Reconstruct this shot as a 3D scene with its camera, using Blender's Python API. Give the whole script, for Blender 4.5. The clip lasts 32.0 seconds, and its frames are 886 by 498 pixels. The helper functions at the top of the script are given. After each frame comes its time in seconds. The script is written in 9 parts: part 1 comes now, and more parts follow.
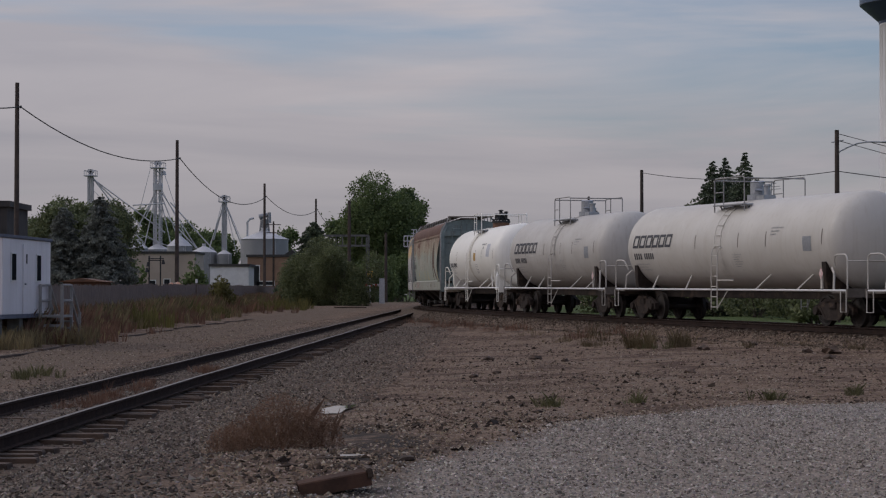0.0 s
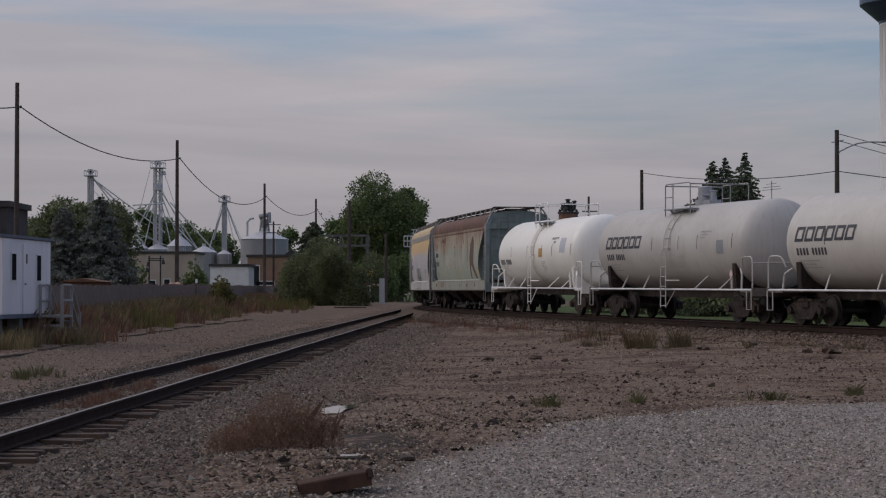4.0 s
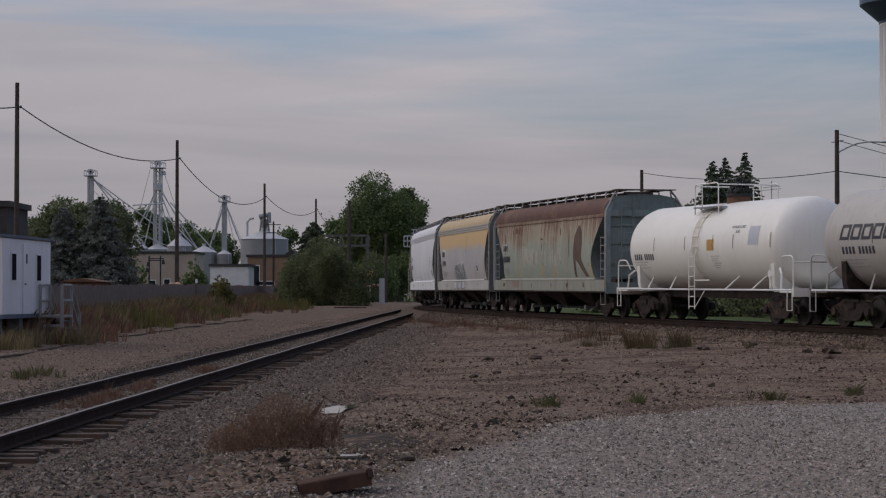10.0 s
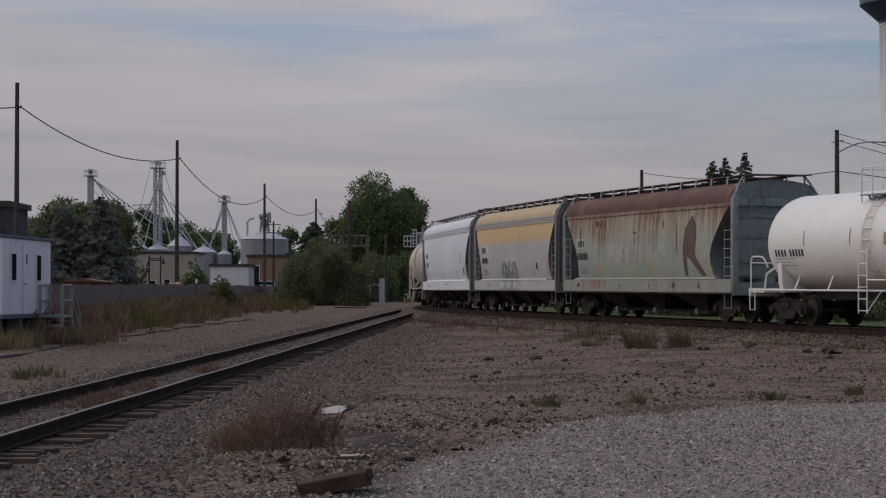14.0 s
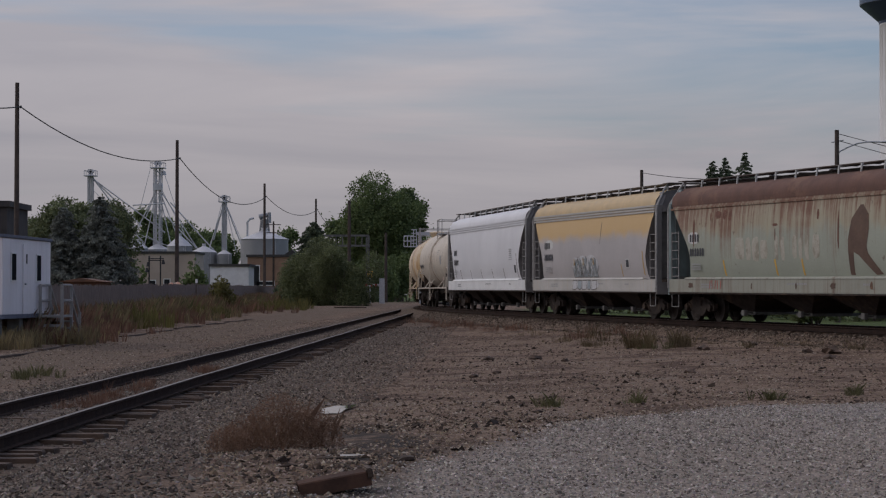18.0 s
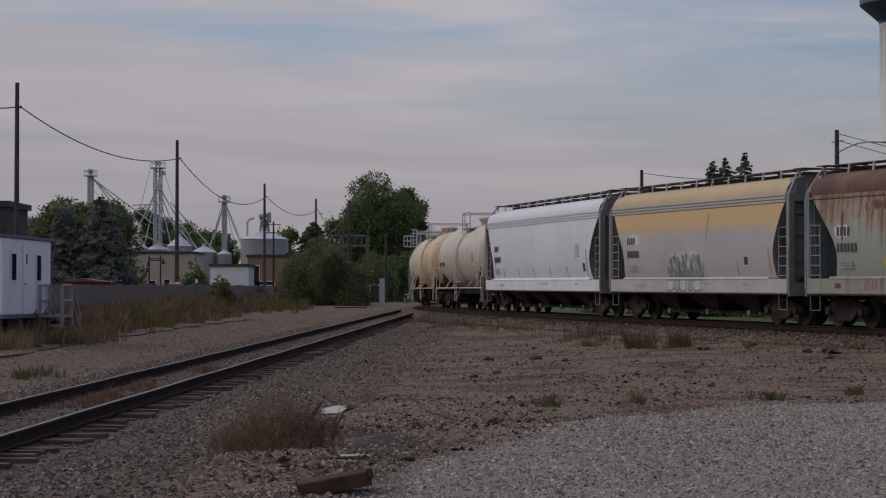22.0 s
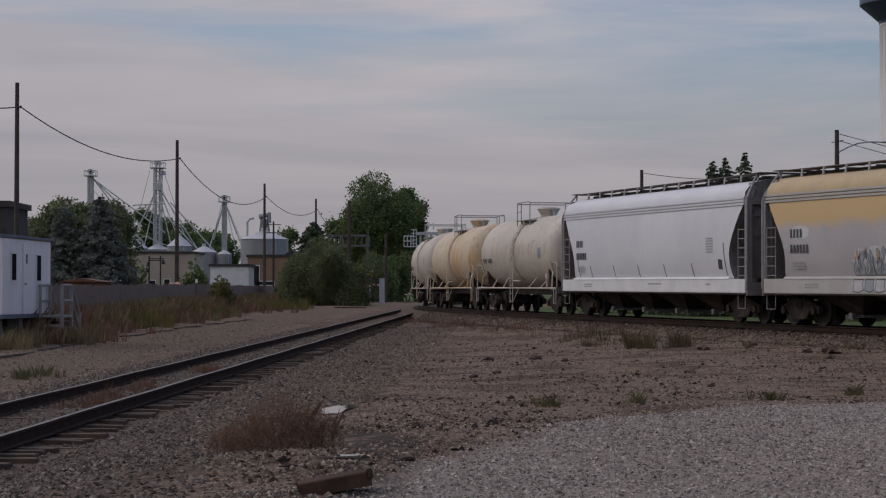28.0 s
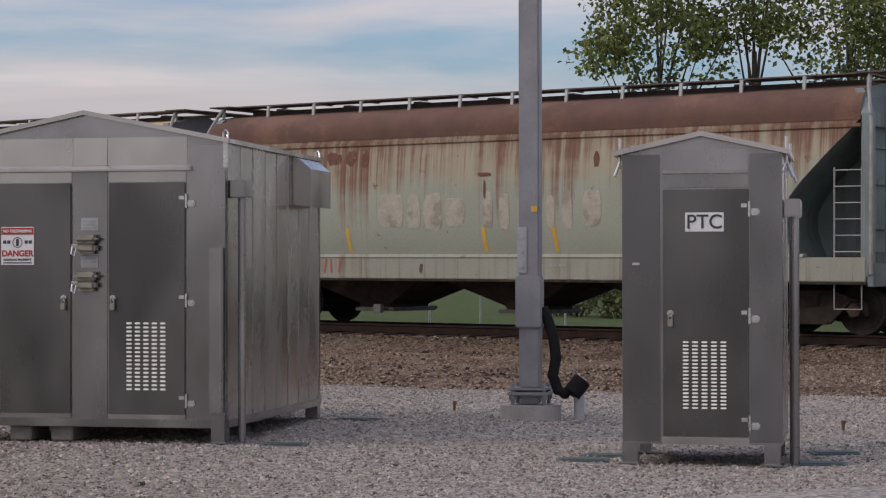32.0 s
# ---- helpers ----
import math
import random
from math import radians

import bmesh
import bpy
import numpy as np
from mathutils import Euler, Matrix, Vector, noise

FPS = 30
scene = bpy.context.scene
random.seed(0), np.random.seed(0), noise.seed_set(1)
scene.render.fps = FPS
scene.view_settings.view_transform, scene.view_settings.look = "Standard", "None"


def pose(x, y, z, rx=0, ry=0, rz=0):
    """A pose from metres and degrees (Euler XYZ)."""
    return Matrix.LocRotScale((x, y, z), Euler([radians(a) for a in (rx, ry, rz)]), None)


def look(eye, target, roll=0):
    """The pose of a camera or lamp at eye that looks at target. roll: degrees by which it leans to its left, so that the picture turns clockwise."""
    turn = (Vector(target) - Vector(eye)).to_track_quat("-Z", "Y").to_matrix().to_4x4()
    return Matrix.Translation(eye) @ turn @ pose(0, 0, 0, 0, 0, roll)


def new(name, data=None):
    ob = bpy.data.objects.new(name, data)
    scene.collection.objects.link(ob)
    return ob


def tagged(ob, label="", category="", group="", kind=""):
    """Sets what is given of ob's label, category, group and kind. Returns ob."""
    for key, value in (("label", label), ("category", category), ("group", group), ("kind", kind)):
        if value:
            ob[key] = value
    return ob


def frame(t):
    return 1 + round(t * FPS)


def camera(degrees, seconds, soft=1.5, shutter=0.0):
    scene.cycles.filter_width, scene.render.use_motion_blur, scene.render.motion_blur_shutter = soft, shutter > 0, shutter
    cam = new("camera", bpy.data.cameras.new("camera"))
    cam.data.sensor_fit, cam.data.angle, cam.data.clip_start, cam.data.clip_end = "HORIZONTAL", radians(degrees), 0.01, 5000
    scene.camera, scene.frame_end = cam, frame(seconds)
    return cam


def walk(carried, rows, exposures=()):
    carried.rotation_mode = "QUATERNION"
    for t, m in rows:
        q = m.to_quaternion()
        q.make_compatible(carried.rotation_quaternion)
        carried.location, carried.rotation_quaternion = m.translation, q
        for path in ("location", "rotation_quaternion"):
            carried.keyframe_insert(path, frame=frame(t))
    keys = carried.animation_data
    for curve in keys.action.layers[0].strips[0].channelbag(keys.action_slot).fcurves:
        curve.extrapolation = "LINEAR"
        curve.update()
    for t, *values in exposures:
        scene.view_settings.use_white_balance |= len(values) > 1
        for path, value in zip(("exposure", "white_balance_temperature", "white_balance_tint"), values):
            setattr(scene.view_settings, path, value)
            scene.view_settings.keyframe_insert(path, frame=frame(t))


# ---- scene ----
# ---------------------------------------------------------------- camera
cam = camera(24.77, 32.0, 1.2)
EYE_Z = 0.93


def eye(yaw, pitch, lean=0.0):
    """Camera pose: degrees turned to the right, degrees above level, degrees leaning to the left."""
    return pose(0, 0, EYE_Z, 0, 0, -yaw) @ pose(0, 0, 0, 90 + pitch) @ pose(0, 0, 0, 0, 0, lean)


PATH = [
    (0.0, eye(0, 1.273)), (15.0, eye(0, 1.273)), (29.0, eye(0, 1.273)), (29.2, eye(0.01, 1.28)),
    (29.5, eye(0.08, 1.31)), (29.8, eye(0.08, 1.29)), (30.0, eye(0.09, 1.273)), (30.2, eye(0.36, 1.35)),
    (30.4, eye(1.242, 1.466, 0.02)), (30.5, eye(2.66, 1.51)), (30.7, eye(5.644, 1.561, -0.117)),
    (31.0, eye(12.093, 1.741, 0.367)), (31.2, eye(16.776, 1.731, 0.279)), (31.4, eye(21.151, 1.655, 0.187)),
    (31.5, eye(23.9, 1.50, 0.02)), (31.6, eye(25.787, 1.296, -0.122)), (31.8, eye(29.113, 0.934, -0.111)), (32.0, eye(30.599, 0.661, -0.066)),
]
walk(cam, PATH, [(0.0, 0.05, 6500, 10), (30.4, 0.05, 6500, 10), (31.0, -0.13, 6500, 10), (31.4, 0.28, 6600, 10.5), (32.0, 0.60, 6850, 11)])

# ---------------------------------------------------------------- sky and sun
SUN_AZ, SUN_EL = -75.0, 32.0      # degrees east of the view axis, degrees up
world = bpy.data.worlds.new("sky")
scene.world = world
world.use_nodes = True
wn, wl = world.node_tree.nodes, world.node_tree.links
wn.clear()
w_out = wn.new("ShaderNodeOutputWorld")
w_bg = wn.new("ShaderNodeBackground")
w_sky = wn.new("ShaderNodeTexSky")
w_sky.sky_type = "NISHITA"
w_sky.sun_disc = False
w_sky.sun_elevation, w_sky.sun_rotation = radians(SUN_EL), radians(SUN_AZ)
w_co = wn.new("ShaderNodeTexCoord")
w_map = wn.new("ShaderNodeMapping")
w_map.inputs["Scale"].default_value = (2.2, 2.2, 16.0)
w_map.inputs["Rotation"].default_value = (0.0, radians(4), 0.0)
w_noise = wn.new("ShaderNodeTexNoise")
w_noise.inputs["Scale"].default_value, w_noise.inputs["Detail"].default_value = 1.6, 6.0
w_noise.inputs["Roughness"].default_value, w_noise.inputs["Distortion"].default_value = 0.52, 0.4
w_ramp = wn.new("ShaderNodeValToRGB")
w_ramp.color_ramp.elements[0].position, w_ramp.color_ramp.elements[1].position = 0.36, 0.62
w_ramp.color_ramp.elements[0].color, w_ramp.color_ramp.elements[1].color = (0.10, 0.10, 0.10, 1), (0.95, 0.95, 0.95, 1)
w_sep = wn.new("ShaderNodeSeparateXYZ")
w_el = wn.new("ShaderNodeMapRange")        # more cloud towards the horizon
w_el.inputs["From Min"].default_value, w_el.inputs["From Max"].default_value = 0.02, 0.20
w_el.inputs["To Min"].default_value, w_el.inputs["To Max"].default_value = 0.45, 0.0
w_add = wn.new("ShaderNodeMath")
w_add.operation, w_add.use_clamp = "ADD", True
w_scale = wn.new("ShaderNodeMix")
w_scale.data_type, w_scale.blend_type = "RGBA", "MULTIPLY"
w_scale.inputs[0].default_value = 1.0
w_scale.inputs[7].default_value = (0.062, 0.070, 0.084, 1)
w_mix = wn.new("ShaderNodeMix")
w_mix.data_type = "RGBA"
w_cloud = wn.new("ShaderNodeValToRGB")      # thin cloud in paler and duller streaks
w_cloud.color_ramp.elements[0].position, w_cloud.color_ramp.elements[1].position = 0.34, 0.64
w_cloud.color_ramp.elements[0].color, w_cloud.color_ramp.elements[1].color = (0.392, 0.378, 0.417, 1), (0.495, 0.465, 0.492, 1)
w_map2 = wn.new("ShaderNodeMapping")
w_map2.inputs["Scale"].default_value = (3.0, 3.0, 30.0)
w_map2.inputs["Location"].default_value = (4.0, 1.0, 2.0)
w_map2.inputs["Rotation"].default_value = (0.0, radians(-3), 0.0)
w_noise2 = wn.new("ShaderNodeTexNoise")
w_noise2.inputs["Scale"].default_value, w_noise2.inputs["Detail"].default_value = 1.1, 7.0
w_noise2.inputs["Distortion"].default_value = 0.6
wl.new(w_co.outputs["Generated"], w_map2.inputs["Vector"])
wl.new(w_map2.outputs[0], w_noise2.inputs["Vector"])
wl.new(w_noise2.outputs["Fac"], w_cloud.inputs[0])
wl.new(w_cloud.outputs[0], w_mix.inputs[7])
wl.new(w_co.outputs["Generated"], w_map.inputs["Vector"])
wl.new(w_map.outputs[0], w_noise.inputs["Vector"])
wl.new(w_noise.outputs["Fac"], w_ramp.inputs[0])
wl.new(w_co.outputs["Generated"], w_sep.inputs[0])
wl.new(w_sep.outputs["Z"], w_el.inputs["Value"])
w_east = wn.new("ShaderNodeMapRange")      # clearer towards the east
w_east.inputs["From Min"].default_value, w_east.inputs["From Max"].default_value = -0.3, 0.6
w_east.inputs["To Min"].default_value, w_east.inputs["To Max"].default_value = 0.24, -0.36
wl.new(w_sep.outputs["X"], w_east.inputs["Value"])
w_add2 = wn.new("ShaderNodeMath")
w_add2.operation = "ADD"
wl.new(w_ramp.outputs[0], w_add2.inputs[0])
wl.new(w_east.outputs[0], w_add2.inputs[1])
wl.new(w_add2.outputs[0], w_add.inputs[0])
wl.new(w_el.outputs[0], w_add.inputs[1])
wl.new(w_sky.outputs[0], w_scale.inputs[6])
wl.new(w_scale.outputs[2], w_mix.inputs[6])
wl.new(w_add.outputs[0], w_mix.inputs[0])
w_zen = wn.new("ShaderNodeMapRange")       # overcast sky grows brighter overhead
w_zen.inputs["From Min"].default_value, w_zen.inputs["From Max"].default_value = 0.0, 1.0
w_zen.inputs["To Min"].default_value, w_zen.inputs["To Max"].default_value = 0.78, 2.2
wl.new(w_sep.outputs["Z"], w_zen.inputs["Value"])
w_lift = wn.new("ShaderNodeVectorMath")
w_lift.operation = "SCALE"
wl.new(w_mix.outputs[2], w_lift.inputs[0])
wl.new(w_zen.outputs[0], w_lift.inputs["Scale"])
w_haze = wn.new("ShaderNodeMapRange")      # a duller bank of cloud low down
w_haze.inputs["From Min"].default_value, w_haze.inputs["From Max"].default_value = 0.0, 0.12
w_haze.inputs["To Min"].default_value, w_haze.inputs["To Max"].default_value = 0.80, 1.0
wl.new(w_sep.outputs["Z"], w_haze.inputs["Value"])
w_low = wn.new("ShaderNodeVectorMath")
w_low.operation = "SCALE"
wl.new(w_lift.outputs[0], w_low.inputs[0])
wl.new(w_haze.outputs[0], w_low.inputs["Scale"])
wl.new(w_low.outputs[0], w_bg.inputs["Color"])
w_bg.inputs["Strength"].default_value = 1.0
wl.new(w_bg.outputs[0], w_out.inputs[0])

sun = new("sun", bpy.data.lights.new("sun", "SUN"))
sun.data.energy, sun.data.angle, sun.data.color = 0.6, radians(14), (1.0, 0.93, 0.84)
_az, _el = radians(SUN_AZ), radians(SUN_EL)
sun.matrix_basis = look((0, 0, 0), (-math.sin(_az) * math.cos(_el), -math.cos(_az) * math.cos(_el), -math.sin(_el)))


# ---------------------------------------------------------------- materials
def surf(name, a, b=None, scale=6.0, rough=0.7, metal=0.0, bump=0.15, fine=60.0, c=None, streak=None, stain=None, spec=0.5, grain=0.22):
    """A worn surface: two tones in broad blotches, a fine grain, relief; c: a third tone in patches;
    streak: (colour, amount) run-down stains; stain: (colour, amount) soft dirt patches."""
    m = bpy.data.materials.new(name)
    m.use_nodes = True
    n, l = m.node_tree.nodes, m.node_tree.links
    bs = n["Principled BSDF"]
    b = b or tuple(v * 0.72 for v in a)
    co = n.new("ShaderNodeTexCoord")
    info = n.new("ShaderNodeObjectInfo")
    shift = n.new("ShaderNodeVectorMath")
    shift.operation = "MULTIPLY_ADD"
    comb = n.new("ShaderNodeCombineXYZ")
    for k in range(3):
        l.new(info.outputs["Random"], comb.inputs[k])
    l.new(comb.outputs[0], shift.inputs[0])
    shift.inputs[1].default_value = (37, 53, 71)
    l.new(co.outputs["Object"], shift.inputs[2])

    def noise(sc, detail=5.0, rgh=0.6, mul=None):
        t = n.new("ShaderNodeTexNoise")
        t.inputs["Scale"].default_value, t.inputs["Detail"].default_value, t.inputs["Roughness"].default_value = sc, detail, rgh
        v = shift.outputs[0]
        if mul:
            mp = n.new("ShaderNodeMapping")
            mp.inputs["Scale"].default_value = mul
            l.new(v, mp.inputs["Vector"])
            v = mp.outputs[0]
        l.new(v, t.inputs["Vector"])
        return t.outputs["Fac"]

    def ramp(x, lo, hi):
        r = n.new("ShaderNodeMapRange")
        r.interpolation_type = "SMOOTHSTEP"
        r.inputs["From Min"].default_value, r.inputs["From Max"].default_value = lo, hi
        l.new(x, r.inputs["Value"])
        return r.outputs[0]

    def mix(f, x, y, mode="MIX"):
        t = n.new("ShaderNodeMix")
        t.data_type, t.blend_type = "RGBA", mode
        for sock, val in ((t.inputs[0], f), (t.inputs[6], x), (t.inputs[7], y)):
            if isinstance(val, tuple):
                sock.default_value = (*val, 1)
            elif isinstance(val, (int, float)):
                sock.default_value = val
            else:
                l.new(val, sock)
        return t.outputs[2]

    def times(x, k):
        t = n.new("ShaderNodeMath")
        t.operation = "MULTIPLY"
        l.new(x, t.inputs[0])
        t.inputs[1].default_value = k
        return t.outputs[0]

    col = mix(ramp(noise(scale), 0.35, 0.65), a, b)
    if c:
        col = mix(ramp(noise(scale * 0.37, 6, 0.7), 0.52, 0.62), col, c)
    fineN = noise(fine, 3.0)
    col = mix(times(ramp(fineN, 0.3, 0.7), grain), col, tuple(v * 0.55 for v in a))
    if stain:
        col = mix(times(ramp(noise(scale * 0.6, 7, 0.65), 0.5, 0.72), stain[1]), col, stain[0])
    if streak:
        col = mix(times(ramp(noise(1.0, 6, 0.6, (7.0, 7.0, 0.35)), 0.5, 0.68), streak[1]), col, streak[0])
    l.new(col, bs.inputs["Base Color"])
    bs.inputs["Metallic"].default_value = metal
    bs.inputs["Specular IOR Level"].default_value = spec
    rr = n.new("ShaderNodeMapRange")
    rr.inputs["To Min"].default_value, rr.inputs["To Max"].default_value = max(0.03, rough - 0.12), min(1, rough + 0.12)
    l.new(noise(scale * 2.1), rr.inputs["Value"])
    l.new(rr.outputs[0], bs.inputs["Roughness"])
    if bump:
        bp = n.new("ShaderNodeBump")
        bp.inputs["Strength"].default_value, bp.inputs["Distance"].default_value = bump, 0.02
        l.new(fineN, bp.inputs["Height"])
        l.new(bp.outputs[0], bs.inputs["Normal"])
    return m


# ---------------------------------------------------------------- mesh helpers
def box(bm, x0, x1, y0, y1, z0, z1, bev=0.0):
    g = bmesh.ops.create_cube(bm, size=1.0, matrix=Matrix.Translation(((x0 + x1) / 2, (y0 + y1) / 2, (z0 + z1) / 2)) @ Matrix.Diagonal((abs(x1 - x0), abs(y1 - y0), abs(z1 - z0), 1)))
    if bev:
        es = list({e for v in g["verts"] for e in v.link_edges})
        bmesh.ops.bevel(bm, geom=es, offset=bev, segments=2, affect="EDGES", clamp_overlap=True)
    return g


def rod(bm, p, q, r, n=8, r2=None):
    p, q = Vector(p), Vector(q)
    d = q - p
    m = Matrix.Translation((p + q) / 2) @ d.to_track_quat("Z", "Y").to_matrix().to_4x4()
    bmesh.ops.create_cone(bm, cap_ends=True, segments=n, radius1=r, radius2=r if r2 is None else r2, depth=d.length, matrix=m)


def pipe(bm, pts, r, n=6):
    pts = [Vector(p) for p in pts]
    side, rings = None, []
    for k, p in enumerate(pts):
        d = (pts[min(k + 1, len(pts) - 1)] - pts[max(k - 1, 0)]).normalized()
        if side is None:
            side = d.orthogonal().normalized()
        side = (side - d * side.dot(d)).normalized()
        up_ = d.cross(side)
        rings.append([p + (side * math.cos(2 * math.pi * j / n) + up_ * math.sin(2 * math.pi * j / n)) * r for j in range(n)])
    loft(bm, rings)


def prism(bm, poly, axis, a, b):
    """A flat outline pushed from a to b along an axis (0 x, 1 y, 2 z)."""
    def at(p, k):
        return {0: (k, p[0], p[1]), 1: (p[0], k, p[1]), 2: (p[0], p[1], k)}[axis]
    v0 = [bm.verts.new(at(p, a)) for p in poly]
    v1 = [bm.verts.new(at(p, b)) for p in poly]
    bm.faces.new(v0)
    bm.faces.new(v1[::-1])
    for i in range(len(poly)):
        j = (i + 1) % len(poly)
        bm.faces.new((v0[i], v0[j], v1[j], v1[i]))


def loft(bm, rings, cap=True):
    vs = [[bm.verts.new(p) for p in r] for r in rings]
    for a, b in zip(vs[:-1], vs[1:]):
        for i in range(len(a)):
            j = (i + 1) % len(a)
            bm.faces.new((a[i], a[j], b[j], b[i]))
    if cap:
        bm.faces.new(vs[0][::-1])
        bm.faces.new(vs[-1])


def mesh_of(bm, name, material, sharp=0.6):
    bmesh.ops.recalc_face_normals(bm, faces=bm.faces)
    for f in bm.faces:
        f.smooth = True
    for e in bm.edges:
        e.smooth = len(e.link_faces) == 2 and e.calc_face_angle(0) < sharp
    me = bpy.data.meshes.new(name)
    bm.to_mesh(me)
    bm.free()
    for m in (material if isinstance(material, (list, tuple)) else [material]):
        me.materials.append(m)
    return me


def part(name, bm, material, parent=None, label="", sharp=0.6, m=None):
    ob = new(name, mesh_of(bm, name, material, sharp) if isinstance(bm, bmesh.types.BMesh) else bm)
    if parent:
        ob.parent = parent
    if m is not None:
        ob.matrix_basis = m
    if label:
        ob["label"] = label
    return ob


def thing(name, label, category, m=None, group="", kind=""):
    ob = new(name)
    ob.empty_display_size = 0.3
    if m is not None:
        ob.matrix_basis = m
    return tagged(ob, label, category, group, kind)


def solid(name, bm, material, label, category, m=None, group="", kind="", sharp=0.6):
    ob = part(name, bm, material, None, "", sharp, m)
    return tagged(ob, label, category, group, kind)


def B():
    return bmesh.new()


def from_arrays(name, verts, faces, material):
    me = bpy.data.meshes.new(name)
    me.from_pydata(verts, [], faces)
    me.materials.append(material)
    me.update()
    return me


# ---------------------------------------------------------------- colours
M_rail = surf("rail_steel", (0.046, 0.030, 0.025), (0.028, 0.020, 0.018), 5, 0.9, 0.0, 0.3, spec=0.08)
M_railhead = surf("rail_head", (0.15, 0.125, 0.115), (0.09, 0.072, 0.066), 3, 0.5, 0.5, 0.05)
M_tie = surf("weathered_tie", (0.098, 0.061, 0.041), (0.042, 0.029, 0.022), 3, 0.9, 0, 0.6, 25)
M_steel_dark = surf("truck_steel", (0.045, 0.034, 0.029), (0.026, 0.020, 0.018), 4, 0.85, 0.0, 0.4, 30, c=(0.078, 0.054, 0.040), spec=0.2)
M_wheel = surf("wheel_steel", (0.042, 0.033, 0.028), (0.022, 0.019, 0.018), 6, 0.7, 0.1, 0.2, spec=0.25)
M_black = surf("black_paint", (0.018, 0.018, 0.019), (0.012, 0.012, 0.013), 6, 0.55, 0, 0.1)
M_ink = surf("black_lettering", (0.035, 0.036, 0.045), (0.05, 0.05, 0.06), 12, 0.6, 0, 0.05)
M_mark = surf("grey_lettering", (0.27, 0.27, 0.28), (0.34, 0.34, 0.34), 12, 0.7, 0, 0.05)
M_whitetank = surf("white_tank_paint", (0.82, 0.795, 0.735), (0.78, 0.755, 0.69), 0.6, 0.42, 0, 0.03, 40, streak=((0.50, 0.44, 0.36), 0.12), grain=0.05)
M_dulltank = surf("dull_white_paint", (0.485, 0.462, 0.43), (0.425, 0.40, 0.37), 0.5, 0.5, 0, 0.03, 40, streak=((0.31, 0.27, 0.23), 0.28), stain=((0.36, 0.325, 0.28), 0.45), grain=0.05)
M_dullwhite = surf("weathered_white_paint", (0.565, 0.538, 0.495), (0.505, 0.478, 0.435), 0.5, 0.5, 0, 0.03, 40, streak=((0.38, 0.33, 0.27), 0.22), stain=((0.44, 0.395, 0.335), 0.4), grain=0.05)
M_greytank = surf("grey_white_tank_paint", (0.54, 0.485, 0.41), (0.47, 0.42, 0.355), 0.7, 0.6, 0, 0.05, 30, streak=((0.30, 0.20, 0.125), 0.5), stain=((0.36, 0.29, 0.21), 0.4), grain=0.08)
M_rusttank = surf("rust_stained_tank_paint", (0.56, 0.475, 0.36), (0.52, 0.42, 0.29), 0.6, 0.65, 0, 0.05, 30, c=(0.52, 0.36, 0.19), streak=((0.36, 0.165, 0.065), 0.7), stain=((0.40, 0.22, 0.10), 0.55), grain=0.08)
M_white = surf("white_paint", (0.72, 0.72, 0.72), (0.64, 0.64, 0.64), 1.5, 0.5, 0, 0.05)
M_rust = surf("rust", (0.17, 0.085, 0.05), (0.11, 0.06, 0.04), 3, 0.9, 0, 0.5, 30)


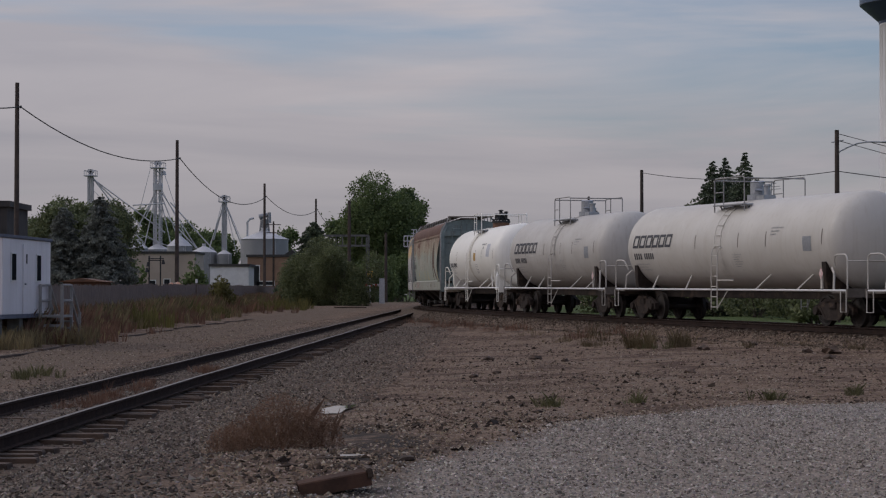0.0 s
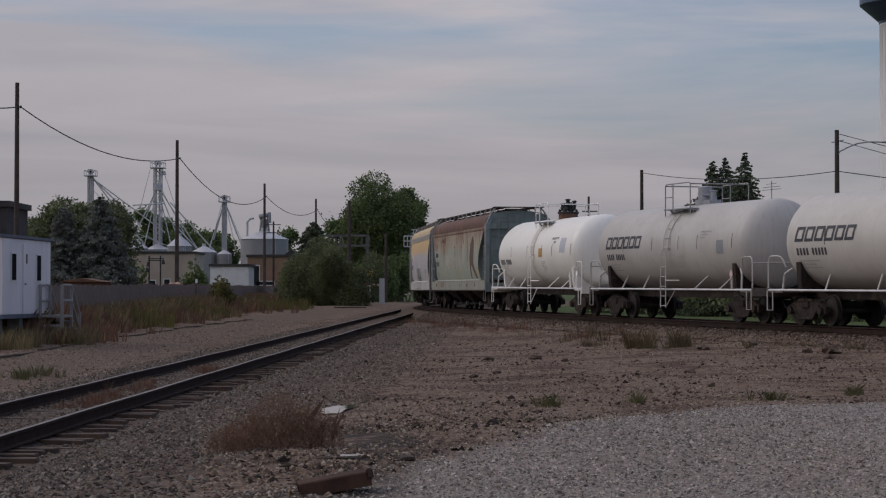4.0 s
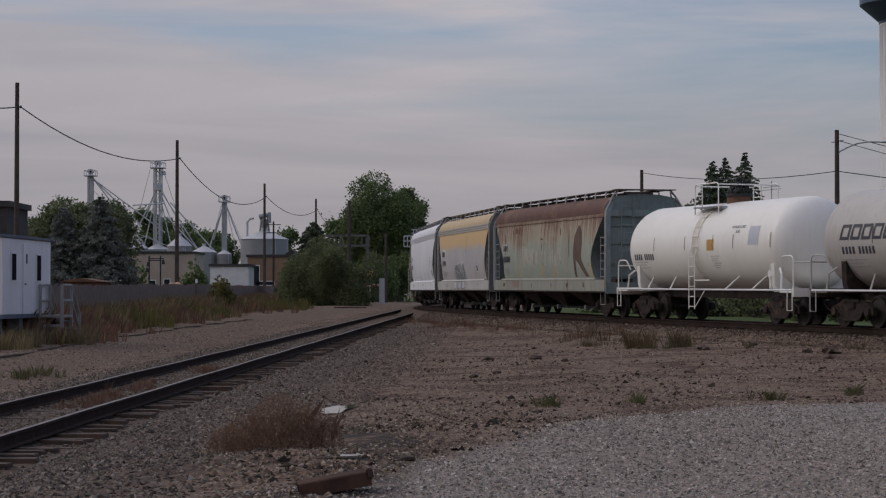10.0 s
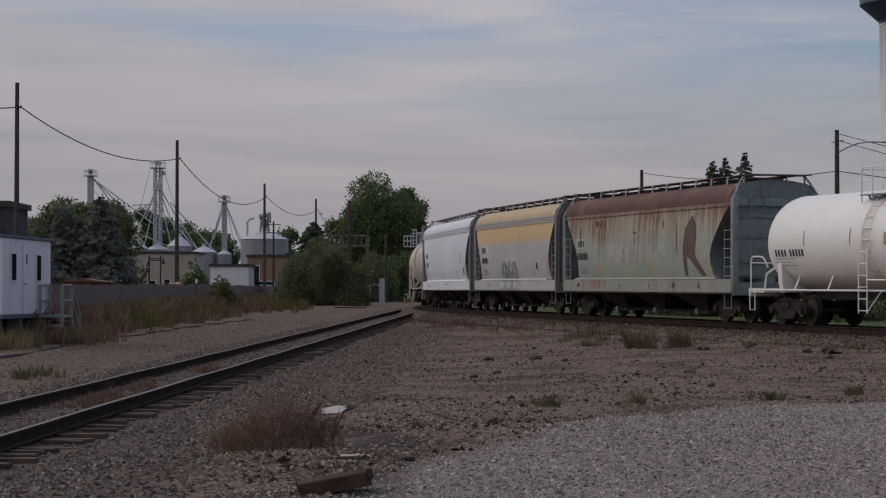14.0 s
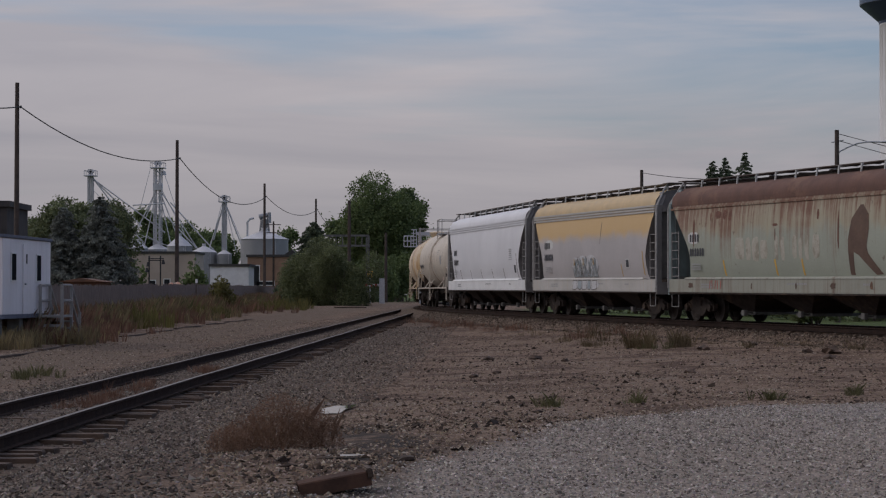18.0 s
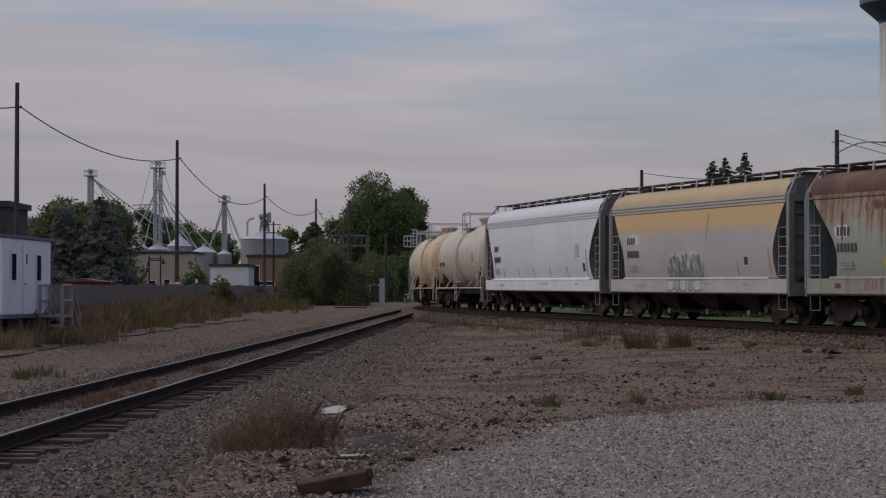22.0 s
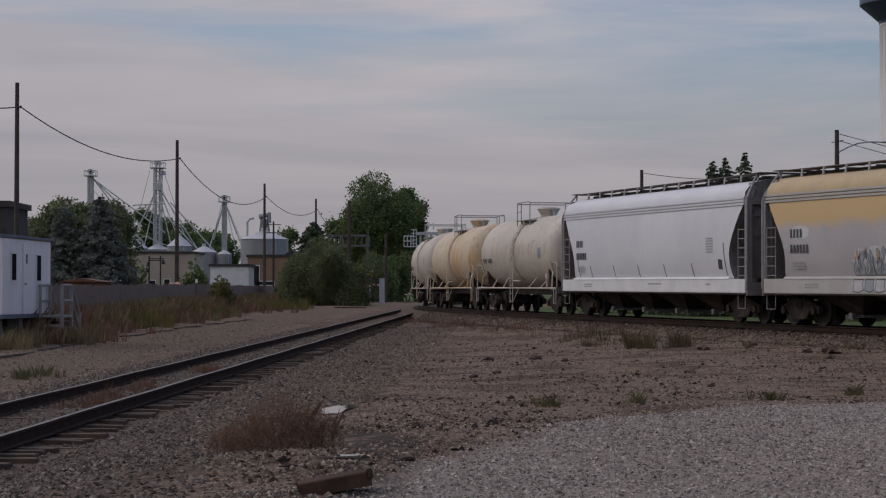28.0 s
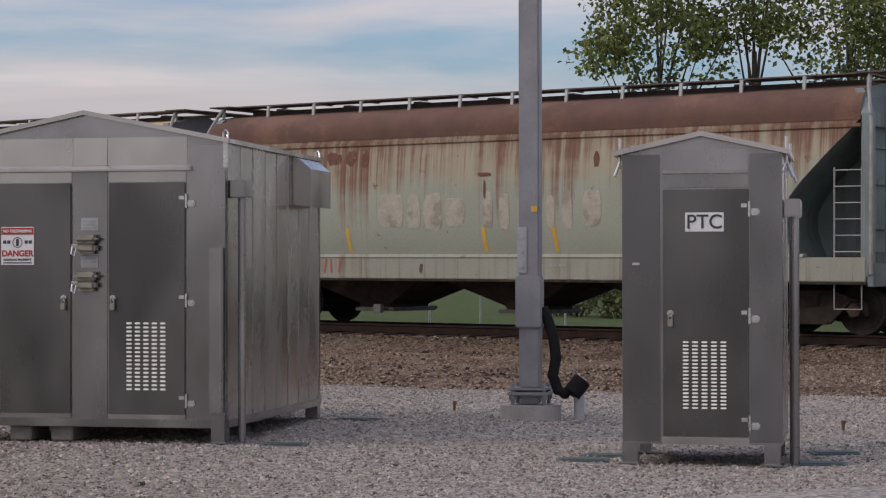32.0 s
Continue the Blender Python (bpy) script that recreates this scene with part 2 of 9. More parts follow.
def brushed(name, a, b, rough):
    """Sheet aluminium: faint broad clouding, fine upright brushing in the gloss."""
    m = bpy.data.materials.new(name)
    m.use_nodes = True
    n, l = m.node_tree.nodes, m.node_tree.links
    bs = n["Principled BSDF"]
    co = n.new("ShaderNodeTexCoord")
    info = n.new("ShaderNodeObjectInfo")
    off = n.new("ShaderNodeVectorMath")
    off.operation = "MULTIPLY_ADD"
    l.new(info.outputs["Random"], off.inputs[0])
    off.inputs[1].default_value = (31, 47, 19)
    l.new(co.outputs["Object"], off.inputs[2])

    def cloud(mul, sc, det):
        mp = n.new("ShaderNodeMapping")
        mp.inputs["Scale"].default_value = mul
        l.new(off.outputs[0], mp.inputs["Vector"])
        t = n.new("ShaderNodeTexNoise")
        t.inputs["Scale"].default_value, t.inputs["Detail"].default_value = sc, det
        l.new(mp.outputs[0], t.inputs["Vector"])
        return t.outputs["Fac"]
    mx = n.new("ShaderNodeMix")
    mx.data_type = "RGBA"
    mx.inputs[6].default_value, mx.inputs[7].default_value = (*a, 1), (*b, 1)
    f = n.new("ShaderNodeMapRange")
    f.interpolation_type = "SMOOTHSTEP"
    f.inputs["From Min"].default_value, f.inputs["From Max"].default_value = 0.36, 0.64
    l.new(cloud((1, 1, 0.6), 1.1, 2.0), f.inputs["Value"])
    l.new(f.outputs[0], mx.inputs[0])
    l.new(mx.outputs[2], bs.inputs["Base Color"])
    bs.inputs["Metallic"].default_value = 0.95
    add = n.new("ShaderNodeMath")
    add.operation = "ADD"
    l.new(cloud((1, 1, 0.5), 1.8, 5.0), add.inputs[0])
    fine = n.new("ShaderNodeMath")
    fine.operation = "MULTIPLY"
    fine.inputs[1].default_value = 0.05
    l.new(cloud((60, 60, 0.6), 1.0, 2.0), fine.inputs[0])
    l.new(fine.outputs[0], add.inputs[1])
    r = n.new("ShaderNodeMapRange")
    r.inputs["From Min"].default_value, r.inputs["From Max"].default_value = 0.32, 0.78
    r.inputs["To Min"].default_value, r.inputs["To Max"].default_value = rough - 0.10, rough + 0.10
    l.new(add.outputs[0], r.inputs["Value"])
    l.new(r.outputs[0], bs.inputs["Roughness"])
    bp = n.new("ShaderNodeBump")
    bp.inputs["Strength"].default_value, bp.inputs["Distance"].default_value = 0.3, 0.04
    l.new(cloud((1.2, 1.2, 0.5), 1.5, 2.0), bp.inputs["Height"])
    l.new(bp.outputs[0], bs.inputs["Normal"])
    return m


# front sheet metal, base darkened to stand in for dark surroundings it mirrors
M_alu = brushed("aluminium_dark_reflection", (0.375, 0.370, 0.372), (0.255, 0.252, 0.254), 0.25)
M_galv = surf("galvanised_steel", (0.42, 0.43, 0.45), (0.34, 0.35, 0.37), 7, 0.45, 0.6, 0.08, 40)
M_conc = surf("concrete", (0.42, 0.40, 0.37), (0.34, 0.32, 0.30), 3, 0.9, 0, 0.4, 40)
M_pole = surf("creosoted_pole", (0.075, 0.055, 0.045), (0.045, 0.035, 0.03), 2, 0.9, 0, 0.5, 20)
M_glass = surf("dark_window_glass", (0.025, 0.027, 0.03), (0.018, 0.019, 0.021), 1, 0.15, 0, 0, spec=0.2)
M_yellow = surf("yellow_paint", (0.62, 0.38, 0.06), (0.55, 0.32, 0.05), 4, 0.6)


# ---------------------------------------------------------------- the two railway lines
STEP = 0.25
RUN = np.arange(-170.0, 130.01, STEP)          # distance along the curved main line


def _curve():
    a = np.clip(RUN, -170, 62)
    ph = 0.588127 - 0.003308 * a - 8.0 * np.log1p(np.exp(-(a - 34.126) / 8.0)) * 0.007853
    dx, dy = np.sin(ph), -np.cos(ph)
    x = np.concatenate([[0], np.cumsum((dx[1:] + dx[:-1]) / 2 * STEP)])
    y = np.concatenate([[0], np.cumsum((dy[1:] + dy[:-1]) / 2 * STEP)])
    k = int(np.argmin(abs(RUN)))
    z = np.where(RUN > -25, -0.005384 * RUN, 0.1346 + 0.002 * (-25 - RUN))
    return x - x[k] + 10.4958, y - y[k] + 64.6052, z, ph


CX, CY, CZ, CP = _curve()


def main_line(s, side=0.0):
    """Point of the main line's rail level, side metres towards the camera's side."""
    x, y, z, p = (np.interp(s, RUN, q) for q in (CX, CY, CZ, CP))
    return Vector((x - math.cos(p) * side, y - math.sin(p) * side, z))


def main_heading(s):
    p = float(np.interp(s, RUN, CP))
    return Vector((math.sin(p), -math.cos(p), 0))


SPUR_X, SPUR_SLOPE = -6.65, 0.0364              # centre line of the straight siding: x = SPUR_X + SPUR_SLOPE * y


def spur_z(y):
    return -0.82 + 0.0059 * np.minimum(y, 135)


def smooth(a, b, x):
    t = np.clip((x - a) / (b - a), 0, 1)
    return t * t * (3 - 2 * t)


def dist_main(x, y):
    """Distance to the main line and the place along it, for arrays."""
    if x.size < 64:
        d = (x[:, None] - CX[None, ::8]) ** 2 + (y[:, None] - CY[None, ::8]) ** 2
        best, at = d.min(1), RUN[::8][d.argmin(1)]
    else:
        best, at = np.full(x.shape, 1e9), np.zeros(x.shape)
        for k in range(0, len(RUN), 8):
            d = (x - CX[k]) ** 2 + (y - CY[k]) ** 2
            m = d < best
            best[m], at[m] = d[m], RUN[k]
    k = np.clip(((at + 170) / STEP).astype(int), 0, len(RUN) - 1)
    p = CP[k]
    along = (x - CX[k]) * np.sin(p) - (y - CY[k]) * np.cos(p)
    side = -(x - CX[k]) * np.cos(p) - (y - CY[k]) * np.sin(p)     # positive on the camera's side
    off = np.sqrt(np.maximum(best - along ** 2, 0)) + np.maximum(0, abs(along) - 1.2)
    return off, at + np.clip(along, -2, 2), side


def ground_z(x, y):
    x, y = np.asarray(x, float), np.asarray(y, float)
    shape = x.shape
    x, y = x.ravel(), y.ravel()
    d1, at, _ = dist_main(x, y)
    z1 = np.interp(at, RUN, CZ)
    d2 = abs(x - (SPUR_X + SPUR_SLOPE * y))
    d2 = np.where(y > 128, d2 + (y - 128), d2)
    z2 = spur_z(np.clip(y, 0, 135))
    d3 = np.maximum(np.hypot(x - 6, y - 14) - 9, 0)
    w1, w2, w3 = 1 / (1.5 + d1) ** 2, 1 / (1.5 + d2) ** 2, 1 / (1.5 + d3) ** 2
    z = (w1 * (z1 - 0.45) + w2 * (z2 - 0.27) + w3 * -0.55) / (w1 + w2 + w3)
    z = z + 0.035 * np.sin(x * 0.9 + 1.3 * np.sin(y * 0.35)) * np.cos(y * 0.55 + x * 0.21) * smooth(1.5, 5, np.minimum(d1, d2))
    z = z + (z1 - 0.225 - z) * (1 - smooth(1.45, 2.7, d1))
    bed = z2 - 0.178 - 0.072 * smooth(0.72, 0.86, d2) + 0.05 * smooth(1.38, 1.65, d2)
    z = z + (bed - z) * (1 - smooth(1.55, 2.6, d2)) * smooth(1.45, 2.7, d1)
    return z.reshape(shape)


def gz(x, y):
    return float(ground_z(np.array([x]), np.array([y]))[0])


def spaced(parts):
    out = []
    for a, b, st in parts:
        out.append(np.arange(a, b, st))
    return np.unique(np.round(np.concatenate(out), 4))


# zones of the yard as masks of the ground: grey gravel pad, lawn, pale lane, ballast
def zones(x, y):
    d1, at, side = dist_main(x.ravel(), y.ravel())
    d1, at, side = d1.reshape(x.shape), at.reshape(x.shape), side.reshape(x.shape)
    d2 = abs(x - (SPUR_X + SPUR_SLOPE * y))
    wob = 0.5 * np.sin(x * 1.7 + y * 0.6) + 0.35 * np.sin(x * 3.9 - y * 2.2) + 0.3 * np.sin(y * 3.1)
    edge = np.interp(x, [-3, -0.6, 0.6, 2.3, 4.2, 6.5, 12, 16, 25], [12, 16.0, 20.5, 26.0, 28.0, 28.6, 24.0, 18.5, 6.0])
    pad = smooth(1.8, -1.8, y - edge + wob * 0.6)
    lawn = smooth(5.0, 7.5, np.where(side < 0, d1, 0) + wob * 0.4) * (x > -2)
    lane_x = SPUR_X + SPUR_SLOPE * y - 5.4 - 0.012 * (y - 60)
    lane = smooth(2.9, 1.5, abs(x - lane_x) + wob * 0.35) * smooth(25, 40, y)
    ballast = np.maximum(smooth(3.2, 2.0, d2 + wob * 0.3), smooth(3.0, 2.0, d1 + wob * 0.2) * 0.5)
    ballast = np.maximum(ballast, smooth(2.2, 0.0, abs(x - (SPUR_X + 2.6 + SPUR_SLOPE * y)) + wob * 0.4) * 0.8)
    return pad, lawn, lane, ballast


def ground_material():
    m = bpy.data.materials.new("yard_ground")
    m.use_nodes = True
    n, l = m.node_tree.nodes, m.node_tree.links
    bs = n["Principled BSDF"]
    bs.inputs["Roughness"].default_value = 0.95
    bs.inputs["Specular IOR Level"].default_value = 0.2
    geo = n.new("ShaderNodeNewGeometry")

    def noise(sc, det=6.0, rg=0.6):
        t = n.new("ShaderNodeTexNoise")
        t.inputs["Scale"].default_value, t.inputs["Detail"].default_value, t.inputs["Roughness"].default_value = sc, det, rg
        l.new(geo.outputs["Position"], t.inputs["Vector"])
        return t.outputs["Fac"]

    def ramp(x, stops):
        r = n.new("ShaderNodeValToRGB")
        while len(r.color_ramp.elements) < len(stops):
            r.color_ramp.elements.new(0.5)
        for e, (p, c) in zip(r.color_ramp.elements, stops):
            e.position, e.color = p, (*c, 1)
        l.new(x, r.inputs[0])
        return r.outputs[0]

    def mix(f, a, b, mode="MIX"):
        t = n.new("ShaderNodeMix")
        t.data_type, t.blend_type = "RGBA", mode
        for s, v in ((t.inputs[0], f), (t.inputs[6], a), (t.inputs[7], b)):
            if isinstance(v, (int, float)):
                s.default_value = v
            else:
                l.new(v, s)
        return t.outputs[2]

    att = n.new("ShaderNodeAttribute")
    att.attribute_name = "zone"
    sep = n.new("ShaderNodeSeparateColor")
    l.new(att.outputs["Color"], sep.inputs[0])
    stone = n.new("ShaderNodeTexVoronoi")
    stone.inputs["Scale"].default_value = 26.0
    l.new(geo.outputs["Position"], stone.inputs["Vector"])
    stone2 = n.new("ShaderNodeTexVoronoi")
    stone2.inputs["Scale"].default_value = 15.0
    l.new(geo.outputs["Position"], stone2.inputs["Vector"])
    sc = n.new("ShaderNodeSeparateColor")
    l.new(stone.outputs["Color"], sc.inputs[0])
    sc2 = n.new("ShaderNodeSeparateColor")
    l.new(stone2.outputs["Color"], sc2.inputs[0])
    dirt = mix(0.55, ramp(noise(0.45), [(0.32, (0.081, 0.045, 0.027)), (0.5, (0.161, 0.096, 0.061)), (0.68, (0.236, 0.155, 0.102))]),
               ramp(noise(5.0), [(0.3, (0.081, 0.047, 0.032)), (0.6, (0.202, 0.132, 0.090)), (0.75, (0.304, 0.221, 0.161))]))
    dirt = mix(0.3, dirt, ramp(sc.outputs[0], [(0.0, (0.044, 0.032, 0.024)), (0.5, (0.147, 0.112, 0.086)), (1.0, (0.351, 0.295, 0.242))]))
    dirt = mix(0.42, dirt, ramp(sc2.outputs[0], [(0.0, (0.049, 0.029, 0.021)), (0.5, (0.161, 0.106, 0.075)), (1.0, (0.375, 0.285, 0.213))]))
    pad = mix(0.5, ramp(sc.outputs[0], [(0.0, (0.135, 0.110, 0.090)), (0.5, (0.253, 0.210, 0.176)), (1.0, (0.398, 0.337, 0.283))]),
              ramp(noise(0.8), [(0.3, (0.189, 0.154, 0.127)), (0.7, (0.281, 0.236, 0.200))]))
    px = n.new("ShaderNodeSeparateXYZ")
    l.new(geo.outputs["Position"], px.inputs[0])
    fresh = n.new("ShaderNodeMapRange")
    fresh.inputs["From Min"].default_value, fresh.inputs["From Max"].default_value = 3.5, 7.5
    l.new(px.outputs["X"], fresh.inputs["Value"])
    pad = mix(fresh.outputs[0], pad, ramp(sc.outputs[0], [(0.0, (0.18, 0.16, 0.145)), (0.5, (0.31, 0.278, 0.253)), (1.0, (0.45, 0.41, 0.378))]))
    bal = mix(0.6, ramp(sc2.outputs[0], [(0.0, (0.033, 0.023, 0.017)), (0.5, (0.090, 0.066, 0.049)), (1.0, (0.207, 0.162, 0.126))]),
              ramp(noise(0.7), [(0.3, (0.078, 0.051, 0.036)), (0.7, (0.135, 0.100, 0.077))]))
    lane = mix(0.5, ramp(noise(1.5), [(0.3, (0.085, 0.058, 0.041)), (0.7, (0.155, 0.113, 0.083))]), ramp(noise(12.0), [(0.3, (0.092, 0.064, 0.046)), (0.7, (0.198, 0.149, 0.112))]))
    grass = mix(0.5, ramp(noise(0.6), [(0.3, (0.05, 0.078, 0.022)), (0.7, (0.085, 0.115, 0.034))]), ramp(noise(18.0), [(0.3, (0.035, 0.055, 0.017)), (0.7, (0.095, 0.12, 0.042))]))
    # damp bands and rut shadows coloured into the dirt along the track, then wet mud
    rm = n.new("ShaderNodeMapping")
    rm.inputs["Scale"].default_value = (0.55, 0.62, 1.0)
    rm.inputs["Rotation"].default_value = (0, 0, radians(-14))
    l.new(geo.outputs["Position"], rm.inputs["Vector"])
    rn = n.new("ShaderNodeTexNoise")
    rn.inputs["Scale"].default_value, rn.inputs["Detail"].default_value, rn.inputs["Roughness"].default_value = 1.0, 8.0, 0.68
    l.new(rm.outputs[0], rn.inputs["Vector"])
    dirt = mix(ramp(rn.outputs["Fac"], [(0.49, (0, 0, 0)), (0.57, (0.85, 0.85, 0.85))]), dirt, ramp(sc2.outputs[1], [(0.0, (0.034, 0.020, 0.014)), (1.0, (0.115, 0.07, 0.05))]))
    dirt = mix(ramp(rn.outputs["Fac"], [(0.34, (0.6, 0.6, 0.6)), (0.43, (0, 0, 0))]), dirt, ramp(sc2.outputs[2], [(0.0, (0.10, 0.08, 0.066)), (1.0, (0.25, 0.21, 0.182))]))
    col = mix(sep.outputs[2], dirt, lane)
    alpha = n.new("ShaderNodeAttribute")
    alpha.attribute_name = "ballast"
    col = mix(alpha.outputs["Fac"], col, bal)
    col = mix(sep.outputs[0], col, pad)
    col = mix(sep.outputs[1], col, grass)
    mud = n.new("ShaderNodeAttribute")
    mud.attribute_name = "mud"
    mn = n.new("ShaderNodeMath")
    mn.operation = "MULTIPLY"
    l.new(mud.outputs["Fac"], mn.inputs[0])
    l.new(ramp(noise(2.2), [(0.35, (0.1, 0.1, 0.1)), (0.52, (1, 1, 1))]), mn.inputs[1])
    col = mix(mn.outputs[0], col, ramp(noise(14.0), [(0.3, (0.022, 0.017, 0.014)), (0.7, (0.05, 0.04, 0.034))]))
    l.new(col, bs.inputs["Base Color"])
    bp = n.new("ShaderNodeBump")
    bp.inputs["Strength"].default_value, bp.inputs["Distance"].default_value = 0.9, 0.03
    hm = n.new("ShaderNodeMath")
    hm.operation = "ADD"
    l.new(stone.outputs["Distance"], hm.inputs[0])
    l.new(noise(9.0), hm.inputs[1])
    l.new(hm.outputs[0], bp.inputs["Height"])
    l.new(bp.outputs[0], bs.inputs["Normal"])
    return m


MUD = [(-0.62, 19.6, 0.55, 3.0), (-0.85, 23.5, 0.5, 3.0), (-0.75, 15.6, 0.45, 1.2), (-1.25, 14.9, 0.4, 0.6)]


def build_ground():
    xs = spaced([(-2600, -300, 230), (-300, -60, 30), (-60, -14, 2), (-14, -7.5, 0.4), (-7.5, -2.6, 0.13), (-2.6, 3, 0.2), (3, 32, 0.4), (32, 60, 1.0), (60, 300, 20), (300, 2601, 230)])
    ys = spaced([(-400, 0, 40), (0, 10, 1.0), (10, 24, 0.25), (24, 60, 0.4), (60, 130, 0.8), (130, 220, 5), (220, 600, 40), (600, 3001, 300)])
    X, Y = np.meshgrid(xs, ys)
    Z = ground_z(X, Y)
    v = np.stack([X.ravel(), Y.ravel(), Z.ravel()], 1)
    nx, ny = len(xs), len(ys)
    i = np.arange(nx * ny).reshape(ny, nx)
    f = np.stack([i[:-1, :-1].ravel(), i[:-1, 1:].ravel(), i[1:, 1:].ravel(), i[1:, :-1].ravel()], 1)
    me = bpy.data.meshes.new("ground")
    me.from_pydata(v.tolist(), [], f.tolist())
    pad, lawn, lane, ballast = zones(X, Y)
    far = smooth(70, 110, abs(X)) + smooth(230, 300, Y)
    lawn = np.clip(np.maximum(lawn, far), 0, 1)
    a = me.color_attributes.new("zone", "FLOAT_COLOR", "POINT")
    a.data.foreach_set("color", np.stack([pad, lawn, lane, np.ones_like(pad)], -1).ravel().astype(np.float32))
    b = me.attributes.new("ballast", "FLOAT", "POINT")
    b.data.foreach_set("value", ballast.ravel().astype(np.float32))
    wet = me.attributes.new("mud", "FLOAT", "POINT")
    dmp = np.zeros_like(X)
    for mx_, my_, rx, ry in MUD:
        dmp = np.maximum(dmp, smooth(1.25, 0.6, np.hypot((X - mx_) / rx, (Y - my_) / ry)))
    wet.data.foreach_set("value", dmp.ravel().astype(np.float32))
    me.polygons.foreach_set("use_smooth", np.ones(len(f), bool))
    me.materials.append(ground_material())
    return tagged(new("ground", me), "dusty gravel and dirt railway yard with grass beyond", "ground", kind="structure")


build_ground()


def rail_mesh(pts, name):
    """Rail of real section swept along points of its head."""
    prof = [(-0.035, 0.0), (0.035, 0.0), (0.037, -0.035), (0.012, -0.05), (0.010, -0.145), (0.07, -0.158), (0.07, -0.17), (-0.07, -0.17), (-0.07, -0.158), (-0.010, -0.145), (-0.012, -0.05), (-0.037, -0.035)]
    bm = B()
    rings = []
    for k, p in enumerate(pts):
        a, b = pts[max(k - 1, 0)], pts[min(k + 1, len(pts) - 1)]
        d = (b - a).normalized()
        nrm = Vector((d.y, -d.x, 0)).normalized()
        rings.append([p + nrm * u + Vector((0, 0, w)) for u, w in prof])
    loft(bm, rings)
    me = mesh_of(bm, name, [M_rail, M_railhead], 0.4)
    n_side = len(prof)
    for f in me.polygons:
        vs = {i % n_side for i in f.vertices}
        if vs == {0, 1} and len(f.vertices) == 4:
            f.material_index = 1
    return me


def build_tracks():
    main = thing("railway_track_1", "curved main line of rusty rails on ballast", "railway track", kind="structure")
    for side in (-0.755, 0.755):
        part("rail", rail_mesh([main_line(s, side) for s in np.arange(-125, 100, 1.5)], "rail"), None, main)
    tie = B()
    box(tie, -1.3, 1.3, -0.115, 0.115, -0.37, -0.172, 0.012)
    tie_me = mesh_of(tie, "tie", M_tie)
    rnd = random.Random(3)
    for s in np.arange(-84, 62, 0.54):
        p, d = main_line(s), main_heading(s)
        part("tie", tie_me, None, main, m=Matrix.Translation(p + Vector((0, 0, rnd.uniform(-0.02, 0.0)))) @ Matrix.Rotation(math.atan2(d.y, d.x) + math.pi / 2 + rnd.uniform(-0.02, 0.02), 4, "Z"))
    spur = thing("railway_track_2", "straight siding of dark rails on half-buried ties", "railway track", kind="structure")
    for side in (-0.755, 0.755):
        pts = []
        for y in np.arange(9, 131, 2.0):
            pts.append(Vector((SPUR_X + side + SPUR_SLOPE * y, y, spur_z(y) + 0.004 * math.sin(y * 0.7 + side))))
        part("rail", rail_mesh(pts, "rail"), None, spur)
    for y in np.arange(9, 128, 0.53):
        m = Matrix.Translation((SPUR_X + SPUR_SLOPE * y + rnd.uniform(-0.16, 0.14), y + rnd.uniform(-0.09, 0.09), spur_z(y) + rnd.uniform(-0.055, 0.002)))
        part("tie", tie_me, None, spur, m=m @ Matrix.Rotation(-SPUR_SLOPE + rnd.uniform(-0.10, 0.10), 4, "Z") @ Matrix.Rotation(rnd.uniform(-0.012, 0.022), 4, "Y"))


build_tracks()


# ---------------------------------------------------------------- the train
TRAVEL_T = np.arange(0, 33, 2.0)
TRAVEL_S = np.array([0, 6.06, 12.11, 18.03, 23.98, 29.48, 35.01, 40.22, 45.81, 50.91, 55.82, 60.41, 64.72, 68.84, 72.68, 76.36, 80.02])


def travel(t):
    """Metres that the train has rolled by t seconds."""
    m = np.gradient(TRAVEL_S, TRAVEL_T)
    i = int(min(max(t // 2, 0), len(TRAVEL_T) - 2))
    u = (t - TRAVEL_T[i]) / 2
    return float((2 * u ** 3 - 3 * u ** 2 + 1) * TRAVEL_S[i] + (u ** 3 - 2 * u ** 2 + u) * 2 * m[i] + (-2 * u ** 3 + 3 * u ** 2) * TRAVEL_S[i + 1] + (u ** 3 - u ** 2) * 2 * m[i + 1])


CARS = []            # (car, centre along the train, half distance of its truck pivots, trucks, wheelsets)
WHEEL_R = 0.457


def wheelset_mesh():
    bm = B()
    for y in (-0.7175, 0.7175):
        o = 1 if y > 0 else -1
        prof = [(0.10, 0.10 * o), (0.16, 0.06 * o), (0.37, 0.045 * o), (0.39, 0.068 * o), (WHEEL_R, 0.068 * o), (WHEEL_R, -0.05 * o), (WHEEL_R + 0.026, -0.062 * o), (WHEEL_R + 0.02, -0.075 * o), (0.37, -0.072 * o), (0.34, -0.02 * o), (0.15, -0.05 * o), (0.10, -0.08 * o)]
        n = 28
        loft(bm, [[(r * math.cos(2 * math.pi * k / n), y + w, r * math.sin(2 * math.pi * k / n)) for k in range(n)] for r, w in prof])
    rod(bm, (0, -1.02, 0), (0, 1.02, 0), 0.075, 12)
    return mesh_of(bm, "wheelset", M_wheel)


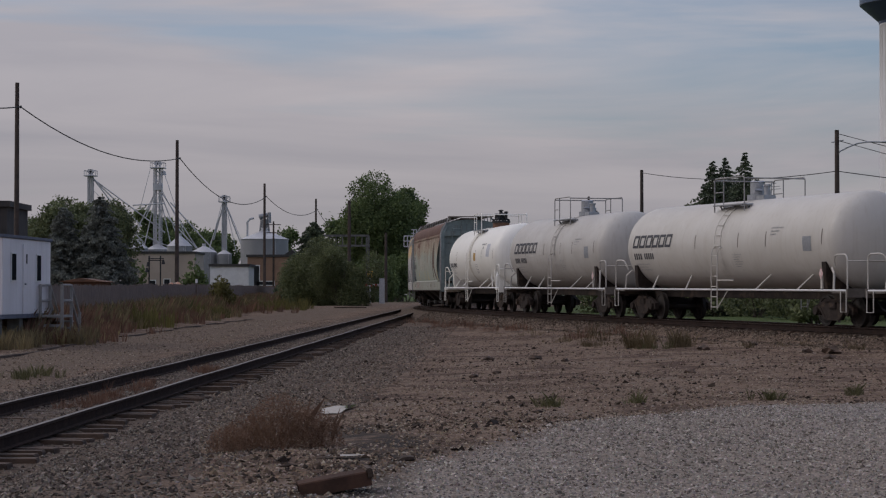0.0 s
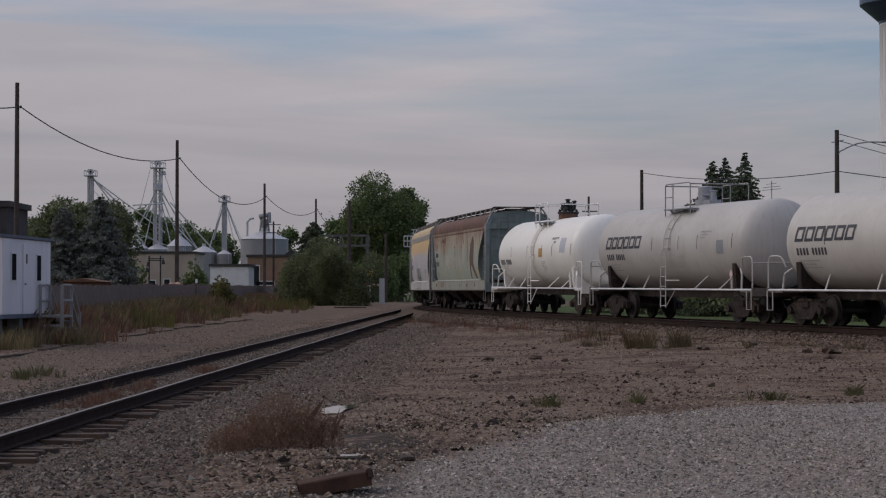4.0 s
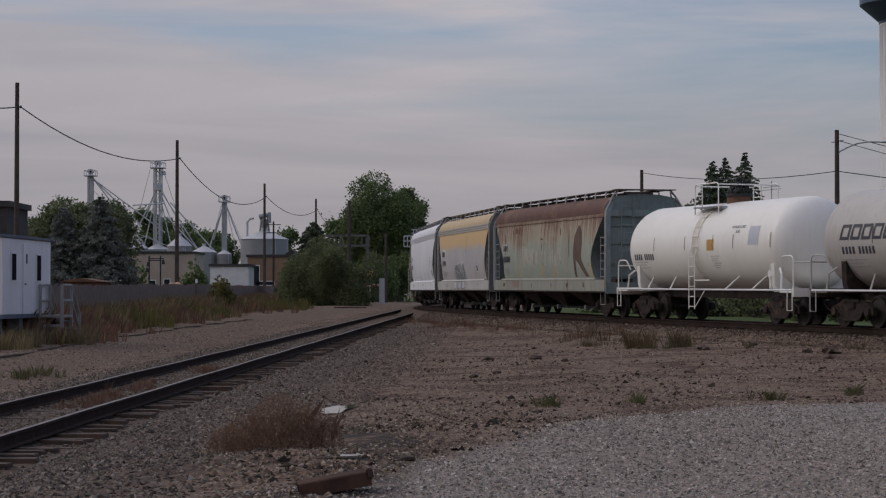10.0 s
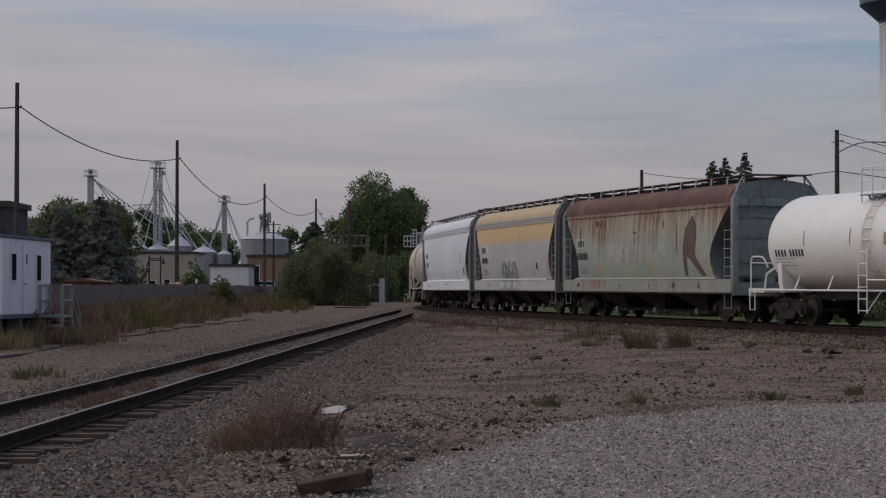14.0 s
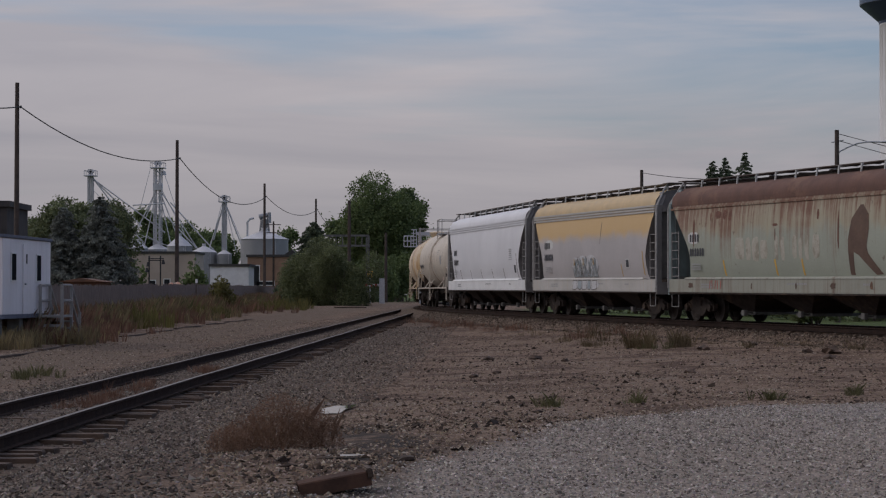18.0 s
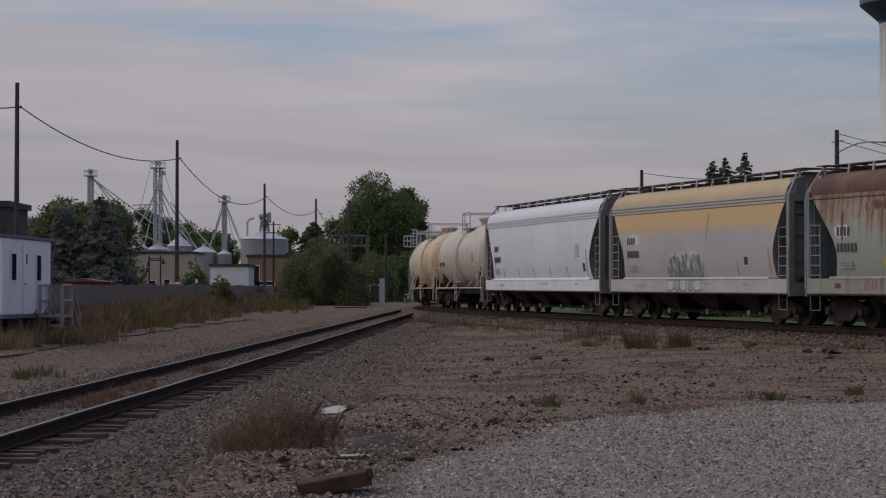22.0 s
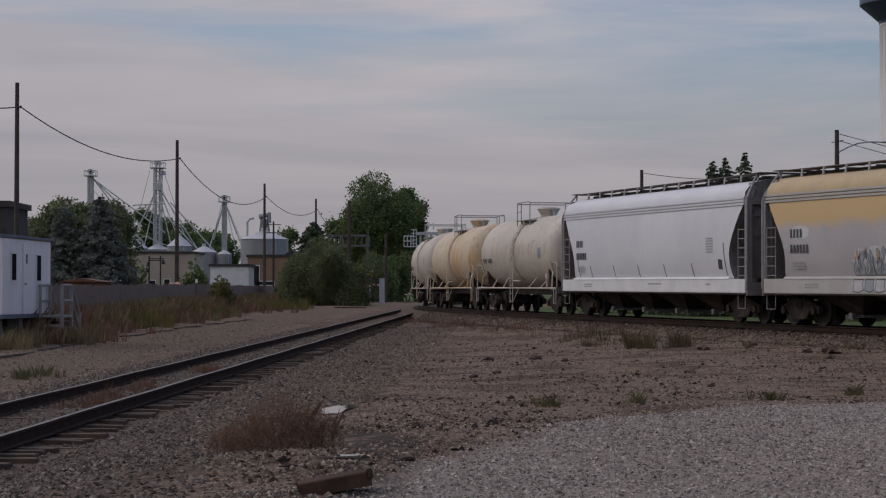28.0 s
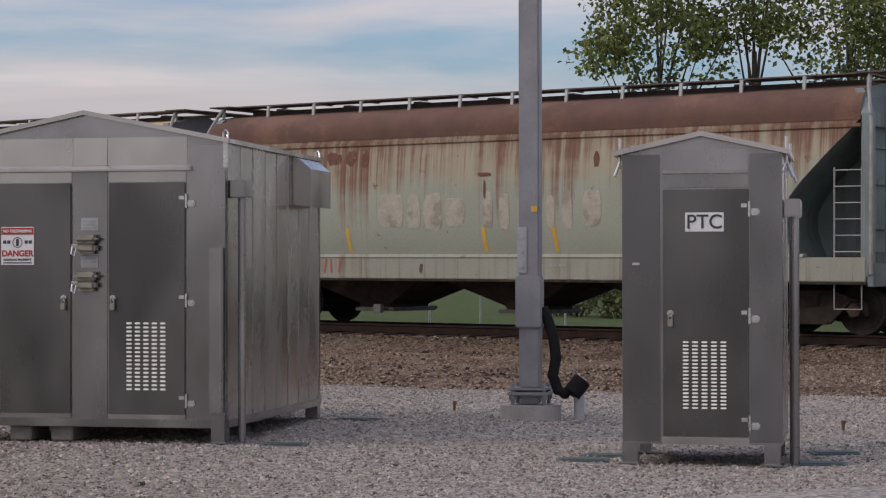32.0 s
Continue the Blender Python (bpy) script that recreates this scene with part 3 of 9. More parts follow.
def sideframe_mesh(y):
    bm = B()
    out = [(-1.12, -0.10), (-1.12, 0.12), (-0.86, 0.20), (-0.42, 0.34), (0.42, 0.34), (0.86, 0.20), (1.12, 0.12), (1.12, -0.10), (0.84, -0.10), (0.62, 0.02), (0.36, -0.26), (-0.36, -0.26), (-0.62, 0.02), (-0.84, -0.10)]
    prism(bm, out, 1, y - 0.07, y + 0.07)
    s = 1 if y > 0 else -1
    for x0 in (-1, 1):
        # bearing cap and adapter of each axle
        rod(bm, (x0 * 0.89, y + s * 0.05, 0.0), (x0 * 0.89, y + s * 0.16, 0.0), 0.12, 14)
        box(bm, x0 * 0.89 - 0.13, x0 * 0.89 + 0.13, y - 0.09, y + 0.09, -0.13, 0.16, 0.02)
        # raised flanges round the window
        rod(bm, (x0 * 0.40, y + s * 0.08, -0.24), (x0 * 0.78, y + s * 0.08, 0.16), 0.035, 6)
    box(bm, -0.44, 0.44, y + s * 0.06, y + s * 0.11, 0.27, 0.35, 0.01)
    box(bm, -0.38, 0.38, y + s * 0.06, y + s * 0.12, -0.27, -0.20, 0.01)
    return mesh_of(bm, "side_frame", M_steel_dark)


def spring_mesh(y):
    bm = B()
    for x in (-0.19, -0.06, 0.07, 0.20):
        pts = []
        for k in range(0, 31):
            a = k * 2 * math.pi / 6
            pts.append((x + 0.055 * math.cos(a), y + 0.055 * math.sin(a), -0.19 + 0.26 * k / 30))
        pipe(bm, pts, 0.014, 4)
    return mesh_of(bm, "coil_spring", M_steel_dark)


WHEELSET, FRAMES, SPRINGS = wheelset_mesh(), [sideframe_mesh(-1.0), sideframe_mesh(1.0)], [spring_mesh(-1.0), spring_mesh(1.0)]


def bolster_mesh():
    bm = B()
    box(bm, -0.2, 0.2, -1.12, 1.12, 0.06, 0.28, 0.03)
    box(bm, -0.16, 0.16, -0.3, 0.3, 0.24, 0.40, 0.02)
    for x in (-0.5, 0.5):
        box(bm, x - 0.05, x + 0.05, -0.95, 0.95, -0.12, 0.0, 0.01)
    return mesh_of(bm, "bolster", M_steel_dark)


BOLSTER = bolster_mesh()


def add_trucks(car, half, centre):
    trucks, sets = [], []
    for s in (-1, 1):
        tr = part("truck", BOLSTER, None, car, m=pose(s * half, 0, WHEEL_R))
        for k in (0, 1):
            part("side_frame", FRAMES[k], None, tr)
            part("coil_spring", SPRINGS[k], None, tr)
        for x in (-0.89, 0.89):
            w = part("wheelset", WHEELSET, None, tr, m=pose(x, 0, 0))
            sets.append((w, x))
        trucks.append((tr, s * half))
    CARS.append((car, centre, half, trucks, sets))


def coupler(car, L):
    for s in (-1, 1):
        bm = B()
        box(bm, s * (L / 2 - 1.0), s * (L / 2 - 0.18), -0.1, 0.1, 0.78, 0.98, 0.02)
        box(bm, s * (L / 2 - 0.30), s * (L / 2 + 0.02), -0.17, 0.15, 0.72, 1.02, 0.05)
        part("coupler", bm, M_steel_dark, car)
        bm = B()
        pipe(bm, [(s * (L / 2 - 0.7), -0.35, 0.75), (s * (L / 2 - 0.4), -0.36, 0.52), (s * (L / 2 - 0.15), -0.3, 0.42), (s * (L / 2), -0.22, 0.48)], 0.03)
        part("brake_hose", bm, M_black, car)


def bars(bm, x, z, y, w, h, n, gap=0.3, rows=1, lead=1.6, rnd=None):
    """Plain bars in rows for writing that cannot be read."""
    for r in range(rows):
        for k in range(n):
            x0 = x + (k + 0.5 * gap) * w / n
            x1 = x + (k + 1 - 0.5 * gap) * w / n
            zz = z - r * h * lead
            v = [bm.verts.new(p) for p in ((x0, y, zz), (x1, y, zz), (x1, y, zz + h), (x0, y, zz + h))]
            bm.faces.new(v)


def on_tank(bm, x, z, w, h, cz, R, n=1, gap=0.25, sub=2, side=-1, lift=0.006):
    """Bars laid on a tank's flank."""
    for k in range(n):
        x0, x1 = x + (k + 0.5 * gap) * w / n, x + (k + 1 - 0.5 * gap) * w / n
        prev = None
        for j in range(sub + 1):
            zz = z + h * j / sub
            yy = side * math.sqrt(max((R + lift) ** 2 - (zz - cz) ** 2, 0.01))
            cur = [bm.verts.new((x0, yy, zz)), bm.verts.new((x1, yy, zz))]
            if prev:
                bm.faces.new((prev[0], prev[1], cur[1], cur[0]))
            prev = cur


def written(name, text, size, parent, material, m, label="", bold=0.035):
    cu = bpy.data.curves.new(name, "FONT")
    cu.body, cu.size, cu.align_x, cu.align_y, cu.extrude = text, size, "CENTER", "CENTER", 0.001
    cu.offset = size * bold
    tmp = bpy.data.objects.new(name, cu)
    scene.collection.objects.link(tmp)
    me = bpy.data.meshes.new_from_object(tmp.evaluated_get(bpy.context.evaluated_depsgraph_get()))
    bpy.data.objects.remove(tmp)
    me.materials.append(material)
    return part(name, me, None, parent, label, m=m)


def tank_car(label, off0, off1, paint, cz=2.52, R=1.46, logo=False, marks=True, valve="dome", small=False, rusty_band=False, shift=0.0, deck=1.35, rise=0.52, back=0.0, fore=0.0):
    L, mid = off1 - off0, (off0 + off1) / 2
    half = L / 2 - 2.05
    car = thing("tank_car", label, "tank car", group="cars of the freight train")
    T = L / 2 - 0.95                                    # half length of the tank over its heads
    bm = B()
    n, rings = 40, []
    for k in range(9):
        a = math.pi / 2 * (1 - k / 8)
        rings.append((-T + 0.72 - 0.72 * math.sin(a), max(R * math.cos(a) ** 0.8 if k else 0.02, 0.02)))
    body = [(-T + 0.72 + (2 * T - 1.44) * k / 12, R) for k in range(1, 12)]
    prof = [(x - back, r) for x, r in rings] + body + [(-x + fore, r) for x, r in rings[::-1]]
    loft(bm, [[(x, r * math.cos(2 * math.pi * k / n), cz + r * math.sin(2 * math.pi * k / n)) for k in range(n)] for x, r in prof])
    part("tank", bm, paint, car, sharp=0.9)
    # head welds, as thin straps
    for x in (-T - back + 0.74, T + fore - 0.74):
        bm = B()
        loft(bm, [[(x + dx, (R + h) * math.cos(2 * math.pi * k / n), cz + (R + h) * math.sin(2 * math.pi * k / n)) for k in range(n)] for dx, h in ((-0.02, -0.004), (0, 0.004), (0.02, -0.004))], cap=False)
        part("seam", bm, paint, car)
    # sill, bolster cradles
    bm = B()
    box(bm, -L / 2 + 0.55, L / 2 - 0.55, -0.32, 0.32, 0.78, 1.06, 0.02)
    part("centre_sill", bm, M_steel_dark, car)
    for s in (-1, 1):
        bm = B()
        prism(bm, [(-1.25, 1.0), (1.25, 1.0), (1.32, 1.25), (1.36, cz - 0.62), (-1.36, cz - 0.62), (-1.32, 1.25)], 0, s * half - 0.12, s * half + 0.12)
        part("tank_cradle", bm, paint if small else M_steel_dark, car)
        bm = B()
        box(bm, s * (L / 2 - 1.35), s * (L / 2 - 0.42), -1.48, 1.48, 0.98, 1.08, 0.01)
        box(bm, s * (L / 2 - 0.50), s * (L / 2 - 0.40), -1.5, 1.5, 0.86, 1.12, 0.01)
        part("end_platform", bm, paint if small else M_platform, car)
        # handrail round the end
        bm = B()
        for y in (-1, 1):
            xa, xb = s * (L / 2 - 0.48), s * (L / 2 - 1.30)
            pipe(bm, [(xa, y * 1.46, 1.1), (xa, y * 1.46, 1.92), (xa - s * 0.04, y * 1.46, 2.03), (xa - s * 0.14, y * 1.46, 2.09), (xb + s * 0.25, y * 1.46, 2.09), (xb + s * 0.10, y * 1.45, 2.06), (xb, y * 1.42, 1.95), (xb - s * 0.06, y * 1.36, 1.75)], 0.024)
            pipe(bm, [(xa, y * 1.50, 1.05), (xa, y * 1.50, 0.45), (xa - s * 0.32, y * 1.50, 0.45), (xa - s * 0.32, y * 1.50, 1.05)], 0.018)
            # stay from the platform up to the tank
            pipe(bm, [(xb, y * 1.44, 1.08), (xb - s * 0.05, y * 1.40, 1.55), (xb - s * 0.35, y * 1.30, 1.72)], 0.034, 6)
        pipe(bm, [(s * (L / 2 - 0.44), -1.46, 1.9), (s * (L / 2 - 0.44), 1.46, 1.9)], 0.02)
        part("end_handrail", bm, paint, car)
        # long grab rail beside the walkway
        for k in range(2):
            x = shift + s * (1.2 + (half - 1.4) * (k + 0.5) / 2)
            for y in (-1, 1):
                bm = B()
                rod(bm, (x, y * 1.44, 1.06), (x + s * 0.35, y * 1.02, cz - 0.95), 0.03)
                part("rail_bracket", bm, paint, car)
        # placard holder by the cradle
        if s < 0:
            continue
        bm = B()
        box(bm, s * (half + 0.1) - 0.05, s * (half + 0.1) + 0.05, -1.49, -1.44, 1.1, 1.5, 0.01)
        part("placard_post", bm, paint, car)
        bm = B()
        d = 0.13
        v = [bm.verts.new((s * (half + 0.1) + dx, -1.5, 1.55 + dz)) for dx, dz in ((-d, 0), (0, -1.4 * d), (d, 0), (0, 1.4 * d))]
        bm.faces.new(v)
        part("placard", bm, M_white if small else M_placard, car)
    bm = B()
    for y in (-1.46, 1.46):
        rod(bm, (-L / 2 + 0.5, y, 1.06), (L / 2 - 0.5, y, 1.06), 0.032, 8)
    part("side_rail", bm, M_white if not rusty_band else paint, car)
    # ladders on both flanks, following the shell
    for y in (-1, 1):
        bm = B()
        for dx in (shift - 0.22, shift + 0.22):
            pipe(bm, [(dx, y * 1.62, 0.42), (dx, y * 1.62, cz - 0.3), (dx, y * 1.56, cz - 0.12), (dx, y * 1.47, cz - 0.1)], 0.02)
            pts = []
            for k in range(8):
                a = math.radians(-4 + 70 * k / 7)
                pts.append((dx, y * (R + 0.06) * math.cos(a), cz + (R + 0.06) * math.sin(a)))
            pipe(bm, pts, 0.011)
        for k in range(11):
            z = 0.5 + k * 0.33
            yy = 1.61 if z < cz - 0.1 else math.sqrt(max((R + 0.06) ** 2 - (z - cz) ** 2, 0.2))
            rod(bm, (shift - 0.22, y * yy, z), (shift + 0.22, y * yy, z), 0.014)
        rod(bm, (shift + 0.22, y * 1.62, 0.45), (shift + 0.75, y * 1.5, 1.04), 0.016)
        rod(bm, (shift + 0.22, y * 1.62, 1.36), (shift + 1.35, y * 1.6, 1.36), 0.022)
        part("ladder", bm, paint, car)
        # band of plates beneath the ladder
        bm = B()
        for k in range(18):
            a0, a1 = math.radians(-50 + 140 * k / 18), math.radians(-50 + 140 * (k + 1) / 18)
            v = [bm.verts.new((dx, y * (R + 0.012) * math.cos(a), cz + (R + 0.012) * math.sin(a))) for dx, a in ((shift - 0.30, a0), (shift + 0.12, a0), (shift + 0.12, a1), (shift - 0.30, a1))]
            bm.faces.new(v)
        part("wear_plate", bm, M_bandstain if small else M_rustband if rusty_band else paint, car)
    # top platform with rails, its corners rounded
    top = cz + R
    bm = B()
    for y in (-0.95, 0.95):
        box(bm, shift - deck, shift + deck, y - 0.20, y + 0.20, top - 0.20, top - 0.16, 0.01)
        for x in (shift - deck + 0.15, shift + deck - 0.15):
            rod(bm, (x, y, top - 0.18), (x, y * 0.85, top - 0.42), 0.03)
    part("top_walkway", bm, M_galv, car)
    bm = B()
    hr = top + rise
    a, b = shift - deck, shift + deck
    for y in (-1.08, 1.08):
        pipe(bm, [(a, y, top - 0.4), (a, y, hr - 0.08), (a + 0.08, y, hr), (b - 0.08, y, hr), (b, y, hr - 0.08), (b, y, top - 0.4)], 0.022)
        rod(bm, (a + deck * 0.62, y, top - 0.3), (a + deck * 0.62, y, hr), 0.02)
        rod(bm, (a, y, top + rise * 0.35), (a + deck * 0.62, y, top + rise * 0.35), 0.018)
    for x in (a, b):
        rod(bm, (x, -1.08, hr - 0.05), (x, 1.08, hr - 0.05), 0.022)
    part("top_handrail", bm, M_steel_light if not small else paint, car)
    bm = B()
    if valve == "dome":
        rod(bm, (shift - 0.12, 0, top - 0.1), (shift - 0.12, 0, top + 0.16), 0.34, 20)
        rod(bm, (shift - 0.12, 0, top + 0.16), (shift - 0.12, 0, top + 0.58), 0.24, 20)
        rod(bm, (shift - 0.12, 0, top + 0.58), (shift - 0.12, 0, top + 0.62), 0.26, 20, 0.2)
        rod(bm, (shift + 0.18, -0.26, top + 0.3), (shift + 0.18, 0.0, top + 0.3), 0.04, 8)
        part("valve_housing", bm, M_galv, car)
        bm = B()
        box(bm, shift + 0.18, shift + 0.75, -0.22, 0.22, top - 0.08, top + 0.13, 0.02)
        rod(bm, (shift + 0.55, 0, top + 0.1), (shift + 0.55, 0, top + 0.42), 0.10, 14)
        rod(bm, (shift + 0.55, 0, top + 0.42), (shift + 0.55, 0, top + 0.47), 0.14, 14)
        rod(bm, (shift + 0.36, 0.15, top + 0.1), (shift + 0.36, 0.15, top + 0.3), 0.07, 12)
        part("safety_valve", bm, M_galv, car)
    elif valve == "bonnet":
        rod(bm, (shift + 0.1, 0, top - 0.12), (shift + 0.1, 0, top + 0.12), 0.34, 20)
        rod(bm, (shift + 0.1, 0, top + 0.12), (shift + 0.1, 0, top + 0.30), 0.38, 20, 0.47)
        rod(bm, (shift + 0.1, 0, top + 0.30), (shift + 0.1, 0, top + 0.36), 0.50, 20, 0.48)
        rod(bm, (shift + 0.1, 0, top + 0.36), (shift + 0.1, 0, top + 0.42), 0.44, 20, 0.25)
        part("valve_bonnet", bm, paint, car)
        bm = B()
        rod(bm, (shift + 0.75, 0.1, top - 0.05), (shift + 0.75, 0.1, top + 0.26), 0.09, 12)
        rod(bm, (shift + 0.75, 0.1, top + 0.26), (shift + 0.75, 0.1, top + 0.31), 0.13, 12)
        part("safety_valve", bm, M_galv, car)
    else:
        rod(bm, (shift + 0.2, 0, top - 0.1), (shift + 0.2, 0, top + 0.18), 0.40, 20)
        part("manway_base", bm, M_rust, car)
        bm = B()
        rod(bm, (shift + 0.2, 0, top + 0.18), (shift + 0.2, 0, top + 0.27), 0.44, 20)
        rod(bm, (shift + 0.1, 0, top + 0.36), (shift + 0.1, 0, top + 0.62), 0.13, 12)
        rod(bm, (shift - 0.15, -0.1, top + 0.36), (shift - 0.15, -0.1, top + 0.5), 0.09, 12)
        for k in range(8):
            a = k * math.pi / 4
            rod(bm, (shift + 0.2 + 0.38 * math.cos(a), 0.38 * math.sin(a), top + 0.25), (shift + 0.2 + 0.38 * math.cos(a), 0.38 * math.sin(a), top + 0.36), 0.035, 8)
        part("valve_housing", bm, M_black, car)
        for x, yv, zh, rr in ((0.50, -0.2, 0.50, 0.08), (0.40, 0.2, 0.66, 0.07), (-0.10, 0.2, 0.60, 0.10), (0.15, -0.2, 0.56, 0.10), (0.14, 0.0, 0.74, 0.08)):
            bm = B()
            x += shift
            rod(bm, (x, yv, top + 0.3), (x, yv, top + zh), rr, 10)
            rod(bm, (x - 0.2, yv, top + zh - 0.14), (x + 0.18, yv, top + zh - 0.10), rr * 0.75, 8)
            rod(bm, (x - 0.13, yv, top + zh + 0.05), (x + 0.13, yv, top + zh + 0.05), 0.02, 6)
            rod(bm, (x, yv, top + zh), (x, yv, top + zh + 0.05), rr * 1.5, 10)
            part("valve", bm, M_black, car)
    # lettering on the shell, in plain shapes
    y = -1
    if logo:
        w = 0.47
        for k in range(6):
            bm = B()
            x0 = -T + 1.05 + k * w * 1.16
            zb, zt = cz - 0.02, cz + 0.42

            def P(u, v):
                z = zb + (zt - zb) * v
                return (x0 + u * w + 0.12 * v, y * math.sqrt((R + 0.008) ** 2 - (z - cz) ** 2), z)
            t = 0.2
            quads = [((t, 0), (1 - t, 0), (1 - t, t), (t, t)), ((t, 1 - t), (1 - t, 1 - t), (1 - t, 1), (t, 1))]
            for j in range(6):
                a, b = j / 6, (j + 1) / 6
                quads += [((0, a), (t, a), (t, b), (0, b)), ((1 - t, a), (1, a), (1, b), (1 - t, b))]
            for q in quads:
                bm.faces.new([bm.verts.new(P(*p)) for p in q])
            part("company_mark", bm, M_ink, car, "slanted dark block of a company mark")
    if marks:
        bm = B()
        on_tank(bm, -T + (1.1 if logo else 0.95), cz - (0.42 if logo else 0.42), 0.72, 0.21, cz, R, 4, 0.42)
        on_tank(bm, -T + (1.1 if logo else 0.95) + 0.86, cz - 0.42, 0.86, 0.21, cz, R, 5, 0.42)
        part("car_number", bm, M_ink, car, "number marked in dark bars")["kind"] = "stuff"
        bm = B()
        for k in range(3):
            on_tank(bm, -T + (1.1 if logo else 0.9), cz - (0.60 if logo else 0.5) - 0.1 * k, 1.2 - 0.25 * (k % 2), 0.028, cz, R, 22, 0.45)
        for k in range(6):
            on_tank(bm, 1.0, cz - 0.36 - 0.075 * k, 0.62 - 0.12 * (k % 3), 0.026, cz, R, 14, 0.45)
        for k in range(0 if small else 3):
            on_tank(bm, T * 0.46, cz + 0.42 - 0.10 * k, 0.8 - 0.22 * k, 0.045, cz, R, 13, 0.5)
        part("stencilling", bm, M_mark, car)["kind"] = "stuff"
        for x in (-T + 2.7, -T * 0.42 + 1.6, T * 0.18, T * 0.42, T - 1.05):
            bm = B()
            on_tank(bm, x, cz - 0.12, 0.035, 0.46, cz, R, 1, 0.0, 5)
            part("jacket_clip", bm, M_rustline, car)
        if small:
            bm = B()
            on_tank(bm, 0.72, cz - 0.16, 0.52, 0.36, cz, R, 1, 0, 3)
            part("warning_panel", bm, M_yellowbrown, car, "ochre square panel")
            for k, words in enumerate(("HYDROCHLORIC", "ACID")):
                z = cz + 0.56 - 0.15 * k
                a = math.degrees(math.asin((z - cz) / R))
                written("product_name", words, 0.125, car, M_ink, pose(T - 3.35, -(R + 0.012) * math.cos(radians(a)), z, 90 - a), "dark words on the shell", 0.0)
            bm = B()
            on_tank(bm, T - 2.55, cz - 0.02, 0.72, 0.58, cz, R, 1, 0, 4)
            part("notice_panel", bm, M_notice, car, "pale blue-grey notice panel")
        else:
            bm = B()
            on_tank(bm, T - 2.2, cz - 0.30, 0.52, 0.44, cz, R, 1, 0, 4)
            part("notice_panel", bm, M_notice_dark, car, "grey notice panel")
    coupler(car, L)
    add_trucks(car, half, mid)
    return car


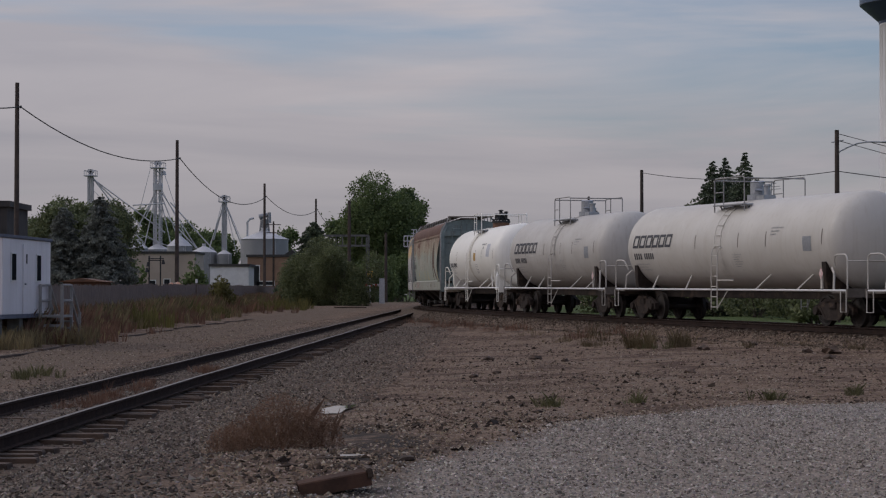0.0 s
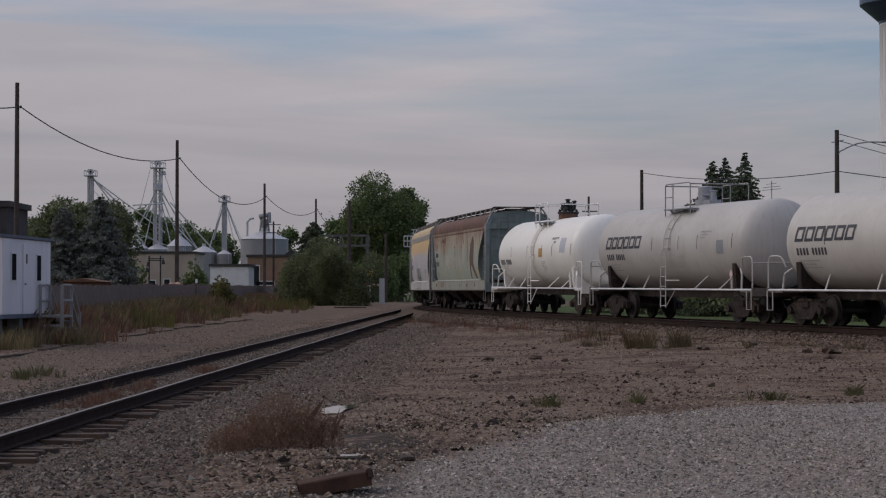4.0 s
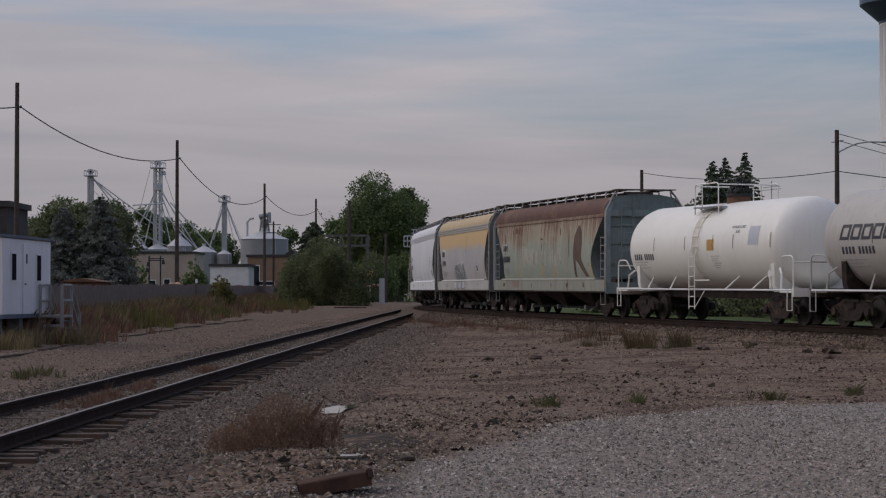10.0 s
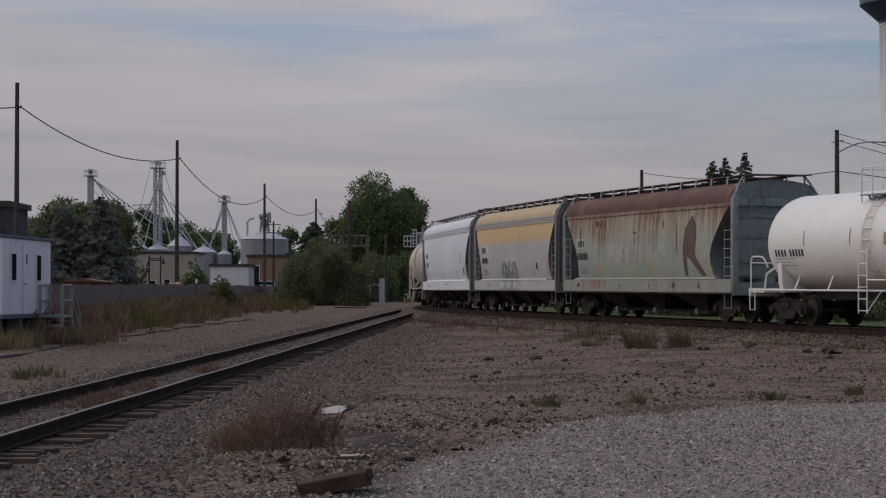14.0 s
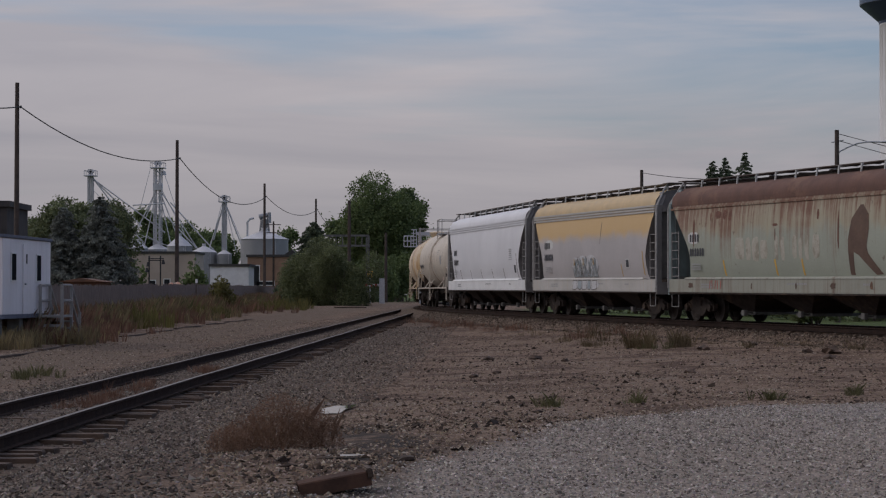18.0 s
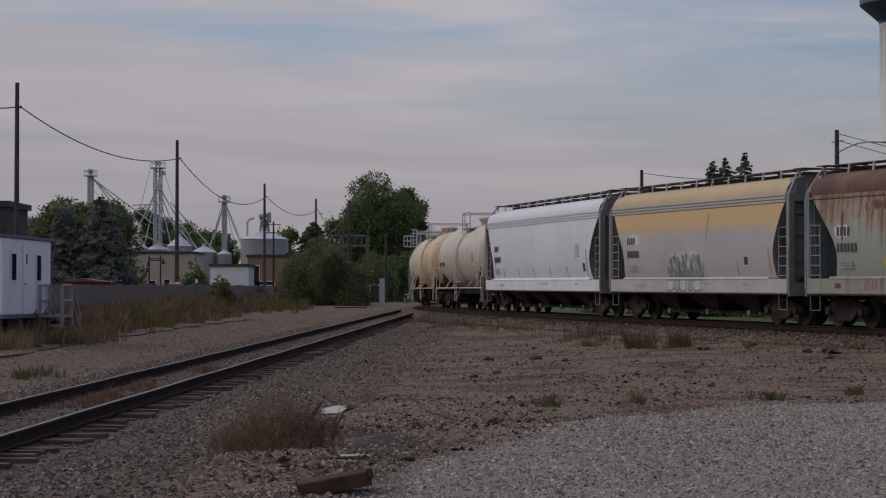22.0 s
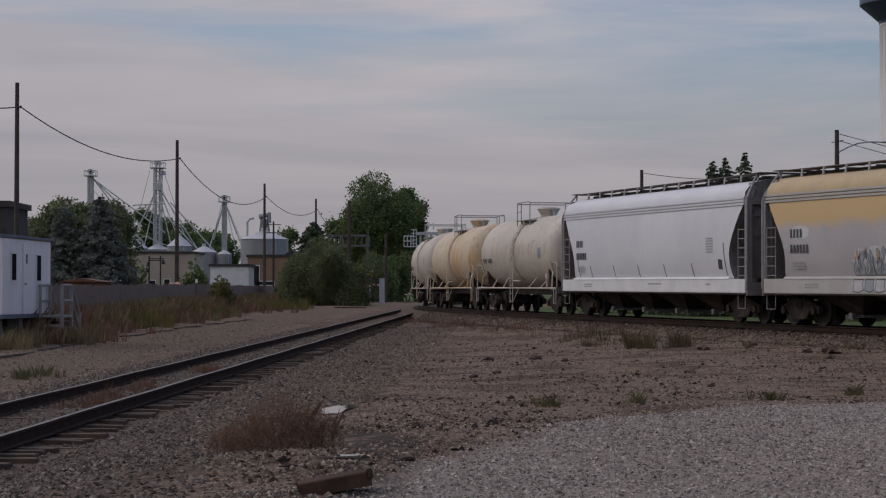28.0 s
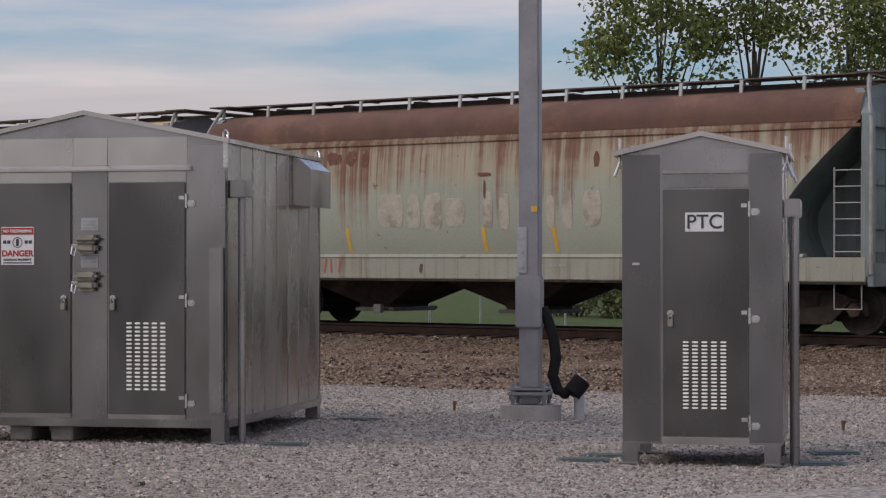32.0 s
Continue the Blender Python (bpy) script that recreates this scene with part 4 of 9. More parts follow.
def hopper_car(label, off0, off1, paint, sill_paint, end_paint, roof_paint, bays=3, inset=1.0, ribs=3, rib_paint=None, rail_paint=None, front=None, stencils=True):
    L, mid = off1 - off0, (off0 + off1) / 2
    half = L / 2 - 1.85
    car = thing("hopper_car", label, "hopper car", group="cars of the freight train")
    rail_paint = rail_paint or M_steel_light
    E = L / 2 - 0.55                                   # half length over the end posts
    # body: level slices, the ends drawn in over the slope sheets
    zz = [1.42, 1.6, 1.9, 2.2, 2.5, 2.8, 3.1, 3.4, 3.62, 3.84]
    draw = (1.30, 1.38, 1.48, 1.48, 1.33, 1.08, 0.78, 0.48, 0.24, 0.04)
    front = inset if front is None else front            # how far the leading end is drawn in
    ww = [1.46, 1.52, 1.57, 1.60, 1.61, 1.61, 1.60, 1.58, 1.55, 1.52]
    bm = B()
    rings = []
    nseg = 16
    for z, q, w in zip(zz, draw, ww):
        la, lb = -E + 0.12 + inset * q, E - 0.12 - front * q
        rings.append([(la + (lb - la) * k / nseg, -w, z) for k in range(nseg + 1)] + [(lb - (lb - la) * k / nseg, w, z) for k in range(nseg + 1)])
    loft(bm, rings)
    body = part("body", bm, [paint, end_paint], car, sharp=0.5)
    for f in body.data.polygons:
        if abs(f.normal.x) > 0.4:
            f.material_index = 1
    # roof, rounding over from the eaves
    bm = B()
    pr = [(-1.53, 3.84), (-1.535, 3.98), (-1.50, 4.14), (-1.38, 4.30), (-1.12, 4.45), (-0.6, 4.54), (0, 4.57), (0.6, 4.54), (1.12, 4.45), (1.38, 4.30), (1.50, 4.14), (1.535, 3.98), (1.53, 3.84)]
    prism(bm, pr, 0, -E + 0.12, E - 0.12)
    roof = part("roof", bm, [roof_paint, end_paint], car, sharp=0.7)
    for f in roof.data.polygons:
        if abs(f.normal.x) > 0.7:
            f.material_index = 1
    for k in range(ribs):
        z = 3.74 + 0.095 * k
        for y in (-1.545, 1.545):
            bm = B()
            box(bm, -E + 0.1, E - 0.1, y - 0.03, y + 0.03, z - 0.036, z + 0.036, 0.012)
            part("eave_rib", bm, rib_paint or paint, car)
    # side sill
    bm = B()
    for s in (-1, 1):
        box(bm, -E, E, s * 1.44, s * 1.58, 0.96, 1.40, 0.015)
        prism(bm, [(s * 1.40, 1.40), (s * 1.60, 1.40), (s * 1.55, 1.46), (s * 1.40, 1.47)], 0, -E + 1.2, E - 1.2)
    part("side_sill", bm, sill_paint, car)
    bm = B()
    for s in (-1, 1):
        box(bm, -E - 0.02, E + 0.02, s * 1.50, s * 1.60, 0.915, 0.962, 0.006)
    part("sill_lip", bm, M_steel_dark, car)
    bm = B()
    box(bm, -L / 2 + 0.5, L / 2 - 0.5, -0.3, 0.3, 0.80, 1.08, 0.02)
    part("centre_sill", bm, M_steel_dark, car)
    # discharge hoppers
    for k in range(bays):
        x = (k - (bays - 1) / 2) * (2 * E - 4.6) / bays
        d = (2 * E - 4.6) / bays / 2
        bm = B()
        loft(bm, [[(x + sx * a, sy * b, z) for sx, sy in ((-1, -1), (1, -1), (1, 1), (-1, 1))] for a, b, z in ((d, 1.42, 1.25), (d * 0.95, 1.38, 1.03), (0.36, 0.72, 0.42), (0.34, 0.70, 0.34))])
        part("discharge_hopper", bm, M_steel_dark, car)
        bm = B()
        box(bm, x - 0.5, x + 0.5, -0.78, 0.78, 0.27, 0.35, 0.01)
        rod(bm, (x + 0.32, -1.05, 0.33), (x + 0.32, 1.05, 0.33), 0.035)
        box(bm, x + 0.22, x + 0.42, -1.12, -1.0, 0.24, 0.42, 0.01)
        part("outlet_gate", bm, M_outlet, car)
    for s in (-1, 1):
        # end framing: corner posts, top sheet, slope sheet bracing
        for y in (-1.46, 1.46):
            bm = B()
            box(bm, s * E - 0.09, s * E + 0.09, y - 0.1, y + 0.1, 1.05, 3.95, 0.01)
            loft(bm, [[(s * (E - 0.09 + dx), y + dy * (1 if y > 0 else -1), z) for dx, dy in ((0, 0.1), (0.18, 0.1), (0.18, -0.1), (0, -0.1))] for z in (3.9,)] + [[(s * (E - 0.35 + dx), y * 0.80 + dy * (1 if y > 0 else -1), 4.42) for dx, dy in ((0, 0.1), (0.18, 0.1), (0.18, -0.1), (0, -0.1))]])
            part("corner_post", bm, end_paint, car)
        bm = B()
        box(bm, s * E - 0.06, s * E + 0.06, -1.36, 1.36, 3.72, 3.98, 0.01)
        part("end_beam", bm, end_paint, car)
        bm = B()
        prism(bm, [(-1.36, 1.5), (1.36, 1.5), (1.42, 3.8), (1.2, 4.22), (0.0, 4.38), (-1.2, 4.22), (-1.42, 3.8)], 0, s * (E - 0.16), s * (E - 0.10))
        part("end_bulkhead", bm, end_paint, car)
        bm = B()
        prism(bm, [(s * (E - 0.12), 1.12), (s * (E - 0.12), 3.7), (s * (E - 0.3), 3.7), (s * (E - 0.25 - 1.6 * inset), 2.2), (s * (E - 0.25 - 1.5 * inset), 1.12)], 1, -0.05, 0.05)
        part("shear_plate", bm, end_paint, car)
        for z in (1.95, 2.75, 3.4):
            bm = B()
            box(bm, s * (E - 0.10), s * (E - 0.05), -1.36, 1.36, z - 0.05, z + 0.05, 0.01)
            part("end_rib", bm, end_paint, car)
        bm = B()
        box(bm, s * (E - 1.5), s * (E + 0.12), -1.5, 1.5, 1.05, 1.13, 0.01)
        box(bm, s * (E + 0.02), s * (E + 0.14), -1.56, 1.56, 0.88, 1.30, 0.01)
        part("end_platform", bm, end_paint, car)
        # ladder on the side, ladder on the end
        for y in (-1.52, 1.52):
            bm = B()
            x0, x1 = s * (E - 0.62), s * (E - 0.10)
            rod(bm, (x0, y, 1.35), (x0, y, 3.0), 0.018)
            rod(bm, (x1, y, 1.35), (x1, y, 3.0), 0.018)
            for k in range(6):
                rod(bm, (x0, y, 1.5 + k * 0.29), (x1, y, 1.5 + k * 0.29), 0.013)
            part("side_ladder", bm, M_steel_light, car)
            bm = B()
            pipe(bm, [(x0, y, 1.05), (x0, y, 0.48), (x1, y, 0.48), (x1, y, 1.05)], 0.015)
            part("stirrup_step", bm, M_steel_light, car)
        bm = B()
        xe = s * (E + 0.12)
        for y in (-0.95, -0.5):
            rod(bm, (xe, y, 1.2), (xe, y, 4.25), 0.022)
        for k in range(9):
            rod(bm, (xe, -0.95, 1.45 + k * 0.33), (xe, -0.5, 1.45 + k * 0.33), 0.016)
        part("end_ladder", bm, end_paint, car)
        bm = B()
        rod(bm, (s * (E - 0.9), -0.95, 1.28), (s * (E - 0.2), -0.95, 1.28), 0.15, 12)
        part("air_reservoir", bm, M_steel_dark, car)
        for y in (-1.56, 1.56):
            bm = B()
            pipe(bm, [(s * (E + 0.09), y, 1.1), (s * (E + 0.09), y, 3.78), (s * (E + 0.05), y * 0.97, 3.95), (s * (E - 0.10), y * 0.78, 4.48), (s * (E - 0.16), y * 0.66, 4.72)], 0.038, 7)
            part("corner_rail", bm, rail_paint, car)
        bm = B()
        rod(bm, (s * (E + 0.02), 0.6, 2.3), (s * (E + 0.10), 0.6, 2.3), 0.26, 16)
        part("brake_wheel", bm, M_steel_dark, car)
    # running board on brackets
    bm = B()
    for y in (-0.72, 0.72):
        box(bm, -E - 0.05, E + 0.05, y - 0.27, y + 0.27, 4.70, 4.73, 0.006)
    for x in (-E + 0.1, E - 0.1):
        box(bm, x - 0.3, x + 0.3, -1.15, 1.15, 4.70, 4.73, 0.006)
    part("running_board", bm, M_board, car)
    nb = int(2 * E / 1.25)
    for k in range(nb + 1):
        x = -E + 0.15 + (2 * E - 0.3) * k / nb
        for y in (-1, 1):
            bm = B()
            prism(bm, [(y * 0.42, 4.68), (y * 1.02, 4.68), (y * 1.05, 4.44), (y * 1.12, 4.38), (y * 1.15, 4.40), (y * 1.085, 4.46), (y * 1.06, 4.70), (y * 0.42, 4.70)], 0, x - 0.03, x + 0.03)
            part("board_bracket", bm, M_bracket, car)
    bm = B()
    box(bm, -E + 0.5, E - 0.5, -0.5, 0.5, 4.50, 4.64, 0.02)
    for k in range(8):
        x = -E + 1.2 + (2 * E - 2.4) * k / 7
        box(bm, x - 0.1, x + 0.1, -0.4, 0.4, 4.62, 4.69, 0.01)
    part("roof_hatch", bm, M_board, car)
    # lettering in plain bars
    yl = -1.625
    bm = B()
    bars(bm, -E + 1.62, 2.62, yl, 0.72, 0.25, 4, 0.42)
    part("car_number", bm, M_ink, car, "number marked in dark bars")["kind"] = "stuff"
    bm = B()
    bars(bm, -E + 1.62, 2.16, yl, 1.08, 0.25, 6, 0.42)
    part("car_number", bm, M_ink, car, "number marked in dark bars")["kind"] = "stuff"
    bm = B()
    bars(bm, -E + 1.75, 1.86, yl + 0.01, 0.7, 0.05, 9, rows=3)
    if stencils:
        bars(bm, E - 2.9, 2.7, yl, 0.55, 0.04, 6, rows=6, lead=2.2)
    bars(bm, -E + 2.4, 1.2, -1.585, 0.8, 0.05, 9, rows=2)
    bars(bm, 0.4, 1.22, -1.585, 1.2, 0.05, 12)
    bars(bm, E - 3.0, 1.2, -1.585, 0.4, 0.06, 4)
    part("stencilling", bm, M_mark, car)["kind"] = "stuff"
    coupler(car, L)
    add_trucks(car, half, mid)
    return car


M_platform = surf("dirty_platform_steel", (0.16, 0.14, 0.125), (0.10, 0.085, 0.075), 3, 0.8, 0.0, 0.2)
M_bandstain = surf("brown_stained_white_paint", (0.70, 0.67, 0.60), (0.63, 0.58, 0.49), 1.6, 0.55, 0, 0.04, 30, c=(0.70, 0.67, 0.61), streak=((0.42, 0.30, 0.18), 0.5), grain=0.06)
M_rustband = surf("rusty_stained_plate", (0.42, 0.33, 0.25), (0.33, 0.23, 0.16), 1.6, 0.7, 0, 0.1, 30, c=(0.45, 0.40, 0.34), streak=((0.17, 0.09, 0.055), 0.8))
M_outlet = surf("dull_outlet_steel", (0.16, 0.155, 0.15), (0.11, 0.105, 0.10), 4, 0.7, 0.2, 0.2)
M_bracket = surf("pale_bracket_steel", (0.44, 0.45, 0.44), (0.33, 0.33, 0.32), 5, 0.6, 0.0, 0.05)
M_placard = surf("placard_red_white", (0.62, 0.35, 0.33), (0.7, 0.6, 0.58), 14, 0.5)
M_steel_light = surf("grey_handrail", (0.33, 0.32, 0.31), (0.25, 0.24, 0.23), 6, 0.6, 0.2)
M_rustline = surf("rusty_line", (0.16, 0.12, 0.10), (0.1, 0.075, 0.06), 6, 0.8)
M_yellowbrown = surf("ochre_panel", (0.50, 0.30, 0.07), (0.42, 0.25, 0.06), 8, 0.6)
M_notice = surf("notice_print", (0.55, 0.56, 0.60), (0.42, 0.43, 0.48), 30, 0.5)
M_notice_dark = surf("notice_print_dark", (0.30, 0.31, 0.33), (0.20, 0.21, 0.22), 30, 0.5)
M_board = surf("running_board_steel", (0.10, 0.082, 0.075), (0.14, 0.115, 0.10), 4, 0.8, 0.1, 0.3)
M_greyhop = surf("grey_hopper_paint", (0.64, 0.64, 0.665), (0.59, 0.59, 0.615), 0.5, 0.55, 0, 0.06, 30, streak=((0.46, 0.45, 0.44), 0.15), grain=0.08)
# ends and slope faces of two hoppers, a darker grey than their flanks
M_darkend = surf("dark_grey_end", (0.195, 0.185, 0.18), (0.14, 0.134, 0.13), 2, 0.7, 0, 0.2)
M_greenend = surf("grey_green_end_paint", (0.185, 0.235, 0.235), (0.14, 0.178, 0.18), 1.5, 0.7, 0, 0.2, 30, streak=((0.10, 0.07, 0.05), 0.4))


def faded_material(name, base, upper, rust, edge=2.9, ragged=0.5, roof=3.55, rust_amount=0.8, low=0.0):
    """Side paint that fades in a ragged line towards the eaves, with rust running down from them."""
    m = surf(name, base, tuple(v * 0.9 for v in base), 0.6, 0.65, 0, 0.08, 30)
    n, l = m.node_tree.nodes, m.node_tree.links
    bs = n["Principled BSDF"]
    col = bs.inputs["Base Color"].links[0].from_socket
    co = n.new("ShaderNodeTexCoord")
    sp = n.new("ShaderNodeSeparateXYZ")
    l.new(co.outputs["Object"], sp.inputs[0])

    def noise(sc, mul, det=6.0):
        mp = n.new("ShaderNodeMapping")
        mp.inputs["Scale"].default_value = mul
        l.new(co.outputs["Object"], mp.inputs["Vector"])
        t = n.new("ShaderNodeTexNoise")
        t.inputs["Scale"].default_value, t.inputs["Detail"].default_value, t.inputs["Roughness"].default_value = sc, det, 0.62
        l.new(mp.outputs[0], t.inputs["Vector"])
        return t.outputs["Fac"]

    def calc(op, a, b):
        t = n.new("ShaderNodeMath")
        t.operation = op
        for k, v in ((0, a), (1, b)):
            if isinstance(v, (int, float)):
                t.inputs[k].default_value = v
            else:
                l.new(v, t.inputs[k])
        return t.outputs[0]

    def step(x, lo, hi, top=1.0):
        r = n.new("ShaderNodeMapRange")
        r.interpolation_type = "SMOOTHSTEP"
        r.inputs["From Min"].default_value, r.inputs["From Max"].default_value, r.inputs["To Max"].default_value = lo, hi, top
        l.new(x, r.inputs["Value"])
        return r.outputs[0]

    def mix(f, a, b):
        t = n.new("ShaderNodeMix")
        t.data_type = "RGBA"
        l.new(f, t.inputs[0])
        for s, v in ((t.inputs[6], a), (t.inputs[7], b)):
            if isinstance(v, tuple):
                s.default_value = (*v, 1)
            else:
                l.new(v, s)
        return t.outputs[2]

    if upper:
        h = calc("ADD", sp.outputs["Z"], calc("MULTIPLY", noise(1.0, (1.6, 1, 0.9)), ragged))
        col = mix(step(h, edge + ragged * 0.5 - 0.22, edge + ragged * 0.5 + 0.20), col, upper)
    if rust:
        tone = noise(1.0, (0.5, 0.5, 0.9), 4.0)
        runs = noise(1.0, (5.5, 2.0, 0.16), 8.0)
        thin = noise(1.0, (24.0, 4.0, 0.35), 5.0)
        lift = calc("MULTIPLY", step(sp.outputs["Z"], 1.5, 4.1), 0.34)
        blend = calc("ADD", calc("ADD", runs, calc("ADD", lift, low + 0.04)), calc("MULTIPLY", calc("SUBTRACT", thin, 0.5), 0.45))
        blend = calc("ADD", blend, calc("MULTIPLY", calc("SUBTRACT", tone, 0.5), 0.5))
        col = mix(step(blend, 0.62, 1.02, rust_amount), col, tuple(v * 1.25 for v in rust))
        col = mix(step(blend, 0.80, 1.02, rust_amount), col, rust)
        spots = noise(3.0, (1, 1, 1), 8.0)
        col = mix(step(spots, 0.64, 0.70, 0.7 * rust_amount), col, tuple(v * 0.7 for v in rust))
        col = mix(step(sp.outputs["Z"], roof, roof + 0.6, 0.75 * rust_amount), col, rust)
    l.new(col, bs.inputs["Base Color"])
    return m


M_yelhop = faded_material("grey_over_yellow_paint", (0.43, 0.405, 0.405), (0.53, 0.365, 0.18), None, 3.0, 0.55)
M_greenhop = faded_material("rust_streaked_green_paint", (0.325, 0.35, 0.29), (0.335, 0.31, 0.225), (0.145, 0.066, 0.04), 2.9, 1.2, 3.5, 0.9)
M_greensill = faded_material("rust_streaked_green_sill", (0.30, 0.305, 0.255), None, (0.11, 0.06, 0.04), rust_amount=0.9, roof=9, low=0.14)
M_rustroof = surf("rusted_roof", (0.135, 0.068, 0.05), (0.10, 0.052, 0.04), 1.2, 0.85, 0, 0.3, 25, c=(0.17, 0.092, 0.062))
M_yelroof = surf("yellow_roof_paint", (0.53, 0.39, 0.215), (0.46, 0.345, 0.20), 1.2, 0.65, 0, 0.1, 25, streak=((0.35, 0.28, 0.2), 0.4))
M_greysill = surf("pale_grey_sill_paint", (0.47, 0.455, 0.43), (0.40, 0.385, 0.36), 1.2, 0.6, 0, 0.1, 30, streak=((0.45, 0.30, 0.14), 0.25))

M_yelpaint = surf("old_yellow_paint", (0.46, 0.31, 0.12), (0.40, 0.27, 0.11), 6, 0.7)
M_patch = surf("faded_white_lettering", (0.42, 0.395, 0.335), (0.365, 0.345, 0.285), 5, 0.7, 0, 0.05, 20, c=(0.27, 0.25, 0.195))
M_brownpatch = surf("dark_rust_patch", (0.125, 0.078, 0.057), (0.095, 0.058, 0.044), 2.5, 0.85, 0, 0.2, 20, c=(0.17, 0.095, 0.06))
M_redrust = surf("red_rust_blotch", (0.17, 0.075, 0.05), (0.12, 0.055, 0.04), 6, 0.85, 0, 0.2, 20, c=(0.26, 0.19, 0.13))
M_redpaint = surf("faded_red_paint", (0.38, 0.10, 0.08), (0.33, 0.13, 0.10), 7, 0.7)
M_teal = surf("pale_blue_spray_paint", (0.31, 0.345, 0.37), (0.25, 0.285, 0.31), 4, 0.6)
M_whitespray = surf("white_spray_paint", (0.52, 0.52, 0.53), (0.44, 0.44, 0.455), 5, 0.6)
M_greytick = surf("dark_tick_mark", (0.12, 0.11, 0.10), (0.16, 0.14, 0.12), 8, 0.7)
M_plate = surf("pale_number_patch", (0.56, 0.56, 0.54), (0.50, 0.50, 0.49), 5, 0.6)


def side_y(z):
    """How far a hopper's flank stands out at a height."""
    return -float(np.interp(z, [1.42, 1.6, 1.9, 2.2, 2.5, 2.8, 3.1, 3.4, 3.62, 3.84], [1.46, 1.52, 1.57, 1.60, 1.61, 1.61, 1.60, 1.58, 1.55, 1.52]))


def decal(car, name, outline, material, lift=0.006, label="", sill=False):
    """A flat painted shape lying on a hopper's flank, cut in level strips to follow it."""
    bm = B()
    v = [bm.verts.new((x, 0, z)) for x, z in outline]
    bm.faces.new(v)
    z0, z1 = min(p[1] for p in outline), max(p[1] for p in outline)
    for z in (1.6, 1.9, 2.2, 2.5, 2.8, 3.1, 3.4, 3.62):
        if z0 < z < z1:
            bmesh.ops.bisect_plane(bm, geom=bm.verts[:] + bm.edges[:] + bm.faces[:], plane_co=(0, 0, z), plane_no=(0, 0, 1))
    for q in bm.verts:
        q.co.y = -1.583 - lift if sill else side_y(q.co.z) - lift
    return part(name, bm, material, car, label)


def blob(x0, x1, z0, z1, seed, n=14, rough=0.14):
    rng = random.Random(seed)
    out = []
    for k in range(n):
        a = 2 * math.pi * k / n
        c, s = math.cos(a), math.sin(a)
        m = 1 / max(abs(c), abs(s)) ** 0.7 * (1 - rough * rng.random())
        out.append(((x0 + x1) / 2 + (x1 - x0) / 2 * c * m, (z0 + z1) / 2 + (z1 - z0) / 2 * s * m))
    return out


def tick(car, x, z0, z1, material, w=0.05, slant=0.06):
    decal(car, "tick_mark", [(x - w + slant, z0), (x + w + slant, z0), (x + w, z1), (x - w, z1)], material)


def mark_green(car):
    for k, (x0, x1) in enumerate(((-2.95, -2.25), (-2.2, -1.85), (-1.8, -1.3), (-1.25, -0.75), (-0.35, -0.1), (0.05, 0.3), (0.75, 1.05), (1.15, 1.35), (1.5, 1.75), (1.95, 2.4))):
        decal(car, "faded_letter", blob(x0, x1, 1.98 - 0.03 * (k % 3), 2.72 - 0.1 * (k % 4 == 3), k), M_patch)
    for x in (-3.75, -0.35, 1.3, 6.05):
        tick(car, x, 1.5, 2.0, M_yellow, 0.045)
    decal(car, "brown_patch", [(3.98, 1.50), (4.22, 1.50), (4.28, 2.15), (4.55, 2.05), (5.35, 1.50), (5.72, 1.52), (5.05, 2.10), (4.98, 2.3), (5.12, 2.8), (5.08, 3.2), (4.78, 3.48), (4.62, 3.48), (4.18, 3.1), (3.98, 2.5)], M_brownpatch, label="dark rust-brown arrow-shaped patch")
    for k, (x0, x1, z0, z1) in enumerate(((-4.7, -4.4, 3.2, 3.6), (-4.3, -3.9, 3.3, 3.62), (-3.8, -3.5, 3.25, 3.66), (-3.4, -3.15, 3.2, 3.66), (-0.5, -0.1, 3.0, 3.1), (-0.33, -0.25, 2.5, 3.0), (2.2, 2.35, 3.1, 3.5), (-5.9, -5.75, 2.4, 3.5), (3.4, 3.5, 2.2, 3.4))):
        decal(car, "rust_blotch", blob(x0, x1, z0, z1, 30 + k, 12, 0.35), M_redrust, 0.008)
    for k in range(5):
        x = -4.75 + k * 0.19
        decal(car, "red_stroke", [(x, 1.08), (x + 0.05, 1.08), (x + 0.10 - 0.07 * (k % 2), 1.36), (x + 0.05 - 0.07 * (k % 2), 1.36)], M_redpaint, 0.006, sill=True)
    decal(car, "number_patch", blob(-6.25, -5.45, 2.55, 2.95, 60, 12, 0.06), M_plate, 0.002)
    for k, (x0, x1, z0, z1) in enumerate(((-6.3, -5.9, 1.1, 1.3), (0.9, 1.0, 1.05, 1.3), (2.9, 3.3, 1.08, 1.3), (5.1, 5.3, 1.05, 1.35), (-1.9, -1.8, 1.05, 1.3))):
        decal(car, "rust_blotch", blob(x0, x1, z0, z1, 50 + k, 10, 0.4), M_brownpatch, 0.006, sill=True)


